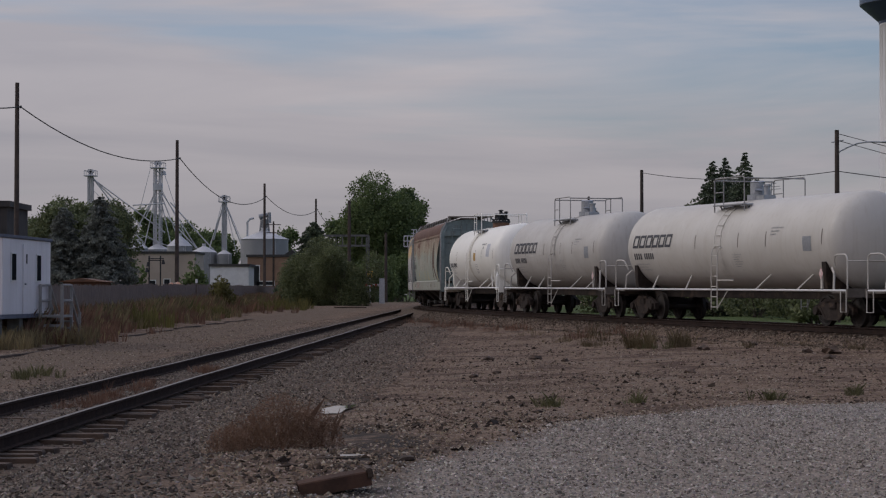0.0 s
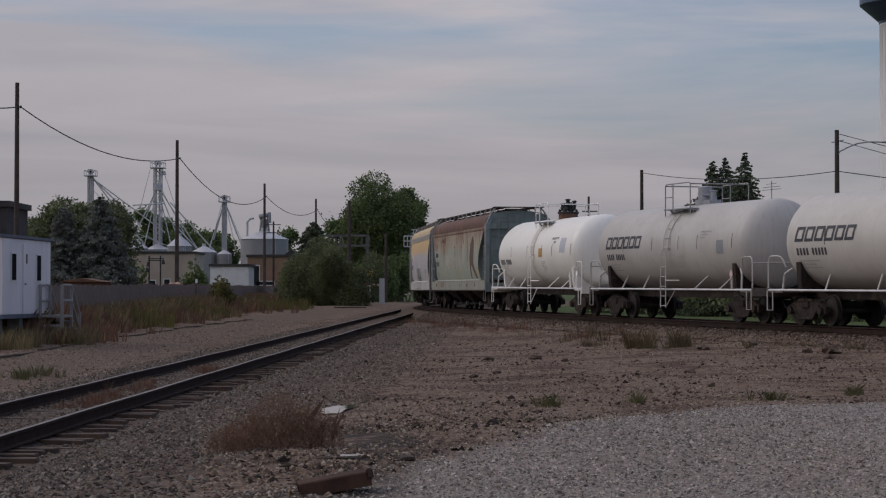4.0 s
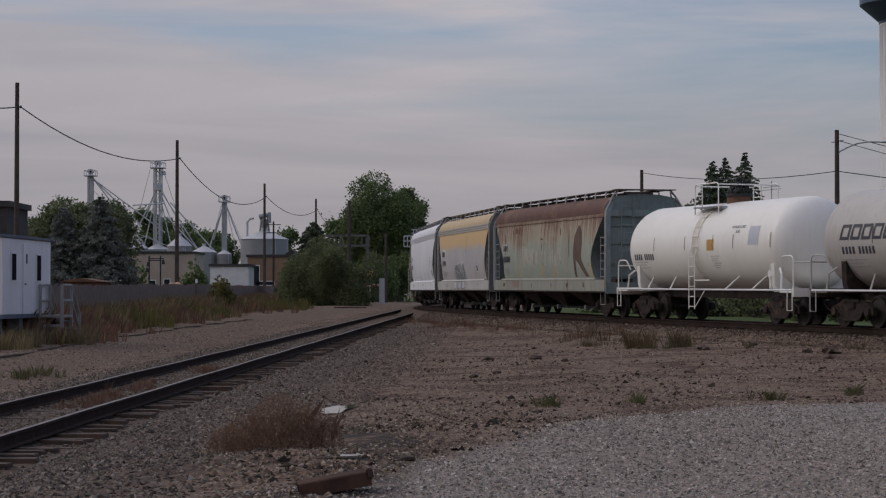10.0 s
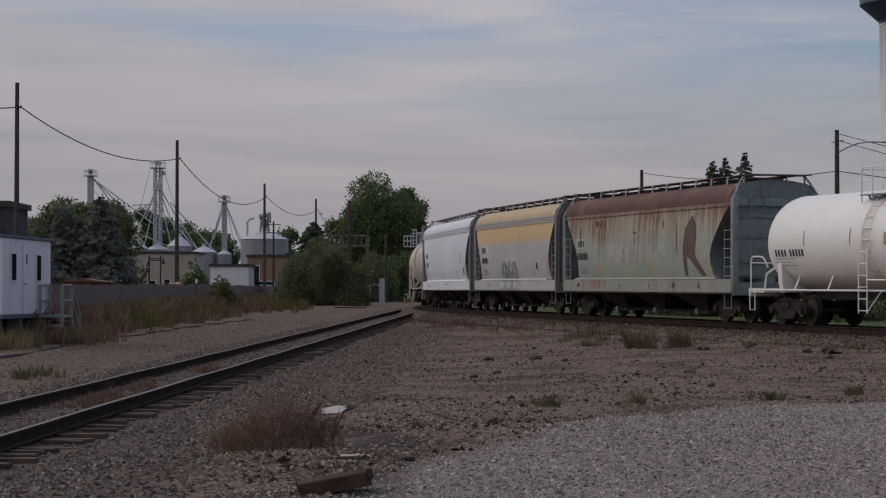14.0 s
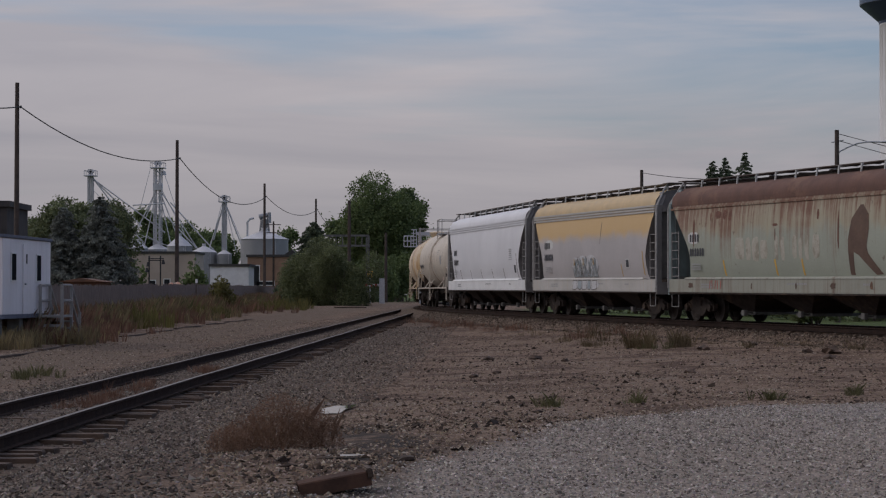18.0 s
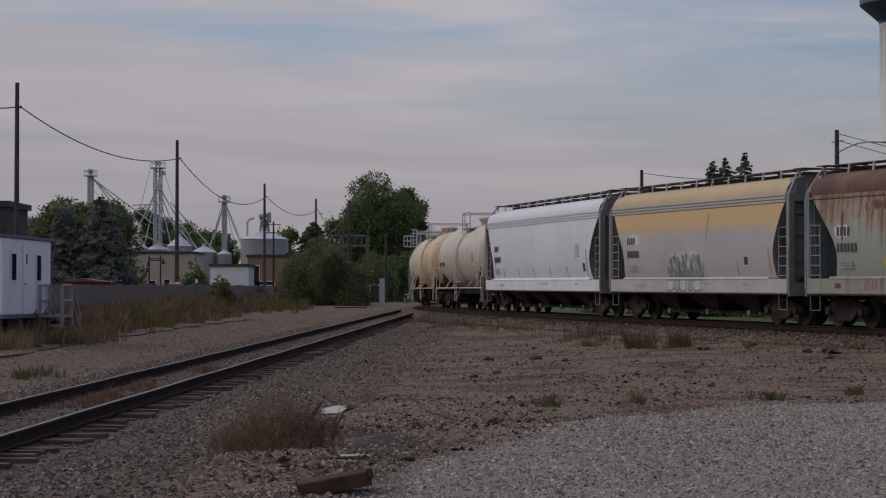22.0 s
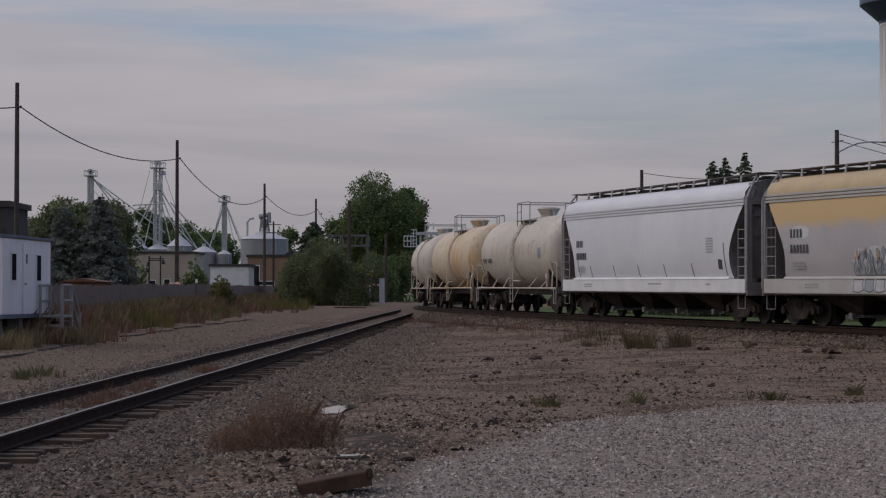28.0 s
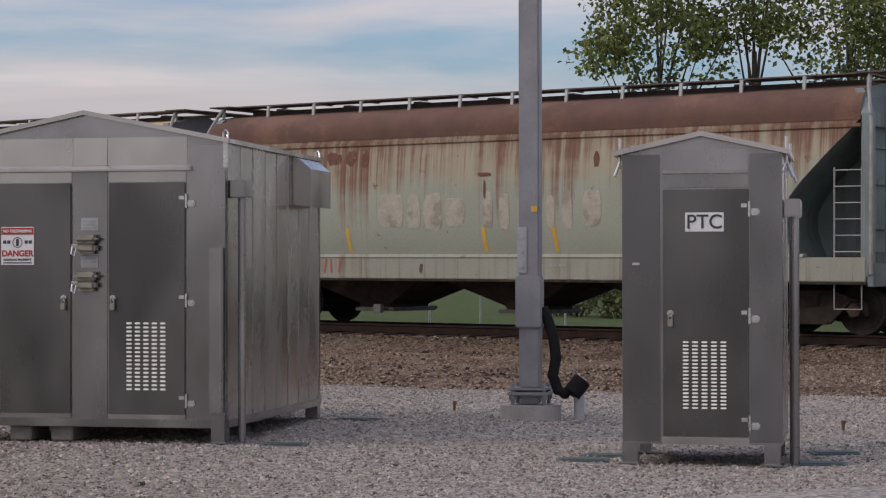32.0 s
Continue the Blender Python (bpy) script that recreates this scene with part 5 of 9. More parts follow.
def mark_yellow(car):
    g0 = -1.85
    decal(car, "graffiti_halo", blob(g0 - 0.2, g0 + 3.1, 1.46, 2.34, 3, 30, 0.26), M_whitespray, 0.004, "white outline of a sprayed tag")
    decal(car, "graffiti_halo", blob(g0 - 0.2, g0 + 3.05, 0.99, 1.385, 4, 30, 0.25), M_whitespray, 0.004, sill=True)
    for k, (x, w, h, lean) in enumerate(((0.0, 0.55, 2.16, 0.10), (0.58, 0.50, 2.24, -0.08), (1.12, 0.52, 2.30, 0.06), (1.70, 0.40, 2.18, 0.12), (2.16, 0.62, 2.26, -0.10))):
        x += g0
        a = 0.07 + 0.02 * (k % 3)
        edge = [(x, 1.48), (x + w, 1.48), (x + w + lean * 0.5, 1.72), (x + w - a, 1.86), (x + w + lean, h - 0.12), (x + w * 0.72 + lean, h), (x + w * 0.5, h - 0.16), (x + w * 0.2 + lean, h - 0.03), (x + lean, h - 0.10), (x + a, 1.84), (x - lean * 0.4, 1.66)]
        cx, cz = sum(p[0] for p in edge) / 11, sum(p[1] for p in edge) / 11
        decal(car, "graffiti_outline", edge, M_greytick, 0.007)
        decal(car, "graffiti_letter", [(cx + (p - cx) * 0.87, cz + (q - cz) * 0.93) for p, q in edge], M_teal, 0.010, "pale blue-grey sprayed shape")
        decal(car, "graffiti_glint", [(x + w * 0.2, 1.9), (x + w * 0.34, 1.88), (x + w * 0.36 + lean, h - 0.2), (x + w * 0.25 + lean, h - 0.18)], M_whitespray, 0.012)
        for u0, v0, u1, v1 in ((0.42, 1.54, 0.55, 1.80), (0.55, 1.80, 0.40, 1.98), (0.70, 1.62, 0.62, 2.04), (0.16, 1.60, 0.30, 1.72)):
            decal(car, "graffiti_stroke", [(x + w * u0 - 0.015, v0), (x + w * u0 + 0.025, v0), (x + w * u1 + 0.02, v1), (x + w * u1 - 0.012, v1)], M_greytick, 0.014)
        low = [(x - 0.03, 1.02 + 0.05 * (k % 2)), (x + w * 0.5, 1.0), (x + w, 1.06), (x + w - 0.04, 1.24), (x + w, 1.385), (x + 0.05, 1.385), (x + 0.02, 1.2)]
        decal(car, "graffiti_outline", low, M_greytick, 0.006, sill=True)
        decal(car, "graffiti_letter", [(x + w / 2 + (p - x - w / 2) * 0.86, 1.2 + (q - 1.2) * 0.84) for p, q in low], M_teal if k % 2 else M_whitespray, 0.009, sill=True)
    rng = random.Random(14)
    for k in range(44):
        x, z = g0 + rng.uniform(-0.1, 2.9), rng.uniform(1.50, 2.05)
        dx, dz, w = rng.uniform(-0.16, 0.16), rng.uniform(0.10, 0.24), rng.uniform(0.012, 0.035)
        decal(car, "graffiti_stroke", [(x - w, z), (x + w, z), (x + dx + w * 0.6, z + dz), (x + dx - w * 0.6, z + dz)], (M_whitespray, M_greytick, M_teal, M_whitespray)[k % 4], 0.016 + 0.0005 * k)
    for x in (0.2, 1.25, 2.4):
        decal(car, "graffiti_stroke", [(g0 + x, 1.95), (g0 + x + 0.10, 1.95), (g0 + x + 0.13, 2.2), (g0 + x + 0.06, 2.2)], M_yelpaint, 0.04)
    decal(car, "scrape", [(1.30, 2.72), (1.33, 2.72), (1.48, 3.5), (1.44, 3.52)], M_greytick)
    decal(car, "number_patch", blob(-5.2, -4.2, 2.58, 2.98, 61, 12, 0.06), M_plate, 0.002)
    tick(car, 3.5, 1.5, 1.95, M_yelpaint, 0.04)
    tick(car, 5.72, 1.55, 2.4, M_yelpaint, 0.05)
    decal(car, "notice_frame", [(3.98, 1.80), (4.36, 1.80), (4.36, 2.14), (3.98, 2.14)], M_plate)
    decal(car, "notice_square", [(4.03, 1.84), (4.31, 1.84), (4.31, 2.10), (4.03, 2.10)], M_ink, 0.01)


def mark_white(car):
    for k in range(5):
        tick(car, -5.3 + k * 2.36, 1.48, 1.92, M_greytick, 0.035, 0.10)
    tick(car, 6.75, 1.5, 2.55, M_greytick, 0.035, 0.12)
    tick(car, -6.6, 1.5, 2.2, M_greytick, 0.03, 0.1)
    decal(car, "notice_square", [(6.28, 1.72), (6.58, 1.70), (6.60, 2.02), (6.30, 2.04)], M_ink, 0.01)


tank_car("white tank car with a blocky dark company mark", 7.8, 25.3, M_dullwhite, logo=True, deck=1.08, rise=0.70)
tank_car("long dull white tank car with a dark company mark", -9.95, 7.8, M_dullwhite, logo=True, shift=0.08, deck=1.08, rise=0.70)
tank_car("dull white tank car with a dark company mark", -24.75, -9.95, M_dulltank, logo=True, shift=0.30, deck=1.05, rise=0.70, back=0.35)
tank_car("clean bright white tank car with an ochre panel", -39.2, -24.75, M_whitetank, cz=2.49, R=1.47, valve="manway", small=True, shift=-0.10, deck=0.9, rise=0.60, fore=-0.4)
hopper_green = hopper_car("pale green hopper car streaked with rust", -55.8, -39.2, M_greenhop, M_greensill, M_greenend, M_rustroof, 3, 1.0, 1, stencils=False)
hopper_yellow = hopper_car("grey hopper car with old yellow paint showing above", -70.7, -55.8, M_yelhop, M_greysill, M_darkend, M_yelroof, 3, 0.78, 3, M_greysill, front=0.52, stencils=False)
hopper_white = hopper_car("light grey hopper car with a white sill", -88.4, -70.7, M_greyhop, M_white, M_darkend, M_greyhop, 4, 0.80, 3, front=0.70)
tank_car("grey-white tank car with brown run stains", -103.0, -88.4, M_greytank, cz=2.58, R=1.55, marks=True, rusty_band=True, valve="bonnet", deck=1.05, rise=0.60, shift=0.15)
tank_car("cream tank car with orange rust stains", -118.0, -103.0, M_rusttank, cz=2.56, R=1.54, marks=False, rusty_band=True, valve="bonnet", deck=1.05, rise=0.60, shift=0.15)
tank_car("grey-white tank car with brown run stains", -133.0, -118.0, M_greytank, cz=2.58, R=1.55, marks=True, rusty_band=True, valve="bonnet", deck=1.05, rise=0.60, shift=0.15)
mark_green(hopper_green)
mark_yellow(hopper_yellow)
mark_white(hopper_white)


# ---------------------------------------------------------------- signal cabinets, mast and small things on the gravel pad
# door sheets: base lowered further for the same dark reflection
M_aludoor = brushed("door_aluminium_dark_reflection", (0.172, 0.168, 0.165), (0.112, 0.11, 0.11), 0.33)
# support blocks, concrete darkened in colour for the shade beneath house and trailer
M_block = surf("shade_darkened_block", (0.20, 0.19, 0.175), (0.14, 0.13, 0.12), 5, 0.9, 0, 0.4)
# same metal in two paler steps: corner-strip sheen, then bright roof and header reflection
M_alumid = brushed("aluminium_mid_reflection", (0.265, 0.264, 0.268), (0.17, 0.17, 0.173), 0.3)
M_alutop = brushed("aluminium_bright_reflection", (0.52, 0.50, 0.49), (0.44, 0.425, 0.415), 0.22)
M_louver = surf("white_louver", (0.93, 0.91, 0.86), (0.88, 0.86, 0.81), 5, 0.5, 0, 0.02)
M_chrome = surf("zinc_plated", (0.68, 0.68, 0.68), (0.58, 0.58, 0.58), 9, 0.25, 0.9, 0.03)
M_signwhite = surf("sign_white", (0.72, 0.72, 0.72), (0.66, 0.66, 0.67), 8, 0.5)
M_signred = surf("sign_red", (0.42, 0.03, 0.035), (0.36, 0.03, 0.03), 8, 0.5)
M_cast = surf("cast_switch_box", (0.31, 0.285, 0.24), (0.24, 0.22, 0.185), 7, 0.6, 0.3, 0.2)
M_greenlid = surf("green_plastic_lid", (0.055, 0.085, 0.08), (0.04, 0.06, 0.058), 6, 0.6)
M_steelpole = surf("grey_steel_mast", (0.28, 0.285, 0.30), (0.235, 0.24, 0.255), 3, 0.5, 0.35, 0.06)
M_conduit = surf("black_conduit", (0.010, 0.010, 0.011), (0.015, 0.015, 0.015), 9, 0.8, spec=0.15)
M_pvc = surf("grey_pvc", (0.42, 0.42, 0.42), (0.36, 0.36, 0.36), 5, 0.5)


# side sheets: the front's metal with a bright reflection put into the base colour
M_aluside = brushed("ribbed_aluminium_bright_reflection", (0.53, 0.51, 0.495), (0.45, 0.433, 0.42), 0.27)


def louvers(parent, x0, x1, z0, z1, cols, rows):
    """Pressed vent slots in a door, each a small raised hood."""
    bm = B()
    w, h = (x1 - x0) / cols, (z1 - z0) / rows
    prism(bm, [(-w * 0.22, -h * 0.24), (w * 0.22, -h * 0.24), (w * 0.31, -h * 0.12), (w * 0.33, 0), (w * 0.31, h * 0.12), (w * 0.22, h * 0.24), (-w * 0.22, h * 0.24), (-w * 0.31, h * 0.12), (-w * 0.33, 0), (-w * 0.31, -h * 0.12)], 1, -0.006, 0.002)
    me = mesh_of(bm, "louver", M_louver)
    for c in range(cols):
        for r in range(rows):
            part("louver", me, None, parent, m=pose(x0 + w * (c + 0.5), -0.0225, z0 + h * (r + 0.5)))


def hinge(parent, x, z, s):
    bm = B()
    box(bm, x - 0.075, x - 0.005, -0.03, 0.0, z, z + 0.055, 0.012)
    box(bm, x + 0.005, x + 0.08, -0.03, 0.0, z - 0.05, z + 0.005, 0.012)
    rod(bm, (x, -0.022, z - 0.06), (x, -0.022, z + 0.06), 0.012)
    part("hinge", bm, M_chrome, parent)


def padlock(parent, x, z):
    bm = B()
    rod(bm, (x, -0.022, z + 0.02), (x, -0.045, z + 0.02), 0.026, 14)
    part("lock_escutcheon", bm, M_chrome, parent)
    bm = B()
    pipe(bm, [(x - 0.014, -0.05, z - 0.03), (x - 0.014, -0.05, z + 0.012), (x, -0.05, z + 0.024), (x + 0.014, -0.05, z + 0.012), (x + 0.014, -0.05, z - 0.03)], 0.005)
    box(bm, x - 0.022, x + 0.022, -0.062, -0.038, z - 0.085, z - 0.025, 0.006)
    part("padlock", bm, M_cast, parent)


def door(parent, x0, x1, z0, z1):
    bm = B()
    box(bm, x0, x1, -0.022, 0.004, z0, z1, 0.006)
    return part("door", bm, M_aludoor, parent)


def ribbed_wall(parent, x, y0, y1, z0, z1, n, name="side_panel"):
    """Upright sheets with folded seams."""
    for k in range(n):
        a, b = y0 + (y1 - y0) * k / n, y0 + (y1 - y0) * (k + 1) / n
        bm = B()
        w = b - a
        box(bm, -0.012, 0, 0.002, w - 0.002, z0, z1, 0.003)
        box(bm, 0, 0.005, w - 0.012, w - 0.003, z0, z1, 0.002)
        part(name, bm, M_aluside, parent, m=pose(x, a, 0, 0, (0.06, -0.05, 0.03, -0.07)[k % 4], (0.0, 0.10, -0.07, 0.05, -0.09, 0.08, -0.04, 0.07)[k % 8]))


def gable(parent, W, D, z_eave, z_apex, over=0.05):
    bm = B()
    t = 0.03
    for sgn in (0, 1):
        x0, xm = (-W - over, -W / 2) if sgn == 0 else (over, -W / 2)
        prism(bm, [(x0, z_eave - 0.01), (x0, z_eave + t), (xm, z_apex + t), (xm, z_apex - 0.01)], 1, -over, D + over)
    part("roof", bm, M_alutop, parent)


def leg(parent, x, y, h):
    bm = B()
    box(bm, x - 0.06, x + 0.06, y - 0.012, y + 0.012, 0, h, 0.004)
    box(bm, x - 0.012 + 0.05, x + 0.012 + 0.05, y, y + 0.12, 0, h, 0.004)
    box(bm, x - 0.09, x + 0.09, y - 0.05, y + 0.12, 0, 0.012, 0.003)
    for k in range(4):
        rod(bm, (x - 0.02, y - 0.016, 0.05 + k * h / 5), (x - 0.02, y - 0.011, 0.05 + k * h / 5), 0.012, 8)
    part("leg", bm, M_alu, parent)


def signal_house(m):
    W, D, ZE, ZA = 2.54, 3.1, 2.57, 2.83
    h = thing("signal_house", "walk-in aluminium signal house with two dark doors on gravel", "signal house", m)
    bm = B()                                  # front wall with its gable, behind the doors
    prism(bm, [(-W, 0.20), (0, 0.20), (0, ZE), (-W / 2, ZA), (-W, ZE)], 1, 0.0, 0.05)
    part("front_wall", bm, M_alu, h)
    bm = B()
    prism(bm, [(-W, 0.20), (0, 0.20), (0, ZE), (-W / 2, ZA), (-W, ZE)], 1, D - 0.05, D)
    part("back_wall", bm, M_alu, h)
    ribbed_wall(h, 0.0, 0.05, D - 0.05, 0.20, ZE, 8)
    ribbed_wall(h, -W + 0.012, 0.05, D - 0.05, 0.20, ZE, 8)
    gable(h, W, D, ZE, ZA, 0.04)
    bm = B()
    box(bm, -W - 0.01, 0.01, -0.02, D + 0.01, 0.13, 0.20, 0.006)
    part("floor_frame", bm, M_alu, h)
    # cover strips of the front
    for name, x0, x1, z0, z1, pr in (("corner_strip", -W, -2.235, 0.2, 2.55, 0.006), ("corner_strip", -0.34, 0.0, 0.2, 2.55, 0.006), ("centre_strip", -1.375, -1.06, 0.2, 2.37, 0.008),
                                     ("lintel_panel", -2.235, -1.375, 2.38, 2.62, 0.005), ("lintel_panel", -1.375, -1.06, 2.38, 2.62, 0.009), ("lintel_panel", -1.06, -0.34, 2.38, 2.62, 0.005),
                                     ("lintel_strip", -2.225, -1.385, 2.235, 2.325, 0.012), ("lintel_strip", -1.05, -0.35, 2.235, 2.325, 0.012),
                                     ("sill_strip", -2.225, -1.385, 0.20, 0.245, 0.02), ("sill_strip", -1.05, -0.35, 0.20, 0.245, 0.02)):
        bm = B()
        box(bm, x0 + 0.002, x1 - 0.002, -pr, 0.002, z0, z1, 0.002)
        part(name, bm, M_alu if name in ("corner_strip", "centre_strip") else M_alutop, h)
    bm = B()
    prism(bm, [(-0.05, 2.33), (-0.05, 2.345), (0.0, 2.385), (0.0, 2.33)], 0, -2.28, -0.30)
    part("drip_rail", bm, M_alutop, h)
    d1, d2 = door(h, -2.22, -1.39, 0.235, 2.23), door(h, -1.045, -0.355, 0.235, 2.23)
    for z in (0.36, 1.22, 2.07):
        hinge(h, -2.23, z, -1)
        hinge(h, -0.345, z, 1)
    louvers(d2, -0.895, -0.515, 0.44, 1.04, 5, 17)
    for par, x, z in ((d1, -1.45, 1.22), (d2, -1.0, 1.22)):
        padlock(par, x, z)
    # two power inlet boxes with small plates over them
    for z in (1.62, 1.30):
        bm = B()
        box(bm, -1.325, -1.135, -0.11, 0.0, z, z + 0.10, 0.03)
        box(bm, -1.335, -1.125, -0.125, -0.002, z + 0.09, z + 0.165, 0.028)
        rod(bm, (-1.36, -0.06, z + 0.06), (-1.30, -0.06, z + 0.06), 0.03, 10)
        part("power_inlet_box", bm, M_cast, h)
        bm = B()
        pipe(bm, [(-1.335, -0.125, z + 0.06), (-1.34, -0.135, z + 0.0), (-1.31, -0.135, z - 0.02), (-1.30, -0.125, z + 0.05)], 0.008)
        part("inlet_latch", bm, M_chrome, h)
        bm = B()
        box(bm, -1.30, -1.14, -0.014, -0.008, z + 0.2, z + 0.31, 0.002)
        pl = part("name_plate", bm, M_galv, h)
        bm = B()
        bars(bm, -1.28, z + 0.27, -0.0155, 0.12, 0.018, 6, rows=3)
        part("plate_print", bm, M_mark, pl)
    # warning sign
    bm = B()
    box(bm, -2.03, -1.725, -0.030, -0.023, 1.525, 1.855, 0.002)
    sg = part("warning_sign", bm, M_signwhite, h, "red, black and white warning sign")
    bm = B()
    box(bm, -2.025, -1.73, -0.034, -0.030, 1.79, 1.847)
    part("red_band", bm, M_signred, sg)
    written("sign_text", "NO TRESPASSING", 0.034, sg, M_signwhite, pose(-1.8775, -0.036, 1.818, 90), "white words on the red band")
    written("sign_text", "DANGER", 0.072, sg, M_signred, pose(-1.8775, -0.032, 1.623, 90), "red word of warning")
    written("sign_text", "RAILROAD PROPERTY", 0.026, sg, M_ink, pose(-1.8775, -0.032, 1.57, 90), "black words")
    bm = B()
    bars(bm, -2.01, 1.537, -0.032, 0.265, 0.014, 18)
    bars(bm, -2.015, 1.71, -0.032, 0.075, 0.028, 2, 0.2)
    bars(bm, -1.815, 1.71, -0.032, 0.075, 0.028, 2, 0.2)
    part("sign_print", bm, M_ink, sg)
    bm = B()
    ring = [(0.046 * math.cos(2 * math.pi * k / 24), 0.046 * math.sin(2 * math.pi * k / 24)) for k in range(24)]
    for k in range(24):
        a, b = ring[k], ring[(k + 1) % 24]
        bm.faces.new([bm.verts.new((-1.8775 + u * q, -0.032, 1.72 + w * q)) for (u, w), q in ((a, 1), (b, 1), (b, 0.86), (a, 0.86))])
    bm.faces.new([bm.verts.new((-1.8775 + u, -0.032, 1.72 + w)) for u, w in ((-0.012, -0.032), (0.012, -0.032), (0.014, 0.03), (-0.014, 0.03))])
    part("sign_symbol", bm, M_ink, sg)
    # corner guards, conduit, side box, hood, lifting eyes
    for x in (-W - 0.01, -0.13):
        bm = B()
        box(bm, x, x + 0.12, -0.055, -0.008, 0.26, 1.67, 0.008)
        part("corner_guard", bm, M_alu, h)
    bm = B()
    rod(bm, (0.09, 0.18, 0.0), (0.09, 0.18, 2.1), 0.035, 12)
    box(bm, 0.015, 0.16, 0.06, 0.30, 2.1, 2.25, 0.01)
    part("conduit", bm, M_alu, h)
    bm = B()
    prism(bm, [(0.0, 2.56), (0.08, 2.54), (0.20, 2.44), (0.20, 2.08), (0.0, 2.10)], 1, 2.0, 2.75)
    part("vent_hood", bm, M_alutop, h)
    for x, y in ((-W, 0.0), (0.0, 0.0), (0.0, D - 0.1), (-W, D - 0.1)):
        bm = B()
        box(bm, x - 0.02, x + 0.02, y - 0.012, y + 0.012, ZE - 0.22, ZE + 0.02, 0.004)
        pipe(bm, [(x - 0.02, y, ZE), (x - 0.02, y, ZE + 0.08), (x, y, ZE + 0.1), (x + 0.02, y, ZE + 0.08), (x + 0.02, y, ZE)], 0.011)
        part("lifting_eye", bm, M_chrome, h)
    for x, y in ((-W + 0.06, -0.02), (-0.06, -0.02), (-0.06, D - 0.12), (-W + 0.06, D - 0.12)):
        leg(h, x, y, 0.24)
    for x in (-1.98, -1.6):
        bm = B()
        box(bm, x, x + 0.2, 0.05, 0.45, 0.0, 0.13, 0.01)
        part("support_block", bm, M_block, h)
    return h


def ptc_cabinet(m):
    W, D, ZE, ZA = 1.24, 1.15, 2.42, 2.57
    c = thing("signal_cabinet", "narrow aluminium signal cabinet with one dark door on gravel", "signal cabinet", m)
    for name, y0, y1 in (("front_wall", 0.0, 0.04), ("back_wall", D - 0.04, D)):
        bm = B()
        prism(bm, [(-W, 0.16), (0, 0.16), (0, ZE), (-W / 2, ZA), (-W, ZE)], 1, y0, y1)
        part(name, bm, M_alu, c)
    ribbed_wall(c, 0.0, 0.04, D - 0.04, 0.16, ZE, 3)
    ribbed_wall(c, -W + 0.012, 0.04, D - 0.04, 0.16, ZE, 3)
    gable(c, W, D, ZE, ZA, 0.06)
    for name, x0, x1, z0, z1, pr, mt in (("corner_strip", -W, -0.94, 0.18, 2.42, 0.006, M_alumid), ("corner_strip", -0.25, 0.0, 0.18, 2.42, 0.006, M_alumid), ("lintel_panel", -0.93, -0.26, 2.29, 2.46, 0.005, M_alu),
                                         ("drip_rail", -0.93, -0.26, 2.27, 2.295, 0.03, M_alu), ("lintel_strip", -0.92, -0.26, 2.16, 2.26, 0.012, M_alu), ("sill_strip", -0.93, -0.25, 0.16, 0.215, 0.025, M_alutop)):
        bm = B()
        box(bm, x0 + 0.002, x1 - 0.002, -pr, 0.002, z0, z1, 0.002)
        part(name, bm, mt, c)
    d = door(c, -0.92, -0.255, 0.22, 2.145)
    louvers(d, -0.78, -0.415, 0.43, 0.97, 5, 19)
    for z in (0.33, 1.16, 1.99):
        hinge(c, -0.25, z, 1)
    padlock(d, -0.86, 1.16)
    bm = B()
    box(bm, -0.745, -0.445, -0.030, -0.023, 1.815, 1.965, 0.003)
    pl = part("name_plate", bm, M_signwhite, c, "pale plate with black letters")
    written("plate_text", "PTC", 0.155, pl, M_ink, pose(-0.595, -0.033, 1.888, 90), "black letters", 0.008)
    bm = B()
    box(bm, -1.16, -1.10, -0.03, 0, 1.555, 1.575, 0.004)
    part("latch", bm, M_chrome, c)
    bm = B()
    rod(bm, (0.09, 0.2, 0.0), (0.09, 0.2, 1.95), 0.035, 12)
    rod(bm, (0.07, 0.42, 0.0), (0.07, 0.42, 1.9), 0.03, 12)
    box(bm, 0.015, 0.14, 0.08, 0.5, 1.93, 2.07, 0.01)
    part("conduit", bm, M_alu, c)
    for x, y in ((0.03, 0.12), (0.03, D - 0.1), (-W - 0.03, 0.12), (-W - 0.03, D - 0.1)):
        bm = B()
        rod(bm, (x, y, ZE - 0.05), (x, y, ZE + 0.14), 0.012)
        rod(bm, (x, y, ZE - 0.05), (x + 0.05, y + 0.02, ZE - 0.18), 0.012)
        rod(bm, (x, y, ZE - 0.05), (x - 0.04, y - 0.02, ZE - 0.16), 0.012)
        part("lifting_eye", bm, M_chrome, c)
    for x, y in ((-W + 0.06, 0.0), (-0.08, 0.0), (-0.08, D - 0.12), (-W + 0.06, D - 0.12)):
        leg(c, x, y, 0.18)
    return c


TURN = -42.15
signal_house(pose(7.152, 15.731, gz(7.1, 15.8) + 0.01, 0, 0, TURN))
ptc_cabinet(pose(10.196, 12.09, gz(10.2, 12.1) + 0.01, 0, 0, TURN))


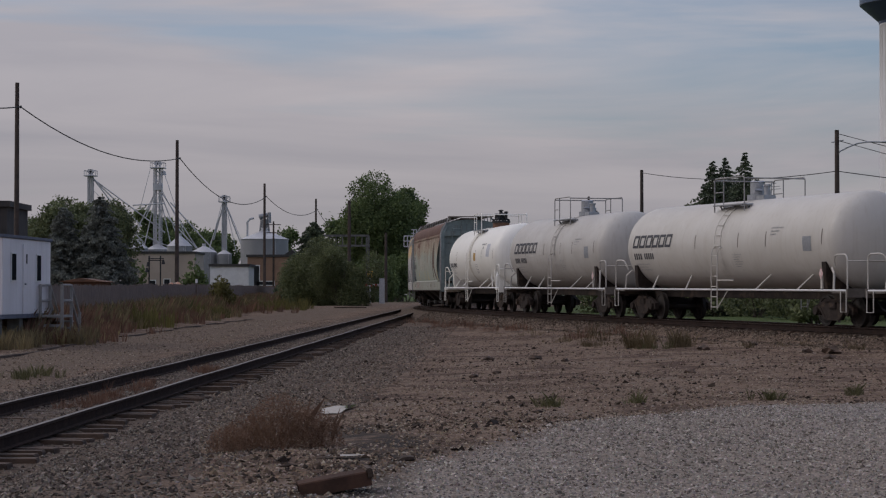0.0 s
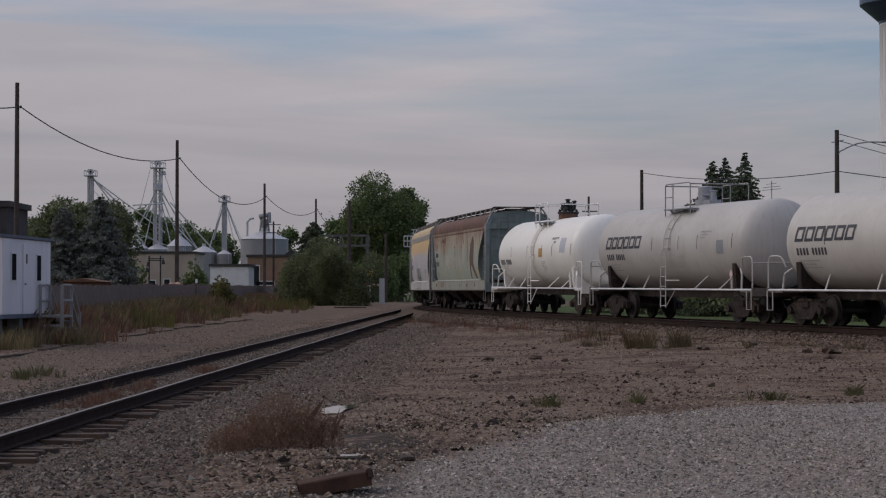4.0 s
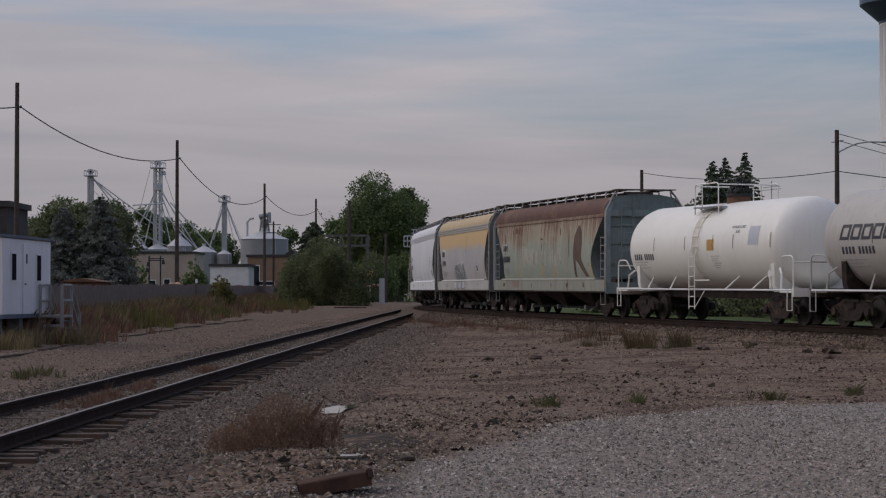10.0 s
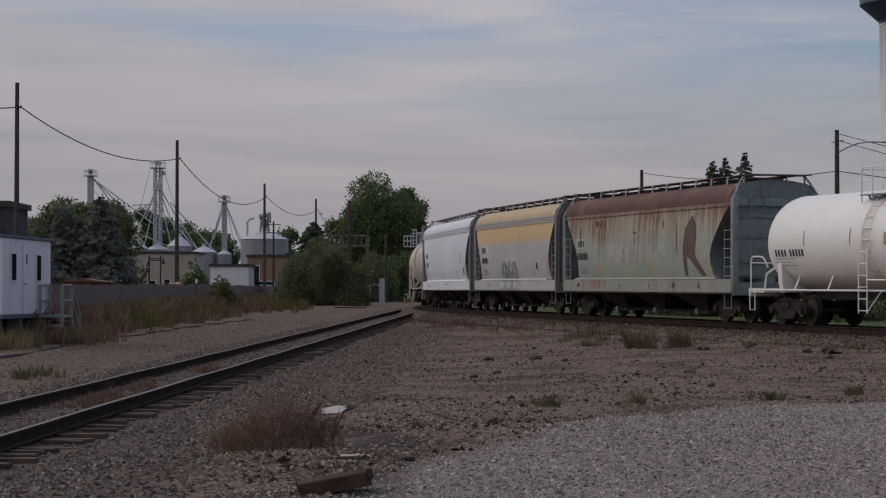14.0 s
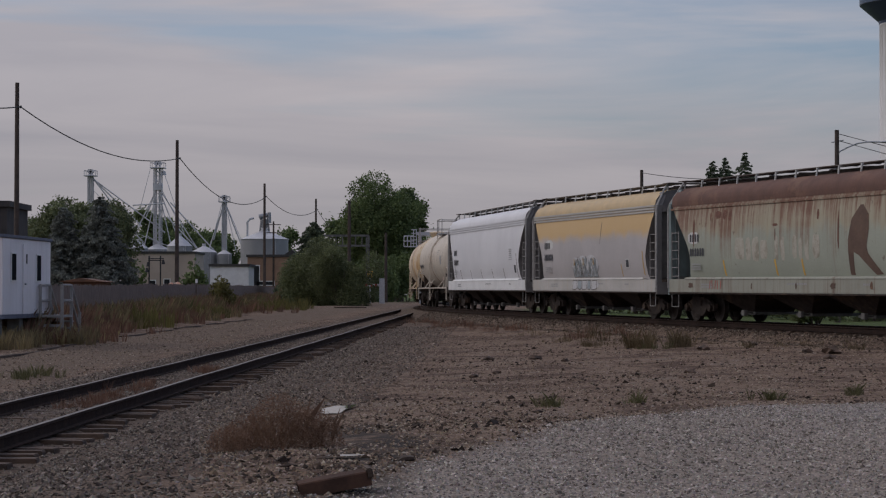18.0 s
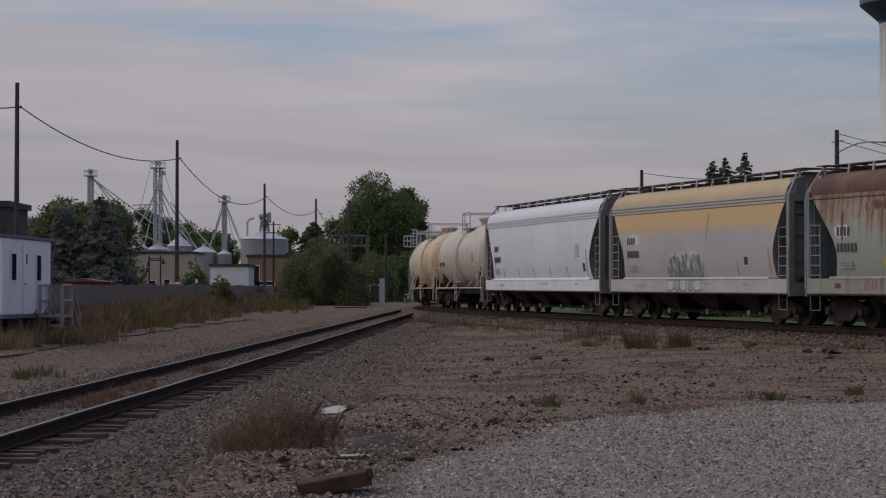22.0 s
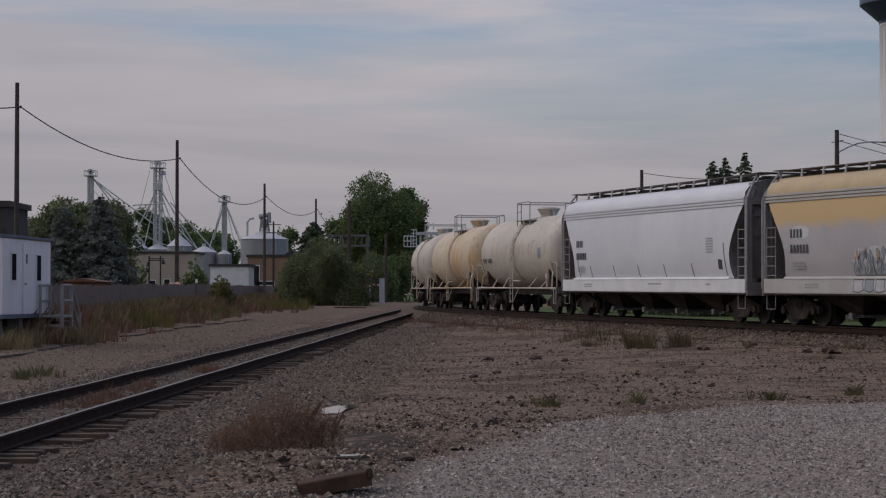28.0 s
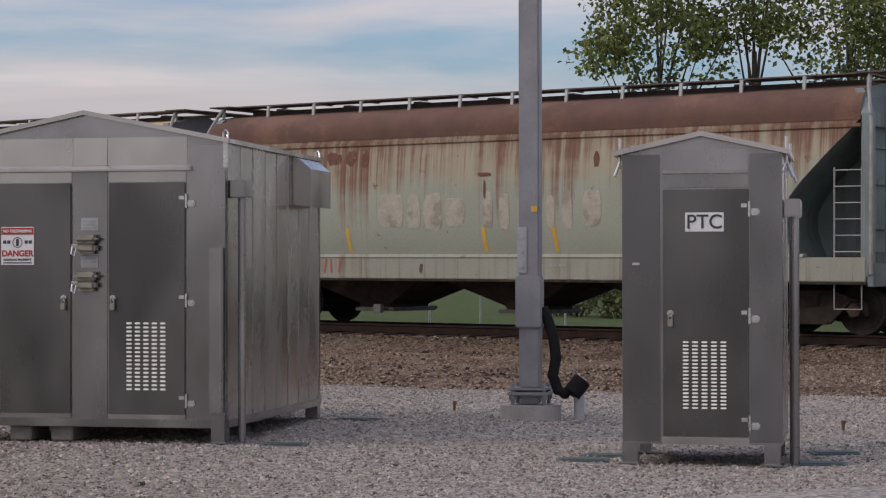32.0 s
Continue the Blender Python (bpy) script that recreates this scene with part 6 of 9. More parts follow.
def signal_mast(x, y):
    z = gz(x, y)
    mst = thing("signal_mast", "tall square grey steel mast bolted to a concrete base", "signal mast", pose(x, y, z, 0, 0, TURN))
    bm = B()
    rod(bm, (0, 0, -0.2), (0, 0, 0.15), 0.31, 28)
    part("concrete_base", bm, M_conc, mst)
    bm = B()
    box(bm, -0.21, 0.21, -0.21, 0.21, 0.25, 0.285, 0.006)
    box(bm, -0.19, 0.19, -0.19, 0.19, 0.30, 0.325, 0.006)
    part("base_plate", bm, M_steelpole, mst)
    for sx in (-1, 1):
        for sy in (-1, 1):
            bm = B()
            rod(bm, (sx * 0.16, sy * 0.16, 0.12), (sx * 0.16, sy * 0.16, 0.37), 0.02, 10)
            rod(bm, (sx * 0.16, sy * 0.16, 0.20), (sx * 0.16, sy * 0.16, 0.25), 0.04, 6)
            part("anchor_bolt", bm, M_steelpole, mst)
    bm = B()
    box(bm, -0.105, 0.105, -0.105, 0.105, 0.32, 9.0, 0.015)
    box(bm, -0.095, 0.095, -0.095, 0.095, 0.16, 0.32, 0.01)
    part("mast", bm, M_steelpole, mst)
    bm = B()
    box(bm, -0.135, 0.135, -0.15, 0.02, 0.93, 1.45, 0.012)
    part("junction_box", bm, M_steelpole, mst)
    bm = B()
    box(bm, -0.118, -0.02, -0.118, -0.10, 1.48, 1.95, 0.004)
    for z in (1.55, 1.7, 1.85):
        rod(bm, (-0.07, -0.13, z), (-0.07, -0.1, z), 0.018, 8)
    part("splice_plate", bm, M_galv, mst)
    bm = B()
    box(bm, 0.02, 0.085, -0.109, -0.1, 2.1, 2.16, 0.002)
    part("tag", bm, M_yellow, mst)
    bm = B()
    pts = [(0.13, -0.06, 1.13), (0.17, -0.06, 1.05), (0.24, -0.06, 0.85), (0.27, -0.08, 0.62), (0.24, -0.10, 0.45), (0.29, -0.1, 0.31), (0.36, -0.1, 0.27), (0.44, -0.1, 0.33), (0.46, -0.1, 0.36)]
    pipe(bm, pts, 0.055, 12)
    for p in pts[1:-1]:
        bmesh.ops.create_uvsphere(bm, u_segments=12, v_segments=8, radius=0.057, matrix=Matrix.Translation(p))
    part("flexible_conduit", bm, M_conduit, mst)
    bm = B()
    rod(bm, (0.43, -0.1, 0.27), (0.53, -0.04, 0.40), 0.095, 16)
    part("conduit_elbow", bm, M_conduit, mst)
    bm = B()
    rod(bm, (0.50, -0.05, 0.385), (0.525, -0.04, 0.43), 0.08, 16, 0.055)
    part("conduit_cap", bm, M_pvc, mst)
    bm = B()
    rod(bm, (0.50, -0.04, -0.1), (0.50, -0.04, 0.30), 0.055, 12)
    part("conduit_riser", bm, M_pvc, mst)
    return mst


signal_mast(11.2, 17.19)


def hand_hole(x, y, turn, w=0.42, d=0.28):
    bm = B()
    prism(bm, [(-w / 2, -d / 2), (w / 2, -d / 2), (w / 2, d / 2), (-w / 2, d / 2)], 2, -0.06, 0.006)
    box(bm, -w / 2 + 0.04, w / 2 - 0.04, -d / 2 + 0.04, d / 2 - 0.04, 0.0, 0.014, 0.004)
    solid("handhole_lid", bm, M_greenlid, "dark green plastic handhole lid lying in gravel", "lid", pose(x, y, gz(x, y) + 0.005, 0, 0, turn))


def at_pan(px, drop, yaw=30.6, hor=482.2, f=3570.0, h=1.48):
    """Spot on the pad from its bearing."""
    d = f * h / (drop - hor)
    q = (px - 784) / f * d
    a = radians(yaw)
    return q * math.cos(a) + d * math.sin(a), d * math.cos(a) - q * math.sin(a)


for px, py, tr in ((500, 789, -30), (632, 745, -60), (1030, 810, -35), (1075, 800, -50), (1478, 799, -30), (1450, 816, -40)):
    hand_hole(*at_pan(px, py), tr)
hand_hole(*at_pan(455, 843, 21.15, 544.1), -20)
for px, py in ((803, 722), (1490, 768)):
    x, y = at_pan(px, py)
    bm = B()
    rod(bm, (0, 0, -0.05), (0.01, 0, 0.09), 0.015, 8)
    rod(bm, (0.01, 0, 0.08), (0.01, 0, 0.11), 0.022, 8)
    solid("marker_stub", bm, M_rust, "short rusty pipe stub standing in gravel", "pipe stub", pose(x, y, gz(x, y)))


M_scrap = surf("rusty_scrap", (0.085, 0.047, 0.033), (0.05, 0.03, 0.023), 5, 0.9, 0, 0.3, 30, spec=0.15)


def debris():
    x, y = -0.78, 15.2
    d = thing("scrap_steel", "rusty bent steel channel lying half buried", "scrap", pose(x, y, gz(x, y) + 0.02, 0, -10, 8))
    bm = B()
    prism(bm, [(-0.14, 0.0), (-0.14, 0.10), (-0.13, 0.11), (0.13, 0.11), (0.14, 0.10), (0.14, 0.0), (0.12, 0.0), (0.12, 0.09), (-0.12, 0.09), (-0.12, 0.0)], 0, -0.30, 0.24)
    part("channel", bm, M_scrap, d)
    bm = B()
    box(bm, 0.21, 0.26, -0.15, 0.15, 0.05, 0.13, 0.01)
    part("end_lip", bm, M_tie, d)


debris()


# ---------------------------------------------------------------- plants
def leaf_material(name, dark, light, rough=0.6):
    m = bpy.data.materials.new(name)
    m.use_nodes = True
    n, l = m.node_tree.nodes, m.node_tree.links
    bs = n["Principled BSDF"]
    geo = n.new("ShaderNodeNewGeometry")
    r = n.new("ShaderNodeValToRGB")
    r.color_ramp.elements[0].color, r.color_ramp.elements[1].color = (*dark, 1), (*light, 1)
    l.new(geo.outputs["Random Per Island"], r.inputs[0])
    tx = n.new("ShaderNodeTexNoise")
    tx.inputs["Scale"].default_value = 0.7
    l.new(geo.outputs["Position"], tx.inputs["Vector"])
    mx = n.new("ShaderNodeMix")
    mx.data_type, mx.blend_type = "RGBA", "MULTIPLY"
    mx.inputs[0].default_value = 0.7
    r2 = n.new("ShaderNodeValToRGB")
    r2.color_ramp.elements[0].position, r2.color_ramp.elements[1].position = 0.3, 0.7
    r2.color_ramp.elements[0].color, r2.color_ramp.elements[1].color = (0.45, 0.45, 0.45, 1), (1.25, 1.2, 1.1, 1)
    l.new(tx.outputs["Fac"], r2.inputs[0])
    l.new(r.outputs[0], mx.inputs[6])
    l.new(r2.outputs[0], mx.inputs[7])
    l.new(mx.outputs[2], bs.inputs["Base Color"])
    bs.inputs["Roughness"].default_value = rough
    bs.inputs["Specular IOR Level"].default_value = 0.25
    tr = n.new("ShaderNodeBsdfTranslucent")
    l.new(mx.outputs[2], tr.inputs["Color"])
    sh = n.new("ShaderNodeMixShader")
    sh.inputs[0].default_value = 0.28
    l.new(bs.outputs[0], sh.inputs[1])
    l.new(tr.outputs[0], sh.inputs[2])
    l.new(sh.outputs[0], n["Material Output"].inputs["Surface"])
    return m


# far leaf, spruce, fir and bush tones are lifted to stand in for haze
M_leaf = leaf_material("dark_foliage", (0.077, 0.115, 0.046), (0.160, 0.211, 0.084))
M_leaf_near = leaf_material("green_foliage", (0.095, 0.13, 0.05), (0.28, 0.32, 0.11))
M_spruce = leaf_material("blue_spruce_needles", (0.119, 0.133, 0.120), (0.259, 0.280, 0.252))
M_spruceleaf = leaf_material("dull_green_foliage", (0.086, 0.110, 0.058), (0.198, 0.228, 0.114))
M_fir = leaf_material("dark_spruce_needles", (0.069, 0.092, 0.063), (0.144, 0.178, 0.109))
M_bush = leaf_material("bush_foliage", (0.086, 0.106, 0.052), (0.184, 0.207, 0.098))
M_weed = leaf_material("dry_weeds", (0.17, 0.13, 0.08), (0.32, 0.265, 0.145))
M_weedgreen = leaf_material("green_weeds", (0.082, 0.086, 0.040), (0.168, 0.16, 0.078))
M_weedyellow = leaf_material("yellow_green_weeds", (0.105, 0.10, 0.034), (0.205, 0.188, 0.07))
M_weeddark = leaf_material("dark_dry_weeds", (0.098, 0.074, 0.043), (0.205, 0.162, 0.092))
M_russet = leaf_material("brown_russet_weed", (0.155, 0.092, 0.064), (0.225, 0.142, 0.098))
M_weedred = leaf_material("russet_weeds", (0.145, 0.080, 0.058), (0.27, 0.165, 0.12))
M_bark = surf("bark", (0.11, 0.085, 0.065), (0.07, 0.055, 0.045), 4, 0.9, 0, 0.7, 15)


def cards(centres, size, rng, normals=None, stretch=1.6):
    """Small bent leaves round the centres: vertices and faces."""
    k = len(centres)
    a = rng.normal(size=(k, 3))
    a /= np.linalg.norm(a, axis=1, keepdims=True) + 1e-9
    b = rng.normal(size=(k, 3))
    b -= (b * a).sum(1, keepdims=True) * a
    b /= np.linalg.norm(b, axis=1, keepdims=True) + 1e-9
    s = size * rng.uniform(0.6, 1.3, (k, 1))
    n = np.cross(a, b)
    p = np.stack([centres - a * s * stretch * 0.5, centres + b * s * 0.5 + n * s * 0.12, centres + a * s * stretch * 0.5, centres - b * s * 0.5 + n * s * 0.12], 1).reshape(-1, 3)
    i = np.arange(k) * 4
    return p, np.stack([i, i + 1, i + 2, i + 3], 1)


def leaves_mesh(name, centres, size, rng, material, stretch=1.6):
    v, f = cards(centres, size, rng, None, stretch)
    return from_arrays(name, v.tolist(), f.tolist(), material)


def tree(label, x, y, z, H, R, crown_z, n, size, seed, material, lobes=26, flat=1.0, girth=0.022):
    rng = np.random.default_rng(seed)
    t = thing("tree", label, "tree", pose(x, y, z))
    ch = (H - crown_z) / 2
    c0 = np.array([0, 0, crown_z + ch])
    d = rng.normal(size=(lobes, 3))
    d /= np.linalg.norm(d, axis=1, keepdims=True)
    d[:, 2] = d[:, 2] * 0.9 + 0.1
    lob = c0 + d * np.array([R, R, ch]) * rng.uniform(0.45, 0.82, (lobes, 1))
    lr = R * rng.uniform(0.22, 0.40, lobes)
    which = rng.integers(0, lobes, n)
    off = rng.normal(size=(n, 3))
    off /= np.linalg.norm(off, axis=1, keepdims=True)
    off *= rng.uniform(0.25, 1.0, (n, 1)) ** 0.45
    c = lob[which] + off * lr[which][:, None] * np.array([1, 1, 0.75 * flat])
    # twigs: leaves gather in small bunches
    bunch = rng.integers(0, n, n)
    c = np.where(rng.random((n, 1)) < 0.6, c[bunch] + rng.normal(size=(n, 3)) * size * 1.3, c)
    part("crown", leaves_mesh("crown", c, size, rng, material), None, t)
    bm = B()
    r0 = H * girth
    pts = [(0, 0, -0.3), (0.05 * r0, 0.02, H * 0.2), (0.2 * r0, -0.1, H * 0.45), (0, 0.1, H * 0.72)]
    for k, (a, b) in enumerate(zip(pts[:-1], pts[1:])):
        rod(bm, a, b, r0 * (1 - 0.27 * k), 10, r0 * (0.73 - 0.24 * k))
    part("trunk", bm, M_bark, t)
    for k in range(min(lobes, 10)):
        bm = B()
        q = lob[k]
        s = Vector((0, 0.02, max(crown_z * 0.8, q[2] * 0.55)))
        mid = s.lerp(Vector(q), 0.5) + Vector((0, 0, -0.05 * R))
        rod(bm, s, mid, r0 * 0.38, 7, r0 * 0.25)
        rod(bm, mid, Vector(q), r0 * 0.25, 7, r0 * 0.08)
        part("limb", bm, M_bark, t)
    return t


def conifer(label, x, y, z, H, R, seed, material, size=0.3, dens=1.0, low=0.04, taper=0.7, gap=1.0):
    rng = np.random.default_rng(seed)
    t = thing("spruce_tree", label, "tree", pose(x, y, z))
    bm = B()
    rod(bm, (0, 0, -0.2), (0, 0, H * 0.98), H * 0.016, 8, 0.015)
    part("trunk", bm, M_bark, t)
    cs = []
    zz = H * low
    while zz < H * 0.985:
        u = (zz - H * low) / (H * (1 - low))
        r = R * (1 - u) ** taper * rng.uniform(0.85, 1.1) + 0.05
        k = max(5, int(11 * (1 - u) + 4))
        step = max(0.16, 0.055 * H * (0.35 + 0.65 * (1 - u)) * 0.62) * gap
        a0 = rng.uniform(0, 6.28)
        for j in range(k):
            a = a0 + 2 * math.pi * j / k + rng.uniform(-0.2, 0.2)
            rr = r * rng.uniform(0.55, 1.18)
            m = max(3, int(rr / size * 5 * dens))
            zj = zz + rng.uniform(-0.5, 0.5) * step
            s = rng.uniform(0.02, 1.0, m) ** 0.55
            lift = 0.10 * rr * s - 0.28 * rr * s ** 2
            sp = (0.12 + 0.16 * (1 - abs(2 * s - 1))) * rr * 0.8
            px = rr * s * math.cos(a) - rng.normal(size=m) * sp * math.sin(a) * 0.6
            py = rr * s * math.sin(a) + rng.normal(size=m) * sp * math.cos(a) * 0.6
            cs.append(np.stack([px, py, zj + lift - rng.uniform(0, 0.09, m) * rr], 1))
        zz += step
    c = np.concatenate(cs)
    part("needles", leaves_mesh("needles", c, size, rng, material, 2.0), None, t)
    return t


def bush(label, x, y, z, R, H, n, size, seed, material, name="bush", dome=False):
    rng = np.random.default_rng(seed)
    t = thing(name, label, "bush", pose(x, y, z))
    lob = rng.normal(size=(18, 3)) * np.array([R * 0.42, R * 0.42, H * 0.2]) + np.array([0, 0, H * 0.48])
    if dome:
        d = rng.normal(size=(18, 3))
        d /= np.linalg.norm(d, axis=1, keepdims=True)
        lob = np.abs(d) * np.array([0, 0, 1]) * H * 0.62 + d * np.array([1, 1, 0]) * R * 0.62
        lob[:, 2] += 0.08 * H
    w = rng.integers(0, 18, n)
    off = rng.normal(size=(n, 3))
    off /= np.linalg.norm(off, axis=1, keepdims=True)
    c = lob[w] + off * rng.uniform(0.2, 1, (n, 1)) ** 0.5 * np.array([R * 0.42, R * 0.42, H * 0.3])
    c[:, 2] = np.abs(c[:, 2])
    part("foliage", leaves_mesh("foliage", c, size, rng, material), None, t)
    bm = B()
    for k in range(6):
        a = k * 1.05
        rod(bm, (0.1 * math.cos(a), 0.1 * math.sin(a), -0.1), (R * 0.45 * math.cos(a), R * 0.45 * math.sin(a), H * 0.6), 0.05, 6, 0.02)
    part("stem_cluster", bm, M_bark, t)
    return t


def blades(places, heights, seed, per=26, spread=0.18, width=0.012, lean=0.45):
    """Tufts of narrow blades: vertices and faces."""
    rng = np.random.default_rng(seed)
    V, F = [], []
    for (x, y, z), h in zip(places, heights):
        a = rng.uniform(0, 6.283, per)
        r = spread * np.sqrt(rng.random(per)) * (h / 0.5) ** 0.5
        hh = h * rng.uniform(0.45, 1.0, per)
        bx, by = x + r * np.cos(a), y + r * np.sin(a)
        l = lean * hh * rng.uniform(0.1, 1.0, per)
        a2 = a + rng.normal(size=per) * 0.6
        tx, ty = bx + l * np.cos(a2), by + l * np.sin(a2)
        w = width * (h / 0.5) ** 0.4
        pxx, pyy = -np.sin(a2) * w, np.cos(a2) * w
        zz = np.full(per, z - 0.02)
        p = np.stack([np.stack([bx - pxx, by - pyy, zz], 1), np.stack([bx + pxx, by + pyy, zz], 1),
                      np.stack([(bx + tx) / 2 + pxx * 0.8 - l * 0.12 * np.cos(a2), (by + ty) / 2 + pyy * 0.8, zz + hh * 0.62], 1), np.stack([tx, ty, zz + hh], 1),
                      np.stack([(bx + tx) / 2 - pxx * 0.8 - l * 0.12 * np.cos(a2), (by + ty) / 2 - pyy * 0.8, zz + hh * 0.62], 1)], 1)
        base = len(V) * 5 * per
        V.append(p.reshape(-1, 3))
        i = base + np.arange(per) * 5
        F.append(np.stack([i, i + 1, i + 2, i + 3, i + 4], 1))
    return np.concatenate(V), np.concatenate(F)


def weed_patch(name, label, places, heights, seed, material, **kw):
    v, f = blades(places, heights, seed, **kw)
    return tagged(new(name, from_arrays(name, v.tolist(), f.tolist(), material)), label, "weeds", kind="stuff")


# ---------------------------------------------------------------- far things, placed by bearing and distance
F_LEN, LEVEL = 3570.0, 520.3


def at(u, d):
    """Ground plan of a spot at bearing u and d metres ahead."""
    return (u - 784) / F_LEN * d, d


def up(v, d):
    return EYE_Z + (LEVEL - v) / F_LEN * d


M_trailer = surf("white_trailer_siding", (0.74, 0.715, 0.735), (0.69, 0.665, 0.68), 0.8, 0.5, 0, 0.05, 40, streak=((0.42, 0.42, 0.44), 0.25))
# trailer panes: dark, with gloss taken out so nothing mirrors in them
M_darkpane = surf("dark_pane_no_reflection", (0.018, 0.019, 0.022), (0.014, 0.014, 0.016), 2, 0.9, 0, 0, spec=0.02)
M_trailer_trim = surf("dark_trim", (0.10, 0.12, 0.17), (0.07, 0.08, 0.12), 3, 0.6)
M_woodgrey = surf("grey_weathered_wood", (0.20, 0.148, 0.125), (0.14, 0.104, 0.088), 3, 0.9, 0, 0.4, 20, streak=((0.065, 0.052, 0.046), 0.5))
M_stairwood = surf("pale_stair_wood", (0.30, 0.29, 0.28), (0.23, 0.22, 0.21), 3, 0.8, 0, 0.2)
M_tan = surf("tan_block_wall", (0.43, 0.35, 0.29), (0.37, 0.30, 0.247), 0.3, 0.85, 0, 0.1)
M_brick = surf("brown_brick", (0.30, 0.185, 0.125), (0.24, 0.148, 0.10), 0.6, 0.9, 0, 0.2)
M_roofdark = surf("dark_roofing", (0.055, 0.05, 0.048), (0.035, 0.033, 0.033), 1, 0.9)
M_bridge = surf("grey_bridge_steel", (0.13, 0.13, 0.125), (0.09, 0.09, 0.088), 2, 0.7, 0.1)
M_binsteel = surf("corrugated_bin_steel", (0.30, 0.30, 0.315), (0.235, 0.235, 0.25), 0.25, 0.5, 0.3, 0.1)
# white steel greyed in its colour in place of distance haze
M_elev = surf("elevator_white_steel_hazed", (0.50, 0.50, 0.515), (0.40, 0.40, 0.42), 0.4, 0.6, 0.0)
M_wire = surf("cable_black", (0.03, 0.03, 0.032), (0.02, 0.02, 0.02), 5, 0.7)


def office_trailer():
    """Site office trailer; its long side runs away along the lane."""
    x, y = -13.1, 60.0
    z = gz(x, y)
    t = thing("office_trailer", "white site office trailer on blocks with narrow windows", "trailer", pose(x, y, 0, 0, 0, -3.5))
    z0, z1 = up(565, 60), up(420, 60)
    bm = B()
    box(bm, -3.6, 0.0, 0.0, 5.6, z0 + 0.12, z1, 0.02)
    part("body", bm, M_trailer, t)
    bm = B()
    box(bm, -3.65, 0.06, -0.06, 5.66, z1, z1 + 0.10, 0.02)
    part("roof_edge", bm, M_trailer_trim, t)
    bm = B()
    box(bm, -3.6, 0.01, -0.01, 5.61, z0, z0 + 0.13, 0.01)
    part("skirt_beam", bm, M_trailer_trim, t)
    for yy in (1.15, 4.05):
        bm = B()
        box(bm, 0.004, 0.03, yy - 0.30, yy + 0.30, z1 - 1.32, z1 - 0.42, 0.01)
        w = part("window", bm, M_white, t)
        bm = B()
        box(bm, 0.03, 0.038, yy - 0.23, yy + 0.23, z1 - 1.27, z1 - 0.47)
        part("pane", bm, M_darkpane, w)
    bm = B()
    box(bm, 0.004, 0.035, 2.2, 3.1, z0 + 0.13, z1 - 0.15, 0.008)
    d = part("door", bm, M_trailer, t)
    bm = B()
    rod(bm, (0.04, 2.32, z0 + 1.05), (0.10, 2.32, z0 + 1.05), 0.03, 8)
    part("door_handle", bm, M_galv, d)
    bm = B()
    box(bm, 0.036, 0.043, 2.5, 2.62, z1 - 0.75, z1 - 0.45)
    part("door_pane", bm, M_darkpane, d)
    bm = B()
    box(bm, -2.0, -1.85, -0.03, 0.0, z1 - 0.9, z1 - 0.4, 0.01)
    part("end_sign", bm, M_yellow, t)
    for yy in (0.5, 2.8, 5.1):
        bm = B()
        box(bm, -0.6, -0.2, yy - 0.2, yy + 0.2, z - 0.05, z0, 0.01)
        part("support_block", bm, M_block, t)
    # stair with rails at the far end
    st = thing("stair", "grey timber stair landing with handrails beside trailer", "stair", pose(x, y, 0, 0, 0, -3.5) @ pose(0, 1.9, 0))
    zl = z0 + 0.1
    bm = B()
    box(bm, 0.05, 0.85, 2.0, 3.3, zl - 0.1, zl - 0.02, 0.01)
    part("landing", bm, M_stairwood, st)
    n = 4
    for k in range(n):
        bm = B()
        zz = z + (zl - z) * (n - k - 0.5) / (n + 0.5)
        box(bm, 0.1, 0.8, 3.3 + 0.28 * k, 3.62 + 0.28 * k, zz - 0.05, zz, 0.008)
        part("tread", bm, M_stairwood, st)
    for xx in (0.10, 0.80):
        for yy, top in ((2.05, zl + 0.95), (3.25, zl + 0.95), (4.35, z + 1.0)):
            bm = B()
            box(bm, xx - 0.045, xx + 0.045, yy - 0.045, yy + 0.045, z - 0.05, top, 0.008)
            part("post", bm, M_stairwood, st)
        for dz in (0.45, 0.95):
            bm = B()
            rod(bm, (xx, 2.05, zl + dz - 0.02), (xx, 3.25, zl + dz - 0.02), 0.04, 6)
            rod(bm, (xx, 3.25, zl + dz - 0.02), (xx, 4.35, z + dz + 0.02), 0.04, 6)
            part("handrail", bm, M_stairwood, st)
    for dz in (0.15, 0.35, 0.55):
        bm = B()
        box(bm, 0.1, 0.82, 2.0, 2.04, z + dz, z + dz + 0.09, 0.008)
        part("skirt_board", bm, M_stairwood, st)


office_trailer()


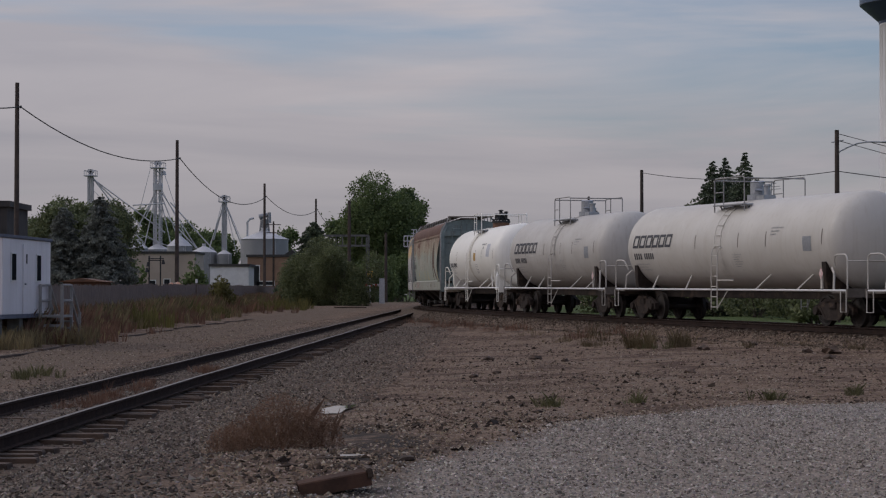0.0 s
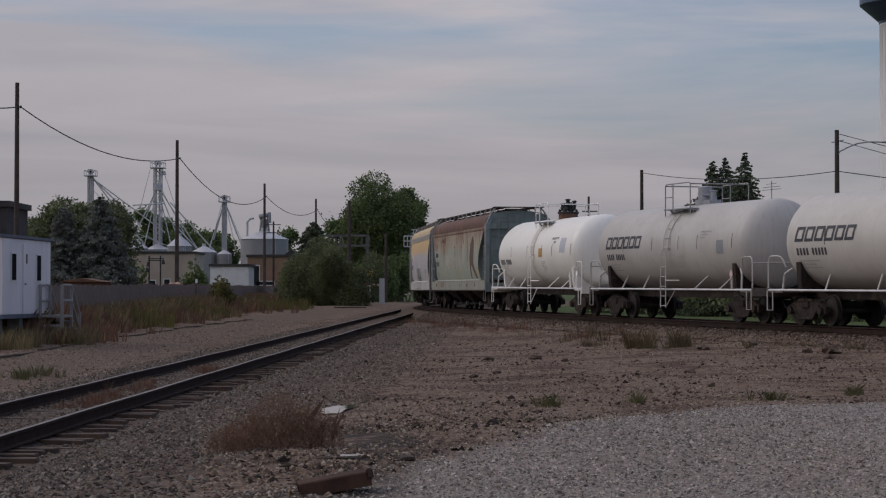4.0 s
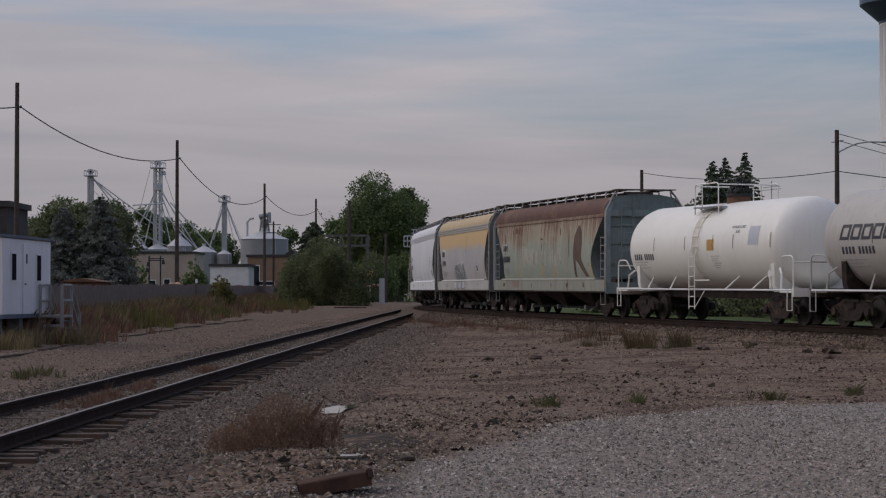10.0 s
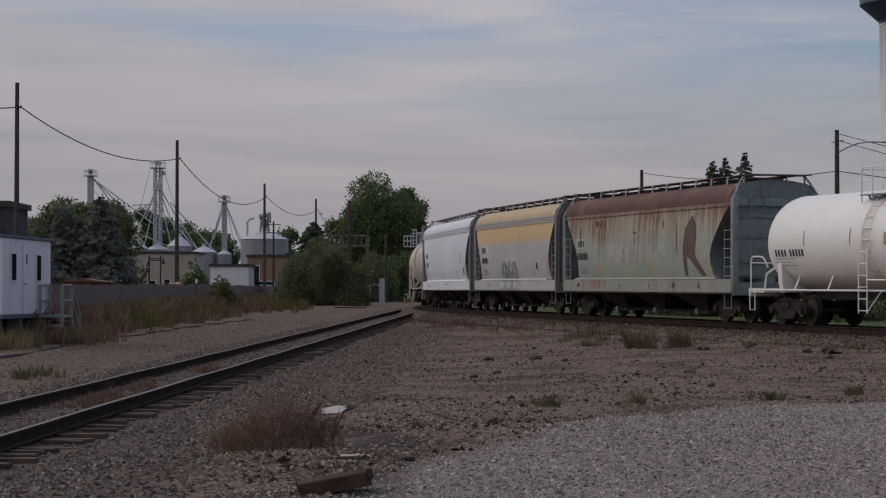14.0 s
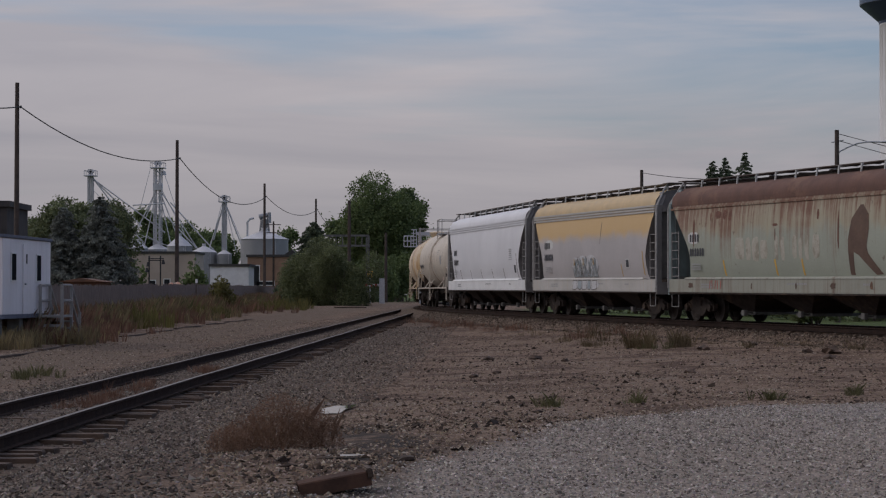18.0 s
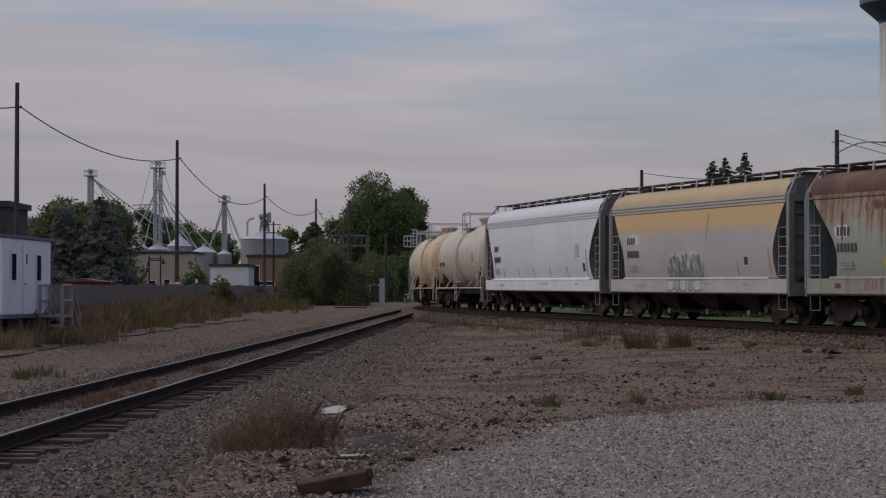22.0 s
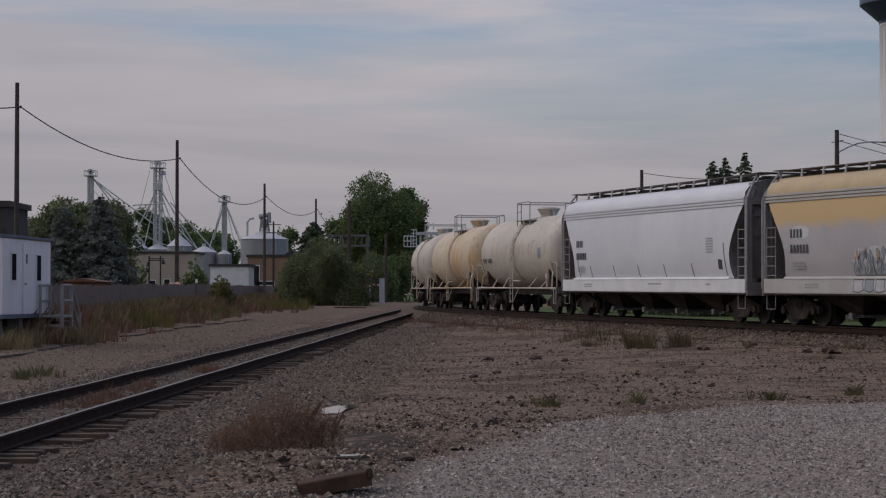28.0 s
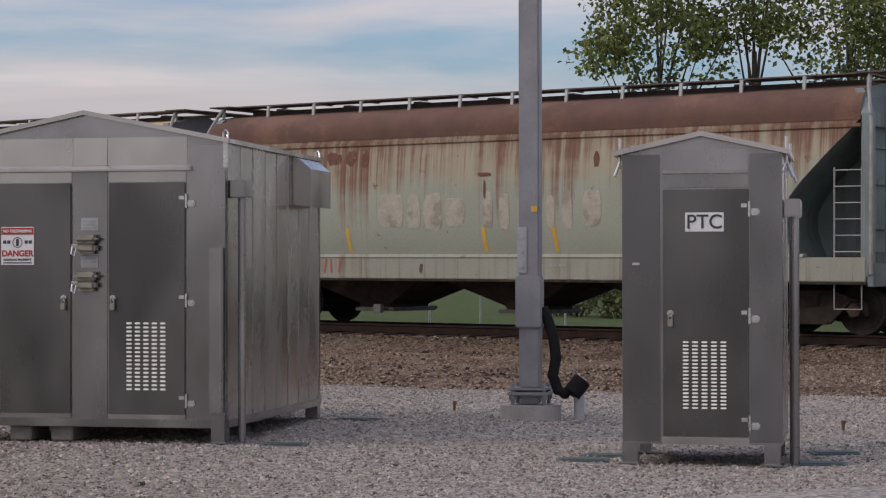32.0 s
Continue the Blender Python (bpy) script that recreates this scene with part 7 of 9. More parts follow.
def board_fence():
    f = thing("board_fence", "weathered grey board fence behind tall weeds", "fence")
    rnd = random.Random(8)
    x0, y0, x1, y1 = -14.6, 71.0, -17.2, 205.0
    n = 54
    rest = B()
    wide = math.hypot(x1 - x0, y1 - y0) / n / 15
    boards = []
    for h in (1.76, 1.79, 1.81, 1.85):
        bm = B()
        box(bm, 0.008, wide - 0.008, -0.012, 0.012, 0.02, h)
        boards.append(mesh_of(bm, "board", M_woodgrey))
    for k in range(n):
        a, b = k / n, (k + 1) / n
        ax, ay, bx, by = x0 + (x1 - x0) * a, y0 + (y1 - y0) * a, x0 + (x1 - x0) * b, y0 + (y1 - y0) * b
        L = math.hypot(bx - ax, by - ay)
        z = gz(ax, ay)
        m = 15
        place = pose(ax, ay, z + rnd.uniform(-0.03, 0.03), 0, rnd.uniform(-0.4, 0.4), math.degrees(math.atan2(by - ay, bx - ax)))
        if k < 20:
            bm = B()
            box(bm, 0, L, 0.012, 0.05, 0.4, 0.49)
            p = part("panel", bm, M_woodgrey, f, m=place)
            bm = B()
            box(bm, 0, L, 0.012, 0.05, 1.4, 1.49)
            part("rail", bm, M_woodgrey, p)
            for j in range(m):
                part("board", boards[rnd.randrange(4)], None, p, m=pose(j * L / m, 0, 0, 0, rnd.uniform(-0.5, 0.5)))
            continue
        bm = B()
        for j in range(m):
            box(bm, j * L / m + 0.008, (j + 1) * L / m - 0.008, -0.012, 0.012, 0.02, 1.80 + rnd.uniform(-0.05, 0.05))
        for zr in (0.4, 1.4):
            box(bm, 0, L, 0.012, 0.05, zr, zr + 0.09)
        bm.transform(place)
        me = bpy.data.meshes.new("far_boards")
        bm.to_mesh(me)
        bm.free()
        rest.from_mesh(me)
        bpy.data.meshes.remove(me)
    part("far_board", rest, M_woodgrey, f)["kind"] = "stuff"


board_fence()


def pole_line():
    rows = [(29, 146, 112.0), (313, 248, 149.0), (468, 325, 208.0), (559, 352, 246.0), (612, 372, 300.0)]
    tops = []
    for u, v, d in rows:
        x, y = at(u, d)
        z, zt = gz(x, y), up(v, d)
        p = thing("utility_pole", "dark creosoted wooden utility pole in weeds", "utility pole", pose(x, y, z), group="pole line beside the siding")
        bm = B()
        rod(bm, (0, 0, -0.4), (0, 0, zt - z), 0.17, 12, 0.115)
        part("pole", bm, M_pole, p)
        bm = B()
        rod(bm, (0, 0, zt - z - 1.35), (0.22, 0, zt - z - 1.35), 0.03, 8)
        rod(bm, (0.2, 0, zt - z - 1.42), (0.2, 0, zt - z - 1.28), 0.06, 8)
        part("cable_clamp", bm, M_black, p)
        tops.append(Vector((x + 0.2, y, zt - 1.35)))
    first = tops[0] + Vector((-3.4, -40, 0.2))
    for a, b in zip([first] + tops[:-1], tops):
        bm = B()
        sag = (a - b).length * 0.032
        pts = [a.lerp(b, k / 14) + Vector((0, 0, -4 * sag * (k / 14) * (1 - k / 14))) for k in range(15)]
        pipe(bm, pts, 0.035, 5)
        solid("overhead_cable", bm, M_wire, "black overhead cable sagging between poles", "cable", group="cables of the pole line")


pole_line()


def far_pole(u, v, d, r=0.13, label="bare wooden pole"):
    x, y = at(u, d)
    z = gz(x, y)
    p = thing("utility_pole", label, "utility pole", pose(x, y, z))
    bm = B()
    rod(bm, (0, 0, -0.3), (0, 0, up(v, d) - z), r * 1.15, 10, r * 0.85)
    part("pole", bm, M_pole, p)
    return p, up(v, d) - z


far_pole(618, 355, 225, 0.2, "bare grey wooden pole before the big tree")
far_pole(683, 412, 235, 0.18, "leaning bare wooden pole before the big tree")
far_pole(668, 405, 260, 0.16, "bare wooden pole in the tree's shade")
p, h = far_pole(484, 392, 300, 0.15, "distant pole with crossarms")
for dz in (0.5, 1.7):
    bm = B()
    box(bm, -1.1, 1.1, -0.06, 0.06, h - dz - 0.06, h - dz + 0.06)
    part("crossarm", bm, M_pole, p)


def grain_elevator():
    D = 400.0
    k = F_LEN / D
    base = 0.0

    def tower(u, v, w, name, label, heads=True):
        x, y = at(u, D)
        H = up(v, D)
        t = thing(name, label, "grain elevator", pose(x, y, base))
        for sx in (-1, 1):
            for sy in (-1, 1):
                bm = B()
                box(bm, sx * w - 0.07, sx * w + 0.07, sy * w - 0.07, sy * w + 0.07, 0, H - 1.5)
                part("corner_post", bm, M_elev, t)
        n = int(H / (2.4 * w))
        bm = B()
        for j in range(n):
            za, zb = H * j / n * 0.95, H * (j + 1) / n * 0.95
            s = 1 if j % 2 else -1
            for sy in (-1, 1):
                rod(bm, (-w * s, sy * w, za), (w * s, sy * w, zb), 0.055, 5)
                rod(bm, (-w, sy * w, zb), (w, sy * w, zb), 0.05, 5)
        part("bracing", bm, M_elev, t)["kind"] = "stuff"
        for sx in (-0.45, 0.45):
            bm = B()
            box(bm, sx * w - 0.17, sx * w + 0.17, -0.2, 0.2, 0, H - 0.8)
            part("elevator_leg", bm, M_elev, t)
        bm = B()
        box(bm, -w - 0.7, w + 0.7, -w - 0.7, w + 0.7, H - 1.6, H - 1.45)
        for a in (-1, 1):
            rod(bm, (a * (w + 0.6), -w - 0.6, H - 0.5), (a * (w + 0.6), w + 0.6, H - 0.5), 0.06, 5)
            rod(bm, (-w - 0.6, a * (w + 0.6), H - 0.5), (w + 0.6, a * (w + 0.6), H - 0.5), 0.06, 5)
            for b in (-1, 1):
                rod(bm, (a * (w + 0.6), b * (w + 0.6), H - 1.5), (a * (w + 0.6), b * (w + 0.6), H - 0.5), 0.06, 5)
        part("head_platform", bm, M_elev, t)
        bm = B()
        for sx in (-0.45, 0.45):
            rod(bm, (sx * w, -0.3, H - 0.6), (sx * w, 0.3, H - 0.6), 0.45, 14)
        part("head_pulley_casing", bm, M_elev, t)
        return t, x, y, H

    t, x, y, H = tower(279, 284, 0.75, "elevator_tower", "tall white steel grain elevator leg tower")
    bm = B()
    box(bm, -0.85, 0.85, -0.85, 0.85, up(337, D), up(325, D))
    part("distributor", bm, M_elev, t)
    bm = B()
    rod(bm, (1.1, 0, up(310, D)), (1.1, 0, up(303, D)), 0.6, 12, 0.35)
    part("cleaner", bm, M_elev, t)
    zc = up(330, D)
    for u, v in ((232, 430), (255, 437), (258, 385), (318, 430), (352, 445), (302, 432)):
        bm = B()
        rod(bm, (0, 0, zc), ((u - 279) / k, 0, up(v, D)), 0.11, 7)
        part("spout", bm, M_elev, t)
    t, x, y, H = tower(160, 298, 0.5, "elevator_tower", "white steel grain elevator leg above spruces")
    for u, v in ((250, 400), (292, 412), (262, 442)):
        bm = B()
        rod(bm, (0.6, 0, H - 2.2), ((u - 160) / k, 0, up(v, D)), 0.13, 7)
        part("spout", bm, M_elev, t)
    t, x, y, H = tower(397, 344, 0.42, "elevator_tower", "slim white steel grain elevator leg")
    for u, v in ((370, 440), (378, 425), (428, 436)):
        bm = B()
        rod(bm, (0, 0, H - 1.5), ((u - 397) / k, 0, up(v, D)), 0.12, 7)
        part("spout", bm, M_elev, t)
    # long conveyor spouts between the towers
    for a, b in (((306, 360), (386, 448)), ((300, 385), (352, 440)), ((240, 365), (296, 362)), ((215, 425), (245, 400))):
        bm = B()
        rod(bm, ((a[0] - 397) / k, -4, up(a[1], D)), ((b[0] - 397) / k, -4, up(b[1], D)), 0.13, 7)
        part("conveyor_spout", bm, M_elev, t)

    for a, b in (((160, 330), (258, 430)), ((170, 318), (240, 415)), ((279, 318), (345, 448)), ((279, 345), (225, 438)), ((240, 412), (300, 436)), ((236, 424), (262, 440)), ((268, 300), (250, 372)),
                 ((290, 300), (330, 420)), ((397, 352), (372, 446)), ((397, 352), (436, 442)), ((405, 380), (420, 446)), ((300, 440), (380, 440)), ((226, 432), (262, 418)), ((262, 418), (292, 434))):
        bm = B()
        rod(bm, ((a[0] - 397) / k, -2, up(a[1], D)), ((b[0] - 397) / k, -2, up(b[1], D)), 0.06, 5)
        part("brace_pipe", bm, M_elev, t)

    def grain_bin(u0, u1, v_eave, v_top, d, label):
        x, y = at((u0 + u1) / 2, d)
        R = (u1 - u0) / 2 / F_LEN * d
        ze, zt = up(v_eave, d), up(v_top, d)
        b = thing("grain_bin", label, "grain bin", pose(x, y, 0), group="grain bins")
        bm = B()
        n = 36
        rings, z, j = [], -0.3, 0
        while z < ze:
            rings.append([((R + (0.05 if j % 2 else 0)) * math.cos(2 * math.pi * q / n), (R + (0.05 if j % 2 else 0)) * math.sin(2 * math.pi * q / n), z) for q in range(n)])
            z += 0.45
            j += 1
        rings.append([(R * math.cos(2 * math.pi * q / n), R * math.sin(2 * math.pi * q / n), ze) for q in range(n)])
        loft(bm, rings)
        part("shell", bm, M_binsteel, b)
        bm = B()
        rod(bm, (0, 0, ze), (0, 0, zt), R * 1.05, n, R * 0.14)
        rod(bm, (0, 0, zt), (0, 0, zt + 0.5), R * 0.15, 12)
        part("roof", bm, M_elev, b)
        bm = B()
        for s in (-0.2, 0.2):
            rod(bm, (s + R * 0.5, -R * 0.9, 0), (s + R * 0.5, -R * 0.9, ze), 0.06, 5)
        part("ladder", bm, M_elev, b)
        return b, ze, zt

    for a in ((296, 340, 436, 418, 390), (338, 384, 447, 436, 385), (226, 262, 440, 428, 395), (258, 300, 442, 432, 400), (384, 410, 450, 443, 384)):
        grain_bin(*a, "small round corrugated steel grain bin")
    b, ze, zt = grain_bin(426, 510, 424, 409, 380, "large round corrugated steel grain bin with cone roof")
    bm = B()
    for dx in (-0.9, 0.9):
        rod(bm, (dx, 0, zt - 0.3), (dx * 0.6, 0, zt + 2.8), 0.16, 8)
        rod(bm, (dx, 0, zt + 0.4), (-dx * 0.7, 0, zt + 2.2), 0.1, 6)
    rod(bm, (0, 0, zt + 0.2), (0, 0, zt + 2.2), 0.4, 12, 0.75)
    part("roof_machinery", bm, M_binsteel, b)
    bm = B()
    rod(bm, (-1.0, 0, zt + 2.6), (0.6, 0, zt + 3.1), 0.55, 12, 0.4)
    rod(bm, (0.9, 0, zt + 1.5), (0.9, 0, zt + 3.5), 0.4, 10, 0.3)
    part("fan_housing", bm, M_binsteel, b)
    bm = B()
    pipe(bm, [(-3.2, -0.5, ze), (-3.2, -0.5, zt + 1.6), (-2.8, -0.5, zt + 2.2), (-2.0, -0.3, zt + 2.4)], 0.22, 7)
    part("spout", bm, M_elev, b)


grain_elevator()


def building(name, label, u0, u1, v_top, d, wall, depth=12.0, roof=M_roofdark, v_base=521, windows=(), pitched=0.0):
    x0, x1 = at(u0, d)[0], at(u1, d)[0]
    H = up(v_top, d)
    b = thing(name, label, "building", pose(x0, d, 0))
    W = x1 - x0
    bm = B()
    box(bm, 0, W, 0, depth, -0.4, H)
    part("wall", bm, wall, b)
    bm = B()
    if pitched:
        prism(bm, [(-0.3, H), (W + 0.3, H), (W / 2, H + pitched)], 1, -0.3, depth + 0.3)
    else:
        box(bm, -0.2, W + 0.2, -0.2, depth + 0.2, H, H + 0.35)
    part("roof", bm, roof, b)
    for fx, fz, w, h in windows:
        bm = B()
        box(bm, fx * W - w / 2 - 0.12, fx * W + w / 2 + 0.12, -0.06, 0.0, fz - h / 2 - 0.12, fz + h / 2 + 0.12)
        fr = part("window", bm, M_white, b)
        bm = B()
        box(bm, fx * W - w / 2, fx * W + w / 2, -0.08, -0.05, fz - h / 2, fz + h / 2)
        part("pane", bm, M_glass, fr)
    return b


building("mill_building", "long tan block mill building with a flat roof", 215, 345, 449, 330, M_tan, windows=((0.42, 2.0, 1.0, 2.2), (0.62, 2.5, 0.9, 1.6)))
building("brick_building", "low brown brick building with a flat roof", 438, 528, 455, 300, M_brick, windows=((0.15, 3.6, 1.2, 3.0), (0.35, 2.5, 2.6, 0.5)))
building("white_building", "small white block building with a dark flat roof", 372, 440, 472, 280, M_white, depth=8, windows=((0.3, 1.6, 2.4, 1.8),))
building("brick_building", "dark low building behind the trailer", -90, 12, 366, 120, M_roofdark, depth=6)
building("shed", "small dark shed with a pitched roof", 505, 526, 452, 330, M_roofdark, depth=6, pitched=0.9)

building("shed", "low rust-red shed roof behind the board fence", 112, 176, 499, 118, M_rust, depth=4, roof=M_rust, pitched=0.22)
M_orange = surf("orange_tarp", (0.55, 0.24, 0.14), (0.50, 0.36, 0.28), 3, 0.7)


def yard_lamp():
    """Dark twin lantern post before the mill."""
    d = 232.0
    x, y = at(273, d)
    t = thing("lamp_post", "dark twin-armed lamp post before the mill wall", "lamp post", pose(x, y, 0))
    k = d / F_LEN
    for u in (-9, 11):
        bm = B()
        rod(bm, (u * k, 0, -0.3), (u * k, 0, up(453, d)), 0.09, 7)
        part("pole", bm, M_black, t)
    for v in (458, 461):
        bm = B()
        rod(bm, (-11 * k, 0, up(v, d)), (17 * k, 0, up(v, d)), 0.06, 6)
        part("arm", bm, M_black, t)
    for u, v in ((-13, 478), (-11, 468), (16, 464)):
        bm = B()
        rod(bm, (u * k, 0, up(v + 4, d)), (u * k, 0, up(v - 4, d)), 0.22, 8, 0.12)
        part("lantern", bm, M_black, t)


yard_lamp()
for u, w in ((303, 1.95), (312, 2.05)):
    bm = B()
    bmesh.ops.create_icosphere(bm, subdivisions=3, radius=0.42)
    for q in bm.verts:
        q.co *= 1 + 0.35 * noise.noise(q.co * 2.3 + Vector((u, 0, 0)))
        q.co.z = (q.co.z + 0.42) * w / 0.84
    x, y = at(u, 128.0)
    solid("tarp_stack", bm, M_orange, "orange tarpaulin over a stack behind the fence", "tarpaulin", pose(x, y, gz(x, y) - 0.1))
x, y = at(348, 128)
bm = B()
rod(bm, (0, 0, -0.3), (0, 0, up(500, 128) - gz(x, y)), 0.05, 8)
t = solid("marker_post", bm, M_woodgrey, "thin white-topped marker post before the fence", "post", pose(x, y, gz(x, y)))
bm = B()
rod(bm, (0, 0, up(501, 128) - gz(x, y)), (0, 0, up(494, 128) - gz(x, y)), 0.075, 8)
part("cap", bm, M_white, t)

# trees and bushes of the far side
tree("rounded dark green tree beside the mill", *at(113, 165), gz(*at(113, 165)), up(334, 165) - gz(*at(113, 165)), 3.1, 1.2, 18000, 0.17, 11, M_spruceleaf, 40)
tree("dark green tree behind the spruce", *at(196, 172), gz(*at(196, 172)), up(348, 172) - gz(*at(196, 172)), 2.9, 1.5, 14000, 0.17, 14, M_spruceleaf, 34)
conifer("blue spruce with low branches beside the mill", *at(112, 150), gz(*at(112, 150)), up(364, 150) - gz(*at(112, 150)), 2.9, 15, M_spruce, 0.12, 1.3, 0.02, 0.6)
conifer("large blue spruce with dense low branches", *at(178, 150), gz(*at(178, 150)), up(346, 150) - gz(*at(178, 150)), 3.3, 12, M_spruce, 0.12, 1.3, 0.02, 0.62)
conifer("small dark spruce behind the bush", *at(555, 190), gz(*at(555, 190)), up(388, 190), 4.0, 13, M_fir, 0.17, 1.2)
tree("broad dark broadleaf tree beside the tracks", *at(672, 262), 0.0, up(304, 262), 6.0, 2.6, 42000, 0.2, 21, M_leaf, 60)
tree("broad dark broadleaf tree behind the tracks", *at(706, 270), 0.0, up(304, 270), 4.6, 1.5, 32000, 0.22, 24, M_leaf, 44)
tree("low broadleaf tree joined to larger tree", *at(606, 275), 0.0, up(372, 275), 3.6, 1.5, 5000, 0.36, 22, M_leaf, 18)
tree("dark broadleaf tree overhanging the tracks", *at(712, 285), 0.0, up(395, 285), 5.2, 0.6, 9000, 0.36, 23, M_leaf, 26)
bush("large dark rounded bush beside the siding", *at(566, 185), gz(*at(566, 185)), 4.1, 6.5, 48000, 0.105, 31, M_bush, dome=True)
bush("dark bush beside the siding", *at(600, 180), gz(*at(600, 180)), 2.5, 5.2, 24000, 0.105, 32, M_bush)
# bushes added to make up the dark shade under the big trees
for k, (u, d, q, h) in enumerate(((645, 240, 2.6, 4.6), (668, 246, 3.0, 5.2), (694, 250, 3.0, 5.0), (722, 256, 3.2, 5.4))):
    bush("dark foliage added to fill the shade below the large trees", *at(u, d), gz(*at(u, d)), q, h, 6000, 0.22, 170 + k, M_leaf)
bush("bright green bush in front of the fence", *at(390, 132), gz(*at(390, 132)), 1.0, 2.1, 2200, 0.13, 33, M_weedyellow)
bush("dark green shrub at the mill", *at(346, 240), 0.0, 2.0, 4.0, 900, 0.35, 34, M_leaf)
bush("small round green tree at the mill", *at(240, 250), 0.0, 1.3, 4.2, 500, 0.35, 35, M_leaf)
for k, (u, v, d, R) in enumerate(((250, 360, 470, 5), (300, 362, 470, 6), (365, 395, 450, 8), (395, 435, 450, 3), (55, 395, 260, 4.0), (180, 375, 300, 5), (84, 375, 210, 2.6), (505, 400, 420, 4), (330, 405, 420, 6), (268, 360, 430, 4.2), (292, 368, 440, 4.2), (368, 394, 430, 5.0))):
    x, y = at(u, d)
    tree("distant dark broadleaf tree", x, y, 0.0, up(v, d), R, up(v, d) * 0.2, 5000, 0.45, 40 + k, M_leaf, 20)
for k, (u, d, H, R) in enumerate(((640, 300, 8.5, 5), (668, 310, 10.5, 5.5), (700, 300, 10, 5.5), (735, 310, 10.5, 6), (775, 320, 9.5, 6))):
    tree("dark broadleaf tree of a thick grove", *at(u, d), -0.2, H, R, 0.2, 7000, 0.34, 130 + k, M_leaf, 24)
# spruces and shrubs beyond the main line
conifer("dark spruce beyond the train", *at(1262, 118), -0.3, up(280, 118) + 0.3, 4.4, 51, M_fir, 0.09, 0.9, 0.04, 1.0, 0.8)
conifer("dark spruce beyond the train", *at(1284, 120), -0.3, up(276, 120) + 0.3, 4.2, 52, M_fir, 0.09, 0.9, 0.04, 1.0, 0.8)
conifer("slender dark spruce beyond the train", *at(1319, 116), -0.3, up(266, 116) + 0.3, 3.8, 53, M_fir, 0.09, 0.9, 0.04, 1.0, 0.8)
bush("dark shrub under the spruces", *at(1245, 119), -0.3, 1.6, 6.0, 1600, 0.25, 54, M_bush)


def sightline(u, v, yaw, hor, d):
    """Place at distance d on a bearing seen with the view turned to the right by yaw."""
    q, a = (u - 784) / F_LEN * d, radians(yaw)
    return q * math.cos(a) + d * math.sin(a), d * math.cos(a) - q * math.sin(a), EYE_Z + (hor - v) / F_LEN * d


def big_tree():
    for u, R, H, low, n, seed in ((1165, 3.0, 13.5, 4.8, 9000, 61), (1500, 4.0, 14.5, 4.6, 10500, 62), (1335, 2.0, 14.0, 7.0, 1300, 63)):
        x, y, z = sightline(u, 60, 30.6, 482.2, 62.0)
        tree("leafy poplar beyond the train", x, y, -0.5, H, R, low, n, 0.12, seed, M_leaf_near, 34, girth=0.009)
    x, y, z = sightline(1336, 92, 30.6, 482.2, 76.0)
    p = thing("utility_pole", "thin wooden pole behind the poplars", "utility pole", pose(x, y, -0.5))
    bm = B()
    rod(bm, (0, 0, -0.2), (0, 0, z + 0.5), 0.13, 10, 0.1)
    part("pole", bm, M_pole, p)


big_tree()


def water_tower():
    x, y, _ = sightline(843, 0, 12.093, 549.5, 250)
    t = thing("water_tower", "white fluted water tower with a dark blue tank", "water tower", pose(x, y, -0.5))
    k = F_LEN / 250.0
    R, zn = 50 / k, (549.5 - 83) / k + EYE_Z + 0.5
    n = 96
    bm = B()
    def ring(r, z, flute=0.0):
        return [((r + flute * (0.5 - 0.5 * math.cos(2 * math.pi * q / n * 24))) * math.cos(2 * math.pi * q / n), (r + flute * (0.5 - 0.5 * math.cos(2 * math.pi * q / n * 24))) * math.sin(2 * math.pi * q / n), z) for q in range(n)]
    loft(bm, [ring(R - 0.22, z, 0.24) for z in (-1.0, zn * 0.35, zn * 0.7, zn - 0.25)] + [ring(R, zn - 0.2), ring(R, zn)])
    part("fluted_column", bm, M_column, t, sharp=1.2)
    bm = B()
    Rb = 83.5 / k
    loft(bm, [ring(R + 0.05, zn), ring(R + 0.1, zn + 0.3), ring(Rb, zn + 33 / k), ring(Rb, zn + 34 / k)])
    part("tank_cone", bm, M_navy, t)
    bm = B()
    zb = zn + 34 / k
    loft(bm, [ring(Rb + 0.02, zb), ring(Rb + 0.02, zb + 8.5), ring(Rb * 0.8, zb + 10.8), ring(Rb * 0.3, zb + 12.2), ring(0.3, zb + 12.5)])
    part("tank", bm, M_blue, t)
    bm = B()
    a = radians(-90 - 12.1 + 28)
    for j in range(4):
        a1, a2 = a + j * 0.06, a + j * 0.06 + 0.035
        r = Rb + 0.06
        bm.faces.new([bm.verts.new((r * math.cos(q), r * math.sin(q), z)) for q, z in ((a1, zb + 2.2), (a2, zb + 2.0), (a2, zb + 4.4), (a1, zb + 3.9))])
    part("lettering", bm, M_white, t, "white strokes of lettering")
    return t


M_column = surf("white_column_paint", (0.82, 0.80, 0.81), (0.76, 0.74, 0.75), 0.2, 0.5, 0, 0.03)
M_navy = surf("navy_paint", (0.040, 0.058, 0.115), (0.034, 0.05, 0.098), 0.3, 0.4, 0, 0.02)
M_blue = surf("blue_tank_paint", (0.038, 0.075, 0.14), (0.03, 0.06, 0.115), 0.2, 0.4, 0, 0.02)
M_shingle = surf("grey_shingles", (0.12, 0.115, 0.118), (0.085, 0.08, 0.083), 2, 0.9, 0, 0.3, 12)
M_dial = surf("clock_dial", (0.78, 0.78, 0.78), (0.72, 0.72, 0.73), 3, 0.5)
water_tower()


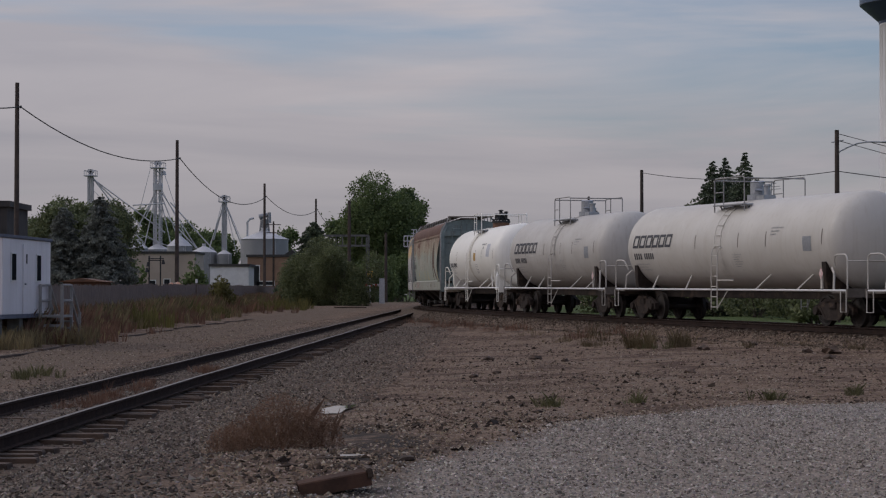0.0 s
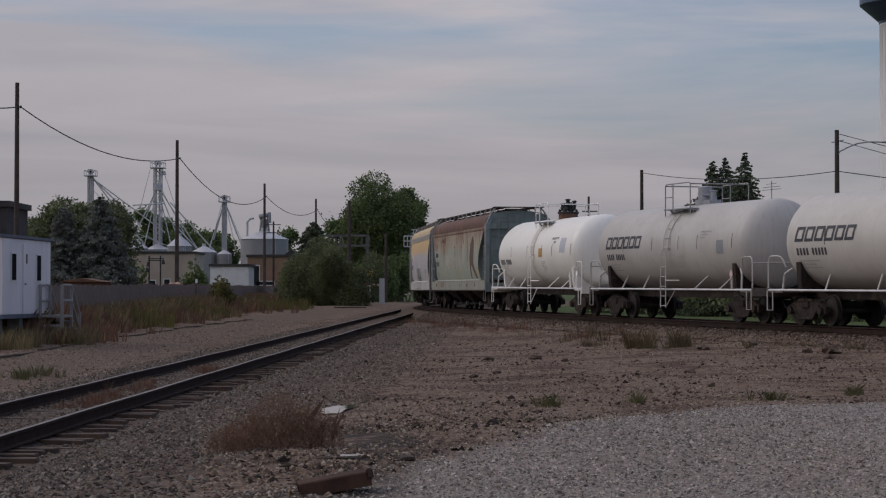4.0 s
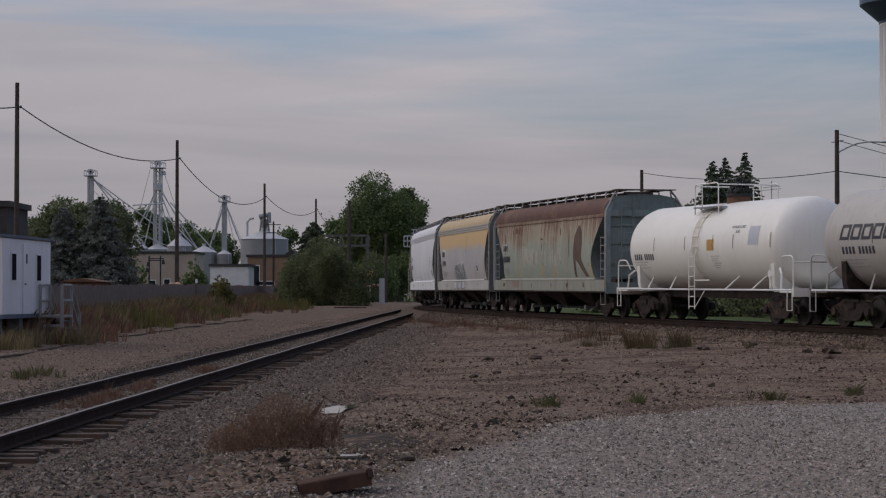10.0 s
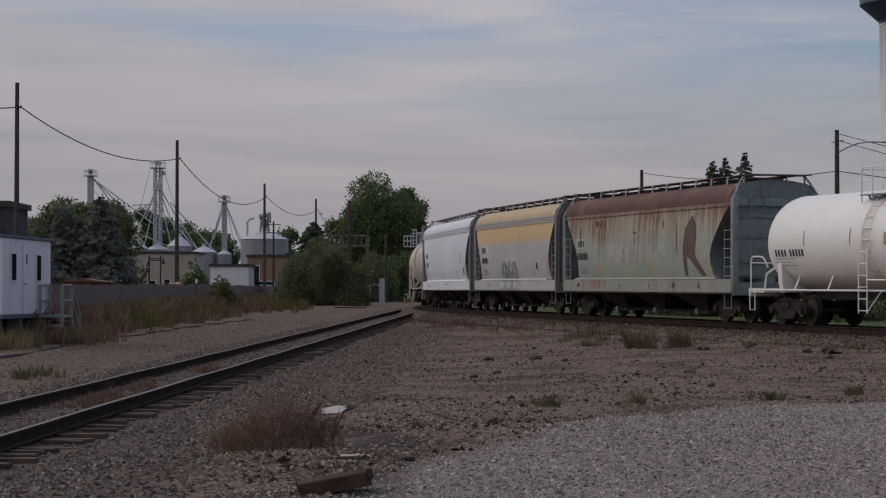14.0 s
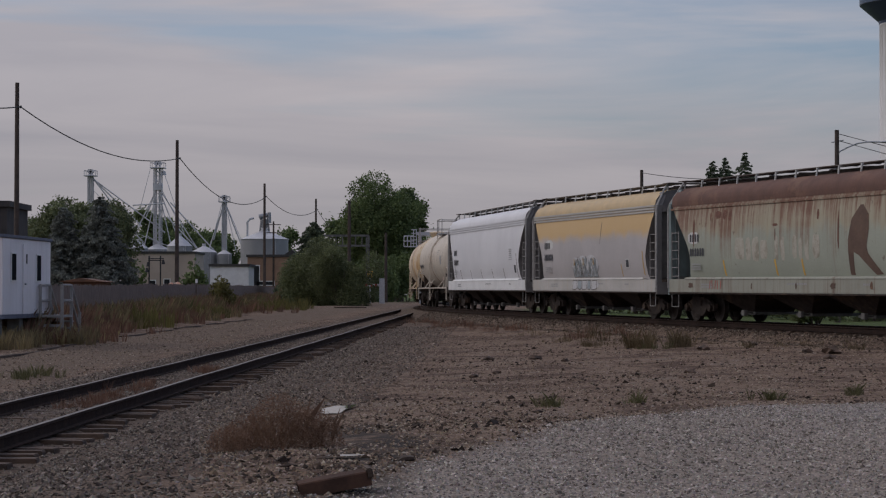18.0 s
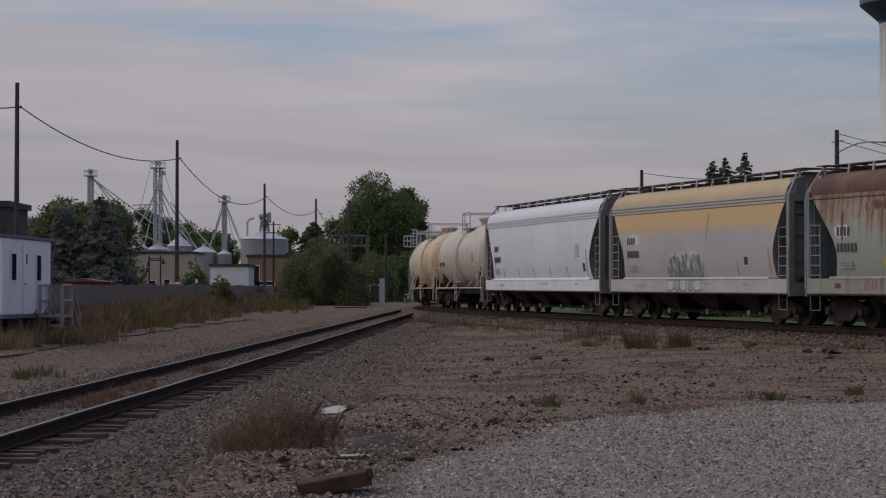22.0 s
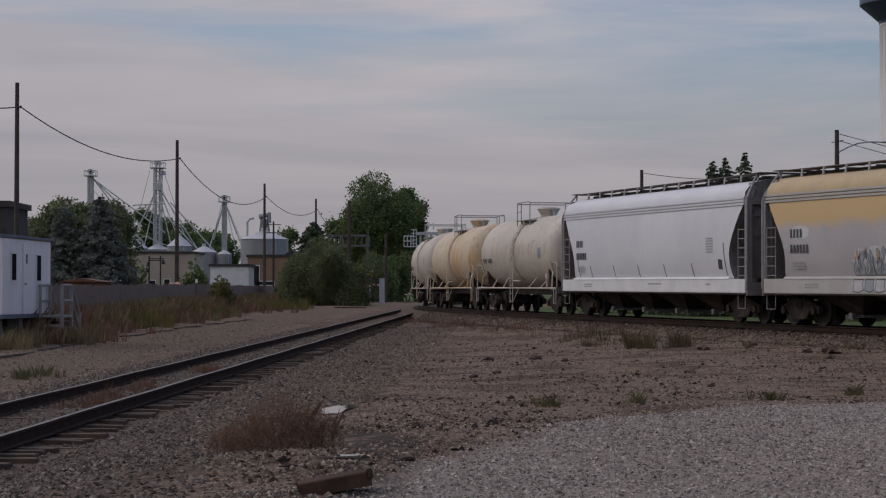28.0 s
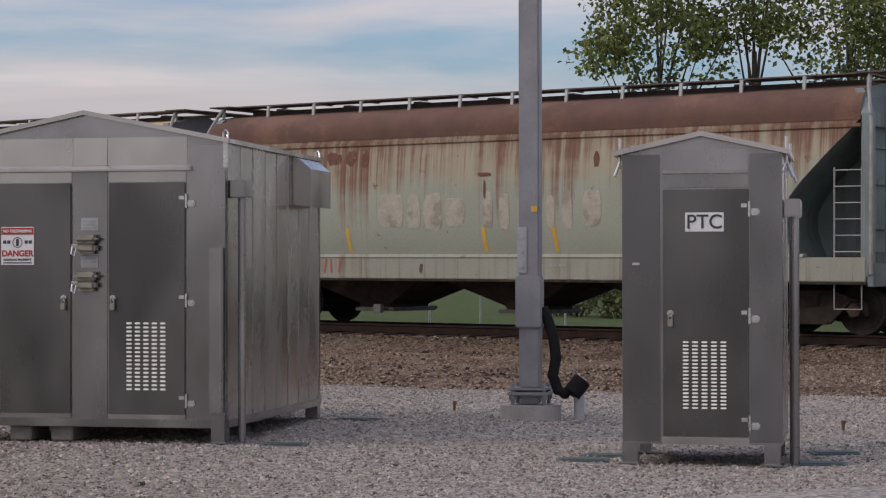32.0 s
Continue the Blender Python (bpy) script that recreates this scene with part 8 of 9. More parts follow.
def clock_cupola():
    """Clock house over a roof: four gables, a dial on each face."""
    d = 112.0
    x, y, zp = sightline(1047, 173, 12.093, 549.5, d)
    k = F_LEN / d
    t = thing("clock_tower", "white clock tower with grey shingle gables", "clock tower", pose(x, y, 0, 0, 0, -12.1 - 45 - 4))
    w = 0.93
    zb, ze = zp - 92 / k, zp - 62 / k
    bm = B()
    box(bm, -w, w, -w, w, zb, ze + 0.3)
    for a in range(4):
        m = Matrix.Rotation(a * math.pi / 2, 4, "Z")
        v = [m @ Vector(q) for q in ((-w, -w, ze), (w, -w, ze), (0, -w, zp - 0.12), (-w, 0, ze), (w, 0, ze), (0, 0, zp - 0.12))]
        vv = [bm.verts.new(q) for q in v]
        bm.faces.new(vv[:3])
        bm.faces.new((vv[0], vv[2], vv[5], vv[3]))
        bm.faces.new((vv[1], vv[4], vv[5], vv[2]))
    part("clock_room", bm, M_white, t)
    o = 0.2
    for a in range(4):
        m = Matrix.Rotation(a * math.pi / 2, 4, "Z")
        bm = B()
        s = (zp - ze) / w
        for sx in (-1, 1):
            q = [(0, -w - o, zp), (sx * (w + o), -w - o, ze - s * o), (0, 0, zp)]
            lo = [bm.verts.new(m @ Vector(p)) for p in q]
            hi = [bm.verts.new(m @ (Vector(p) + Vector((0, 0, 0.12)))) for p in q]
            bm.faces.new(lo)
            bm.faces.new(hi[::-1])
            for i in range(3):
                j = (i + 1) % 3
                bm.faces.new((lo[i], lo[j], hi[j], hi[i]))
        part("gable_roof", bm, M_shingle, t)
        bm = B()
        for sx in (-1, 1):
            prism(bm, [(0, zp - 0.06), (sx * (w + o), ze - s * o - 0.06), (sx * (w + o), ze - s * o + 0.04), (0, zp + 0.05)], 1, -w - o - 0.04, -w - o)
        for v in bm.verts:
            v.co = m @ v.co
        part("barge_board", bm, M_white, t)
        # dial
        zc, r = ze + 0.24, 0.68
        bm = B()
        rod(bm, (0, -w - 0.01, zc), (0, -w - 0.05, zc), r, 32)
        dial = part("clock_dial", bm, M_dial, t, m=m)
        bm = B()
        for h in range(12):
            an = h * math.pi / 6
            c, q = math.cos(an), math.sin(an)
            p = [(-0.035, 0.48), (0.035, 0.48), (0.035, 0.62), (-0.035, 0.62)]
            bm.faces.new([bm.verts.new((u * c + v2 * q, -w - 0.056, zc + v2 * c - u * q)) for u, v2 in p])
        part("hour_marks", bm, M_black, dial)
        for an, ln, wd in ((math.radians(103), 0.36, 0.055), (math.radians(158), 0.54, 0.04)):
            c, q = math.cos(an), math.sin(an)
            bm = B()
            bm.faces.new([bm.verts.new((u * c + v2 * q, -w - 0.06, zc + v2 * c - u * q)) for u, v2 in ((-wd, -0.12), (wd, -0.12), (wd * 0.4, ln), (-wd * 0.4, ln))])
            part("clock_hand", bm, M_black, dial)
    bm = B()
    loft(bm, [[(sx * r, sy * r, z) for sx, sy in ((-1, -1), (1, -1), (1, 1), (-1, 1))] for r, z in ((w + 0.05, zb), (w + 0.75, zb - 1.9), (w + 4.0, zb - 4.2))])
    part("skirt_roof", bm, M_shingle, t)
    bm = B()
    box(bm, -w - 3.6, w + 3.6, -w - 3.6, w + 3.6, -0.8, zb - 4.15)
    part("base", bm, M_white, t)


clock_cupola()


def street_lamp():
    d = 92.0
    x, y = at(1482, d)
    z, zt = -0.3, up(230, d)
    k = F_LEN / d
    s = thing("street_lamp", "grey pole with a curved arm and cobra-head lamp", "street lamp", pose(x, y, z))
    bm = B()
    rod(bm, (0, 0, -0.3), (0, 0, zt - z), 0.14, 12, 0.10)
    part("pole", bm, M_pole, s)
    bm = B()
    za = up(270, d) - z
    pts = [(0.05, -0.02, za), (0.45, -0.05, za + 0.22), (0.95, -0.08, za + 0.42), (1.45, -0.1, za + 0.48), (2.0, -0.12, za + 0.47)]
    pipe(bm, pts, 0.035, 7)
    part("arm", bm, M_galv, s)
    bm = B()
    loft(bm, [[(2.0 + dx, -0.12 + r * math.cos(q * math.pi / 5), za + 0.47 + dz + r * 0.6 * math.sin(q * math.pi / 5)) for q in range(10)] for dx, r, dz in ((0, 0.05, 0), (0.2, 0.10, 0), (0.55, 0.15, -0.02), (0.85, 0.13, -0.04), (0.95, 0.04, -0.05))])
    part("lamp_head", bm, M_galv, s)
    bm = B()
    rod(bm, (-0.25, 0, up(252, d) - z), (0.3, -0.03, up(248, d) - z), 0.025, 6)
    part("wire_bracket", bm, M_galv, s)
    # wires on from the poles
    pb = Vector((*at(1136, 125), up(306, 125)))
    a = Vector((x, y, up(248, d)))
    e = Vector((x + 15, y + 2, 5.2))
    for p, q, r in ((pb, Vector((x, y, up(303, d))), 0.02), (Vector((x, y, up(303, d))), Vector((x + 16, y - 6, 4.6)), 0.02), (Vector((x, y, up(236, d))), e, 0.016), (a, e + Vector((0, 0, -0.6)), 0.016)):
        bm = B()
        sag = (p - q).length * 0.012
        pipe(bm, [p.lerp(q, j / 10) + Vector((0, 0, -4 * sag * (j / 10) * (1 - j / 10))) for j in range(11)], r, 5)
        solid("overhead_wire", bm, M_wire, "thin overhead wire beyond the train", "wire", group="wires beyond the train")


street_lamp()
far_pole(1136, 301, 125, 0.12, "short dark wooden pole beyond the train")
p, h = far_pole(1042, 348, 170, 0.11, "distant leaning pole with one crossarm")
bm = B()
box(bm, -0.55, 0.75, -0.05, 0.05, h - 1.3, h - 1.2)
part("crossarm", bm, M_pole, p)


def roof_antenna():
    d = 130.0
    x, y = at(1366, d)
    t = thing("roof_antenna", "thin grey television antenna on a mast", "antenna", pose(x, y, -0.3))
    h = up(320, d) + 0.3
    bm = B()
    rod(bm, (0, 0, 0), (0, 0, h), 0.03, 6)
    part("mast", bm, M_galv, t)
    for k, (dz, w) in enumerate(((0.25, 0.35), (0.45, 0.55), (0.62, 0.6))):
        bm = B()
        rod(bm, (-w, 0.1 * k, h - dz), (w, -0.1 * k, h - dz + 0.1), 0.02, 5)
        part("element", bm, M_galv, t)


roof_antenna()


def signal_bridge():
    """Cantilever signal truss over the lane, with a caged platform."""
    d = 232.0
    k = F_LEN / d
    x0, x1 = at(572, d)[0], at(652, d)[0]
    z0, z1 = up(435, d), up(417, d)
    t = thing("signal_bridge", "grey steel cantilever signal truss", "signal bridge")
    for z in (z0, z1):
        for y in (d, d + 1.2):
            bm = B()
            box(bm, x0, x1, y - 0.1, y + 0.1, z - 0.1, z + 0.1)
            part("chord", bm, M_bridge, t)
    n = 7
    for j in range(n + 1):
        x = x0 + (x1 - x0) * j / n
        bm = B()
        rod(bm, (x, d, z0), (x, d, z1), 0.07, 6)
        part("strut", bm, M_bridge, t)
    for u in (649, 652):
        x = at(u, d)[0]
        bm = B()
        box(bm, x - 0.09, x + 0.09, d + (0 if u == 649 else 1.0), d + (0.25 if u == 649 else 1.25), -0.3, z1)
        part("post", bm, M_bridge, t)
    d = 200.0
    x0, x1 = at(715, d)[0], at(757, d)[0]
    q = thing("signal_platform", "pale steel signal platform with cage rails", "signal platform")
    for z in (up(418, d), up(427, d), up(437, d)):
        bm = B()
        rod(bm, (x0, d, z), (x0 + 1.0, d, z), 0.05, 6)
        part("rail", bm, M_elev, q)
    for u in (715, 721, 727, 732, 737):
        x = at(u, d)[0]
        bm = B()
        rod(bm, (x, d, up(437, d)), (x, d, up(406 if u > 730 else 418, d)), 0.05, 6)
        part("upright", bm, M_elev, q)
    for j in range(6):
        bm = B()
        z = up(437 - j * 6, d)
        rod(bm, (at(728, d)[0], d, z), (at(736, d)[0], d, z), 0.04, 6)
        part("rung", bm, M_elev, q)
    bm = B()
    box(bm, at(736, d)[0], at(800, d)[0], d - 0.1, d + 0.1, up(416, d), up(411, d))
    box(bm, at(736, d)[0], at(800, d)[0], d - 0.1, d + 0.1, up(438, d), up(434, d))
    part("truss_arm", bm, M_elev, q)
    bm = B()
    box(bm, at(742, d)[0], at(746, d)[0], d + 0.2, d + 0.5, -0.2, up(411, d))
    part("post", bm, M_galv, q)
    d = 215.0
    x, y = at(676, d)
    bm = B()
    box(bm, -0.28, 0.28, -0.3, 0.3, -0.2, up(493, d), 0.03)
    solid("relay_box", bm, M_galv, "pale grey trackside relay box", "relay box", pose(x, y, 0))
    g = thing("crossing_gate", "lowered red and white striped crossing gate", "crossing gate", pose(*at(655, d), 0))
    bm = B()
    rod(bm, (0, 0, -0.2), (0, 0, up(480, d)), 0.07, 8)
    part("mast", bm, M_galv, g)
    for j in range(8):
        bm = B()
        xa = (637 - 655 + j * 4.4) / F_LEN * d
        box(bm, xa, xa + 4.2 / F_LEN * d, -0.05, 0.05, up(507, d), up(503, d))
        part("gate_stripe", bm, M_white if j % 2 else M_signred, g)
    bm = B()
    box(bm, -0.3, 0.3, -0.05, 0.0, up(492, d), up(480, d), 0.02)
    part("crossing_sign", bm, M_yellow, g)


signal_bridge()


def lawn_fence():
    f = thing("chain_link_fence", "low chain-link fence with thin grey posts on grass", "fence")
    pts = [sightline(u, 560, 30.6, 482.2, d) for u, d in ((500, 60), (760, 58), (850, 57), (1000, 56), (1200, 55), (1500, 53))]
    for (x, y, _), (x2, y2, _) in zip(pts[:-1], pts[1:]):
        z = gz(x, y)
        bm = B()
        rod(bm, (x, y, z - 0.1), (x, y, z + 1.25), 0.035, 7)
        part("post", bm, M_galv, f)
        bm = B()
        rod(bm, (x, y, z + 1.2), (x2, y2, gz(x2, y2) + 1.2), 0.02, 6)
        part("top_rail", bm, M_galv, f)


lawn_fence()
for k, (u, d, R, H) in enumerate(((1060, 128, 2.2, 2.0), (1130, 124, 2.4, 2.2), (1200, 119, 2.4, 2.4), (1270, 114, 2.4, 2.3), (1340, 109, 2.2, 2.4), (1410, 104, 2.2, 2.2), (1480, 100, 2.2, 2.3), (1550, 96, 2.2, 2.2), (1440, 84, 1.2, 1.1))):
    x, y = at(u, d)
    bush("dark shrub of a row beyond the lawn", x, y, gz(x, y), R, H, 1400, 0.15, 70 + k, M_bush, "shrub")
for k, (u, d, R, H) in enumerate(((1100, 66, 1.3, 1.2), (1020, 69, 1.6, 1.6), (1460, 64, 1.5, 1.5))):
    x, y, _ = sightline(u, 0, 30.6, 482.2, d)
    bush("dark shrub on the lawn", x, y, gz(x, y), R, H, 900, 0.13, 80 + k, M_bush, "shrub")


# ---------------------------------------------------------------- stones, weeds, puddles
def ground_hit(u, v, yaw=0.0, hor=LEVEL):
    """Where the line of sight at a bearing and a dip meets the ground."""
    d = 20.0
    for _ in range(40):
        q, a = (u - 784) / F_LEN * d, radians(yaw)
        x, y = q * math.cos(a) + d * math.sin(a), d * math.cos(a) - q * math.sin(a)
        d = 0.5 * d + 0.5 * (EYE_Z - gz(x, y)) * F_LEN / (v - hor)
    return x, y, gz(x, y)


def stone_material(name, stops):
    m = bpy.data.materials.new(name)
    m.use_nodes = True
    n, l = m.node_tree.nodes, m.node_tree.links
    bs = n["Principled BSDF"]
    bs.inputs["Roughness"].default_value, bs.inputs["Specular IOR Level"].default_value = 0.9, 0.25
    geo = n.new("ShaderNodeNewGeometry")
    r = n.new("ShaderNodeValToRGB")
    while len(r.color_ramp.elements) < len(stops):
        r.color_ramp.elements.new(0.5)
    for e, (p, c) in zip(r.color_ramp.elements, stops):
        e.position, e.color = p, (*c, 1)
    l.new(geo.outputs["Random Per Island"], r.inputs[0])
    t = n.new("ShaderNodeTexNoise")
    t.inputs["Scale"].default_value = 60.0
    l.new(geo.outputs["Position"], t.inputs["Vector"])
    mx = n.new("ShaderNodeMix")
    mx.data_type, mx.blend_type = "RGBA", "MULTIPLY"
    mx.inputs[0].default_value = 0.5
    l.new(r.outputs[0], mx.inputs[6])
    l.new(t.outputs["Color"], mx.inputs[7])
    l.new(mx.outputs[2], bs.inputs["Base Color"])
    return m


M_gravel = stone_material("pale_gravel", [(0.0, (0.115, 0.096, 0.081)), (0.3, (0.25, 0.216, 0.185)), (0.75, (0.40, 0.35, 0.303)), (1.0, (0.66, 0.585, 0.515))])
M_gravel_pale = stone_material("fresh_pale_gravel", [(0.0, (0.165, 0.142, 0.125)), (0.3, (0.30, 0.266, 0.238)), (0.75, (0.435, 0.39, 0.352)), (1.0, (0.62, 0.565, 0.515))])
M_ballast = stone_material("grey_ballast", [(0.0, (0.046, 0.035, 0.028)), (0.4, (0.137, 0.109, 0.088)), (0.82, (0.226, 0.187, 0.154)), (1.0, (0.37, 0.315, 0.265))])
M_shoulder = stone_material("dark_shoulder_stones", [(0.0, (0.045, 0.031, 0.023)), (0.5, (0.135, 0.10, 0.076)), (0.9, (0.215, 0.166, 0.129)), (1.0, (0.38, 0.31, 0.25))])
M_crumb = stone_material("dark_earth_crumbs", [(0.0, (0.022, 0.015, 0.011)), (0.7, (0.06, 0.042, 0.03)), (1.0, (0.12, 0.085, 0.06))])
M_clod = stone_material("brown_stones", [(0.0, (0.055, 0.037, 0.026)), (0.38, (0.195, 0.138, 0.096)), (0.82, (0.35, 0.267, 0.197)), (1.0, (0.50, 0.415, 0.33))])


WET = []


def stones(name, label, x, y, size, seed, material, sink=0.25):
    """Loose stones, each a jittered eight-sided lump."""
    rng = np.random.default_rng(seed)
    dry = np.ones(len(x), bool)
    for wx, wy, rx, ry in WET:
        dry &= ((x - wx) / rx) ** 2 + ((y - wy) / ry) ** 2 > 1
    x, y = x[dry], y[dry]
    k = len(x)
    z = ground_z(x, y)
    base = np.array([(1, 0, 0), (0, 1, 0), (-1, 0, 0), (0, -1, 0), (0, 0, 1), (0, 0, -1)], float)
    f0 = np.array([(0, 1, 4), (1, 2, 4), (2, 3, 4), (3, 0, 4), (1, 0, 5), (2, 1, 5), (3, 2, 5), (0, 3, 5)])
    s = size * rng.lognormal(0, 0.32, (k, 1))
    sc = rng.uniform(0.6, 1.25, (k, 3)) * np.array([1, 1, 0.75])
    v = base[None] * sc[:, None, :] + rng.normal(size=(k, 6, 3)) * 0.22
    a = rng.uniform(0, 6.283, k)
    t = rng.normal(size=k) * 0.5
    ca, sa, ct, st = np.cos(a), np.sin(a), np.cos(t), np.sin(t)
    vx, vy, vz = v[..., 0], v[..., 1], v[..., 2]
    vy, vz = vy * ct[:, None] - vz * st[:, None], vy * st[:, None] + vz * ct[:, None]
    vx, vy = vx * ca[:, None] - vy * sa[:, None], vx * sa[:, None] + vy * ca[:, None]
    v = np.stack([vx, vy, vz], -1) * s[:, None, :] * 0.5
    v += np.stack([x, y, z + s[:, 0] * (0.35 - sink)], -1)[:, None, :]
    f = f0[None] + (np.arange(k) * 6)[:, None, None]
    me = from_arrays(name, v.reshape(-1, 3).tolist(), f.reshape(-1, 3).tolist(), material)
    return tagged(new(name, me), label, "stones", kind="stuff")


def scatter():
    rng = np.random.default_rng(77)

    def field(n, x0, x1, y0, y1):
        return rng.uniform(x0, x1, n), rng.uniform(y0, y1, n)
    # pale gravel of the pad, thinning with distance
    x, y = field(260000, -3, 22, 10.5, 30)
    pad, _, _, _ = zones(x, y)
    seen = (x > -0.24 * y - 0.6) & (x < y * 1.05 + 1.5)
    keep = (pad > rng.random(len(x)) * 0.9 + 0.05) & seen & (rng.random(len(x)) < np.clip(24.0 / (x * x + y * y) ** 0.5, 0.4, 1.0))
    new_part = x + rng.normal(size=len(x)) * 1.2 > 5.2
    stones("gravel", "grey crushed gravel spread over the pad", x[keep & ~new_part], y[keep & ~new_part], 0.027, 1, M_gravel, 0.36)
    stones("gravel", "fresher pale gravel round the cabinets", x[keep & new_part], y[keep & new_part], 0.027, 31, M_gravel_pale, 0.36)
    # ballast beside and between the siding's rails
    n = 85000
    y = 13 + 75 * rng.random(n) ** 1.9
    x = SPUR_X + SPUR_SLOPE * y + rng.uniform(-2.6, 4.2, n)
    d = abs(x - (SPUR_X + SPUR_SLOPE * y))
    keep = (abs(d - 0.755) > 0.08) & (rng.random(n) < np.where(d < 0.7, 0.8, np.where(d < 1.42, 0.42, np.where(d < 3.0, 1.0, 0.6)))) & (x > -0.235 * y)
    stones("ballast", "grey crushed stone ballast beside the siding", x[keep], y[keep], 0.037, 2, M_ballast, 0.32)
    # ballast shoulder of the main line
    n = 26000
    s = rng.uniform(-45, 52, n)
    side = rng.uniform(1.32, 3.4, n)
    P = np.array([[np.interp(q, RUN, CX), np.interp(q, RUN, CY), np.interp(q, RUN, CP)] for q in s])
    stones("ballast", "brown-grey ballast shoulder of the main line", P[:, 0] - np.cos(P[:, 2]) * side, P[:, 1] - np.sin(P[:, 2]) * side, 0.055, 3, M_shoulder, 0.34)
    # scattered stones on the dirt
    n = 125000
    y = 14 + 60 * rng.random(n) ** 1.5
    x = rng.uniform(-0.12, 0.55, n) * y
    pad, lawn, lane, bal = zones(x, y)
    keep = (pad < 0.55) & (lawn < 0.2) & (rng.random(n) < 0.85)
    stones("dirt_stones", "brown and grey stones strewn over packed dirt", x[keep], y[keep], 0.036, 4, M_clod, 0.36)
    # dark chips and crumbs of earth
    n = 9000
    y = 15 + 50 * rng.random(n) ** 1.3
    x = rng.uniform(-0.10, 0.75, n) * y
    pad, lawn, lane, bal = zones(x, y)
    patch = np.sin(x * 0.9 + 2.0 * np.sin(y * 0.31)) + np.sin(y * 0.8 + x * 0.35)
    keep = (pad < 0.5) & (lawn < 0.2) & (patch > -0.3)
    stones("earth_crumbs", "dark crumbs of earth and wood chips on the dirt", x[keep], y[keep], 0.062, 24, M_crumb, 0.34)
    n = 42000
    y = 14 + 34 * rng.random(n)
    x = rng.uniform(0.45, 1.0, n) * y
    pad, lawn, lane, bal = zones(x, y)
    keep = (pad < 0.55) & (lawn < 0.2)
    stones("dirt_stones", "brown and grey stones strewn before the main line", x[keep], y[keep], 0.042, 14, M_clod, 0.34)
    n = 16000
    y = 24 + 80 * rng.random(n) ** 1.5
    x = SPUR_X + SPUR_SLOPE * y - rng.uniform(2.0, 8.0, n)
    stones("lane_stones", "small stones on the dirt lane", x, y, 0.04, 5, M_clod, 0.36)


for u, v, rx, ry in ((596, 728, 0.28, 1.9), (600, 811, 0.28, 0.14), (640, 775, 0.30, 1.0)):
    WET.append((*ground_hit(u, v)[:2], rx, ry))
scatter()


def clod(u, v, w, yaw=0.0, hor=LEVEL, material=None):
    x, y, z = ground_hit(u, v, yaw, hor)
    rng = random.Random(int(u * 7 + v))
    bm = B()
    bmesh.ops.create_icosphere(bm, subdivisions=2, radius=0.5)
    for q in bm.verts:
        q.co *= 1 + 0.75 * noise.noise(q.co * 3.1 + Vector((u * 0.7, v * 0.3, 0)))
        q.co.z *= 0.5
        q.co *= w
    solid("clod", bm, material or M_tie, "dark lump of earth on the dirt", "clod", pose(x, y, z + 0.1 * w, 0, 0, rng.uniform(0, 180)))


for u, v, w in ((865, 637, 0.26), (946, 636, 0.34), (878, 661, 0.18), (1470, 626, 0.45), (1222, 660, 0.22), (838, 668, 0.2), (1000, 640, 0.2), (1245, 620, 0.35), (718, 815, 0.16), (455, 790, 0.1)):
    clod(u, v, w)
for u, v, w in ((705, 662, 0.3), (668, 652, 0.3), (575, 640, 0.25)):
    clod(u, v, w, 12.093, 549.5)


def puddle(u, v, rx, ry, turn, seed, rise=0.035, label="shallow puddle mirroring the sky"):
    x, y, z = ground_hit(u, v)
    bm = B()
    rng = random.Random(seed)
    ph = [rng.uniform(0, 6.28) for _ in range(4)]
    vs = []
    for k in range(40):
        a = 2 * math.pi * k / 40
        r = 0.85 / max(abs(math.cos(a)), abs(math.sin(a))) ** 0.7 + 0.10 * math.sin(2 * a + ph[0]) + 0.12 * math.sin(3 * a + ph[1]) + 0.08 * math.sin(5 * a + ph[2])
        vs.append(bm.verts.new((rx * r * math.cos(a), ry * r * math.sin(a), 0)))
    bm.faces.new(vs)
    solid("puddle", bm, M_water, label, "puddle", pose(x, y, z + rise, 0, 0, turn), kind="structure")


M_water = bpy.data.materials.new("puddle_water")
M_water.use_nodes = True
_b = M_water.node_tree.nodes["Principled BSDF"]
_b.inputs["Base Color"].default_value, _b.inputs["Roughness"].default_value, _b.inputs["IOR"].default_value = (0.03, 0.026, 0.022, 1), 0.03, 1.33
puddle(596, 728, 0.19, 1.35, -3, 1)
puddle(600, 811, 0.24, 0.10, 4, 2, 0.03)


def tufts(name, label, spots, h, seed, material, jitter=0.25, n=6, yaw=0.0, hor=LEVEL, **kw):
    rng = random.Random(seed)
    P, H = [], []
    for u, v in spots:
        x, y, z = ground_hit(u, v, yaw, hor)
        for _ in range(n):
            dx, dy = rng.gauss(0, jitter), rng.gauss(0, jitter)
            P.append((x + dx, y + dy, gz(x + dx, y + dy)))
            H.append(h * rng.uniform(0.5, 1.15))
    return weed_patch(name, label, P, H, seed, material, **kw)


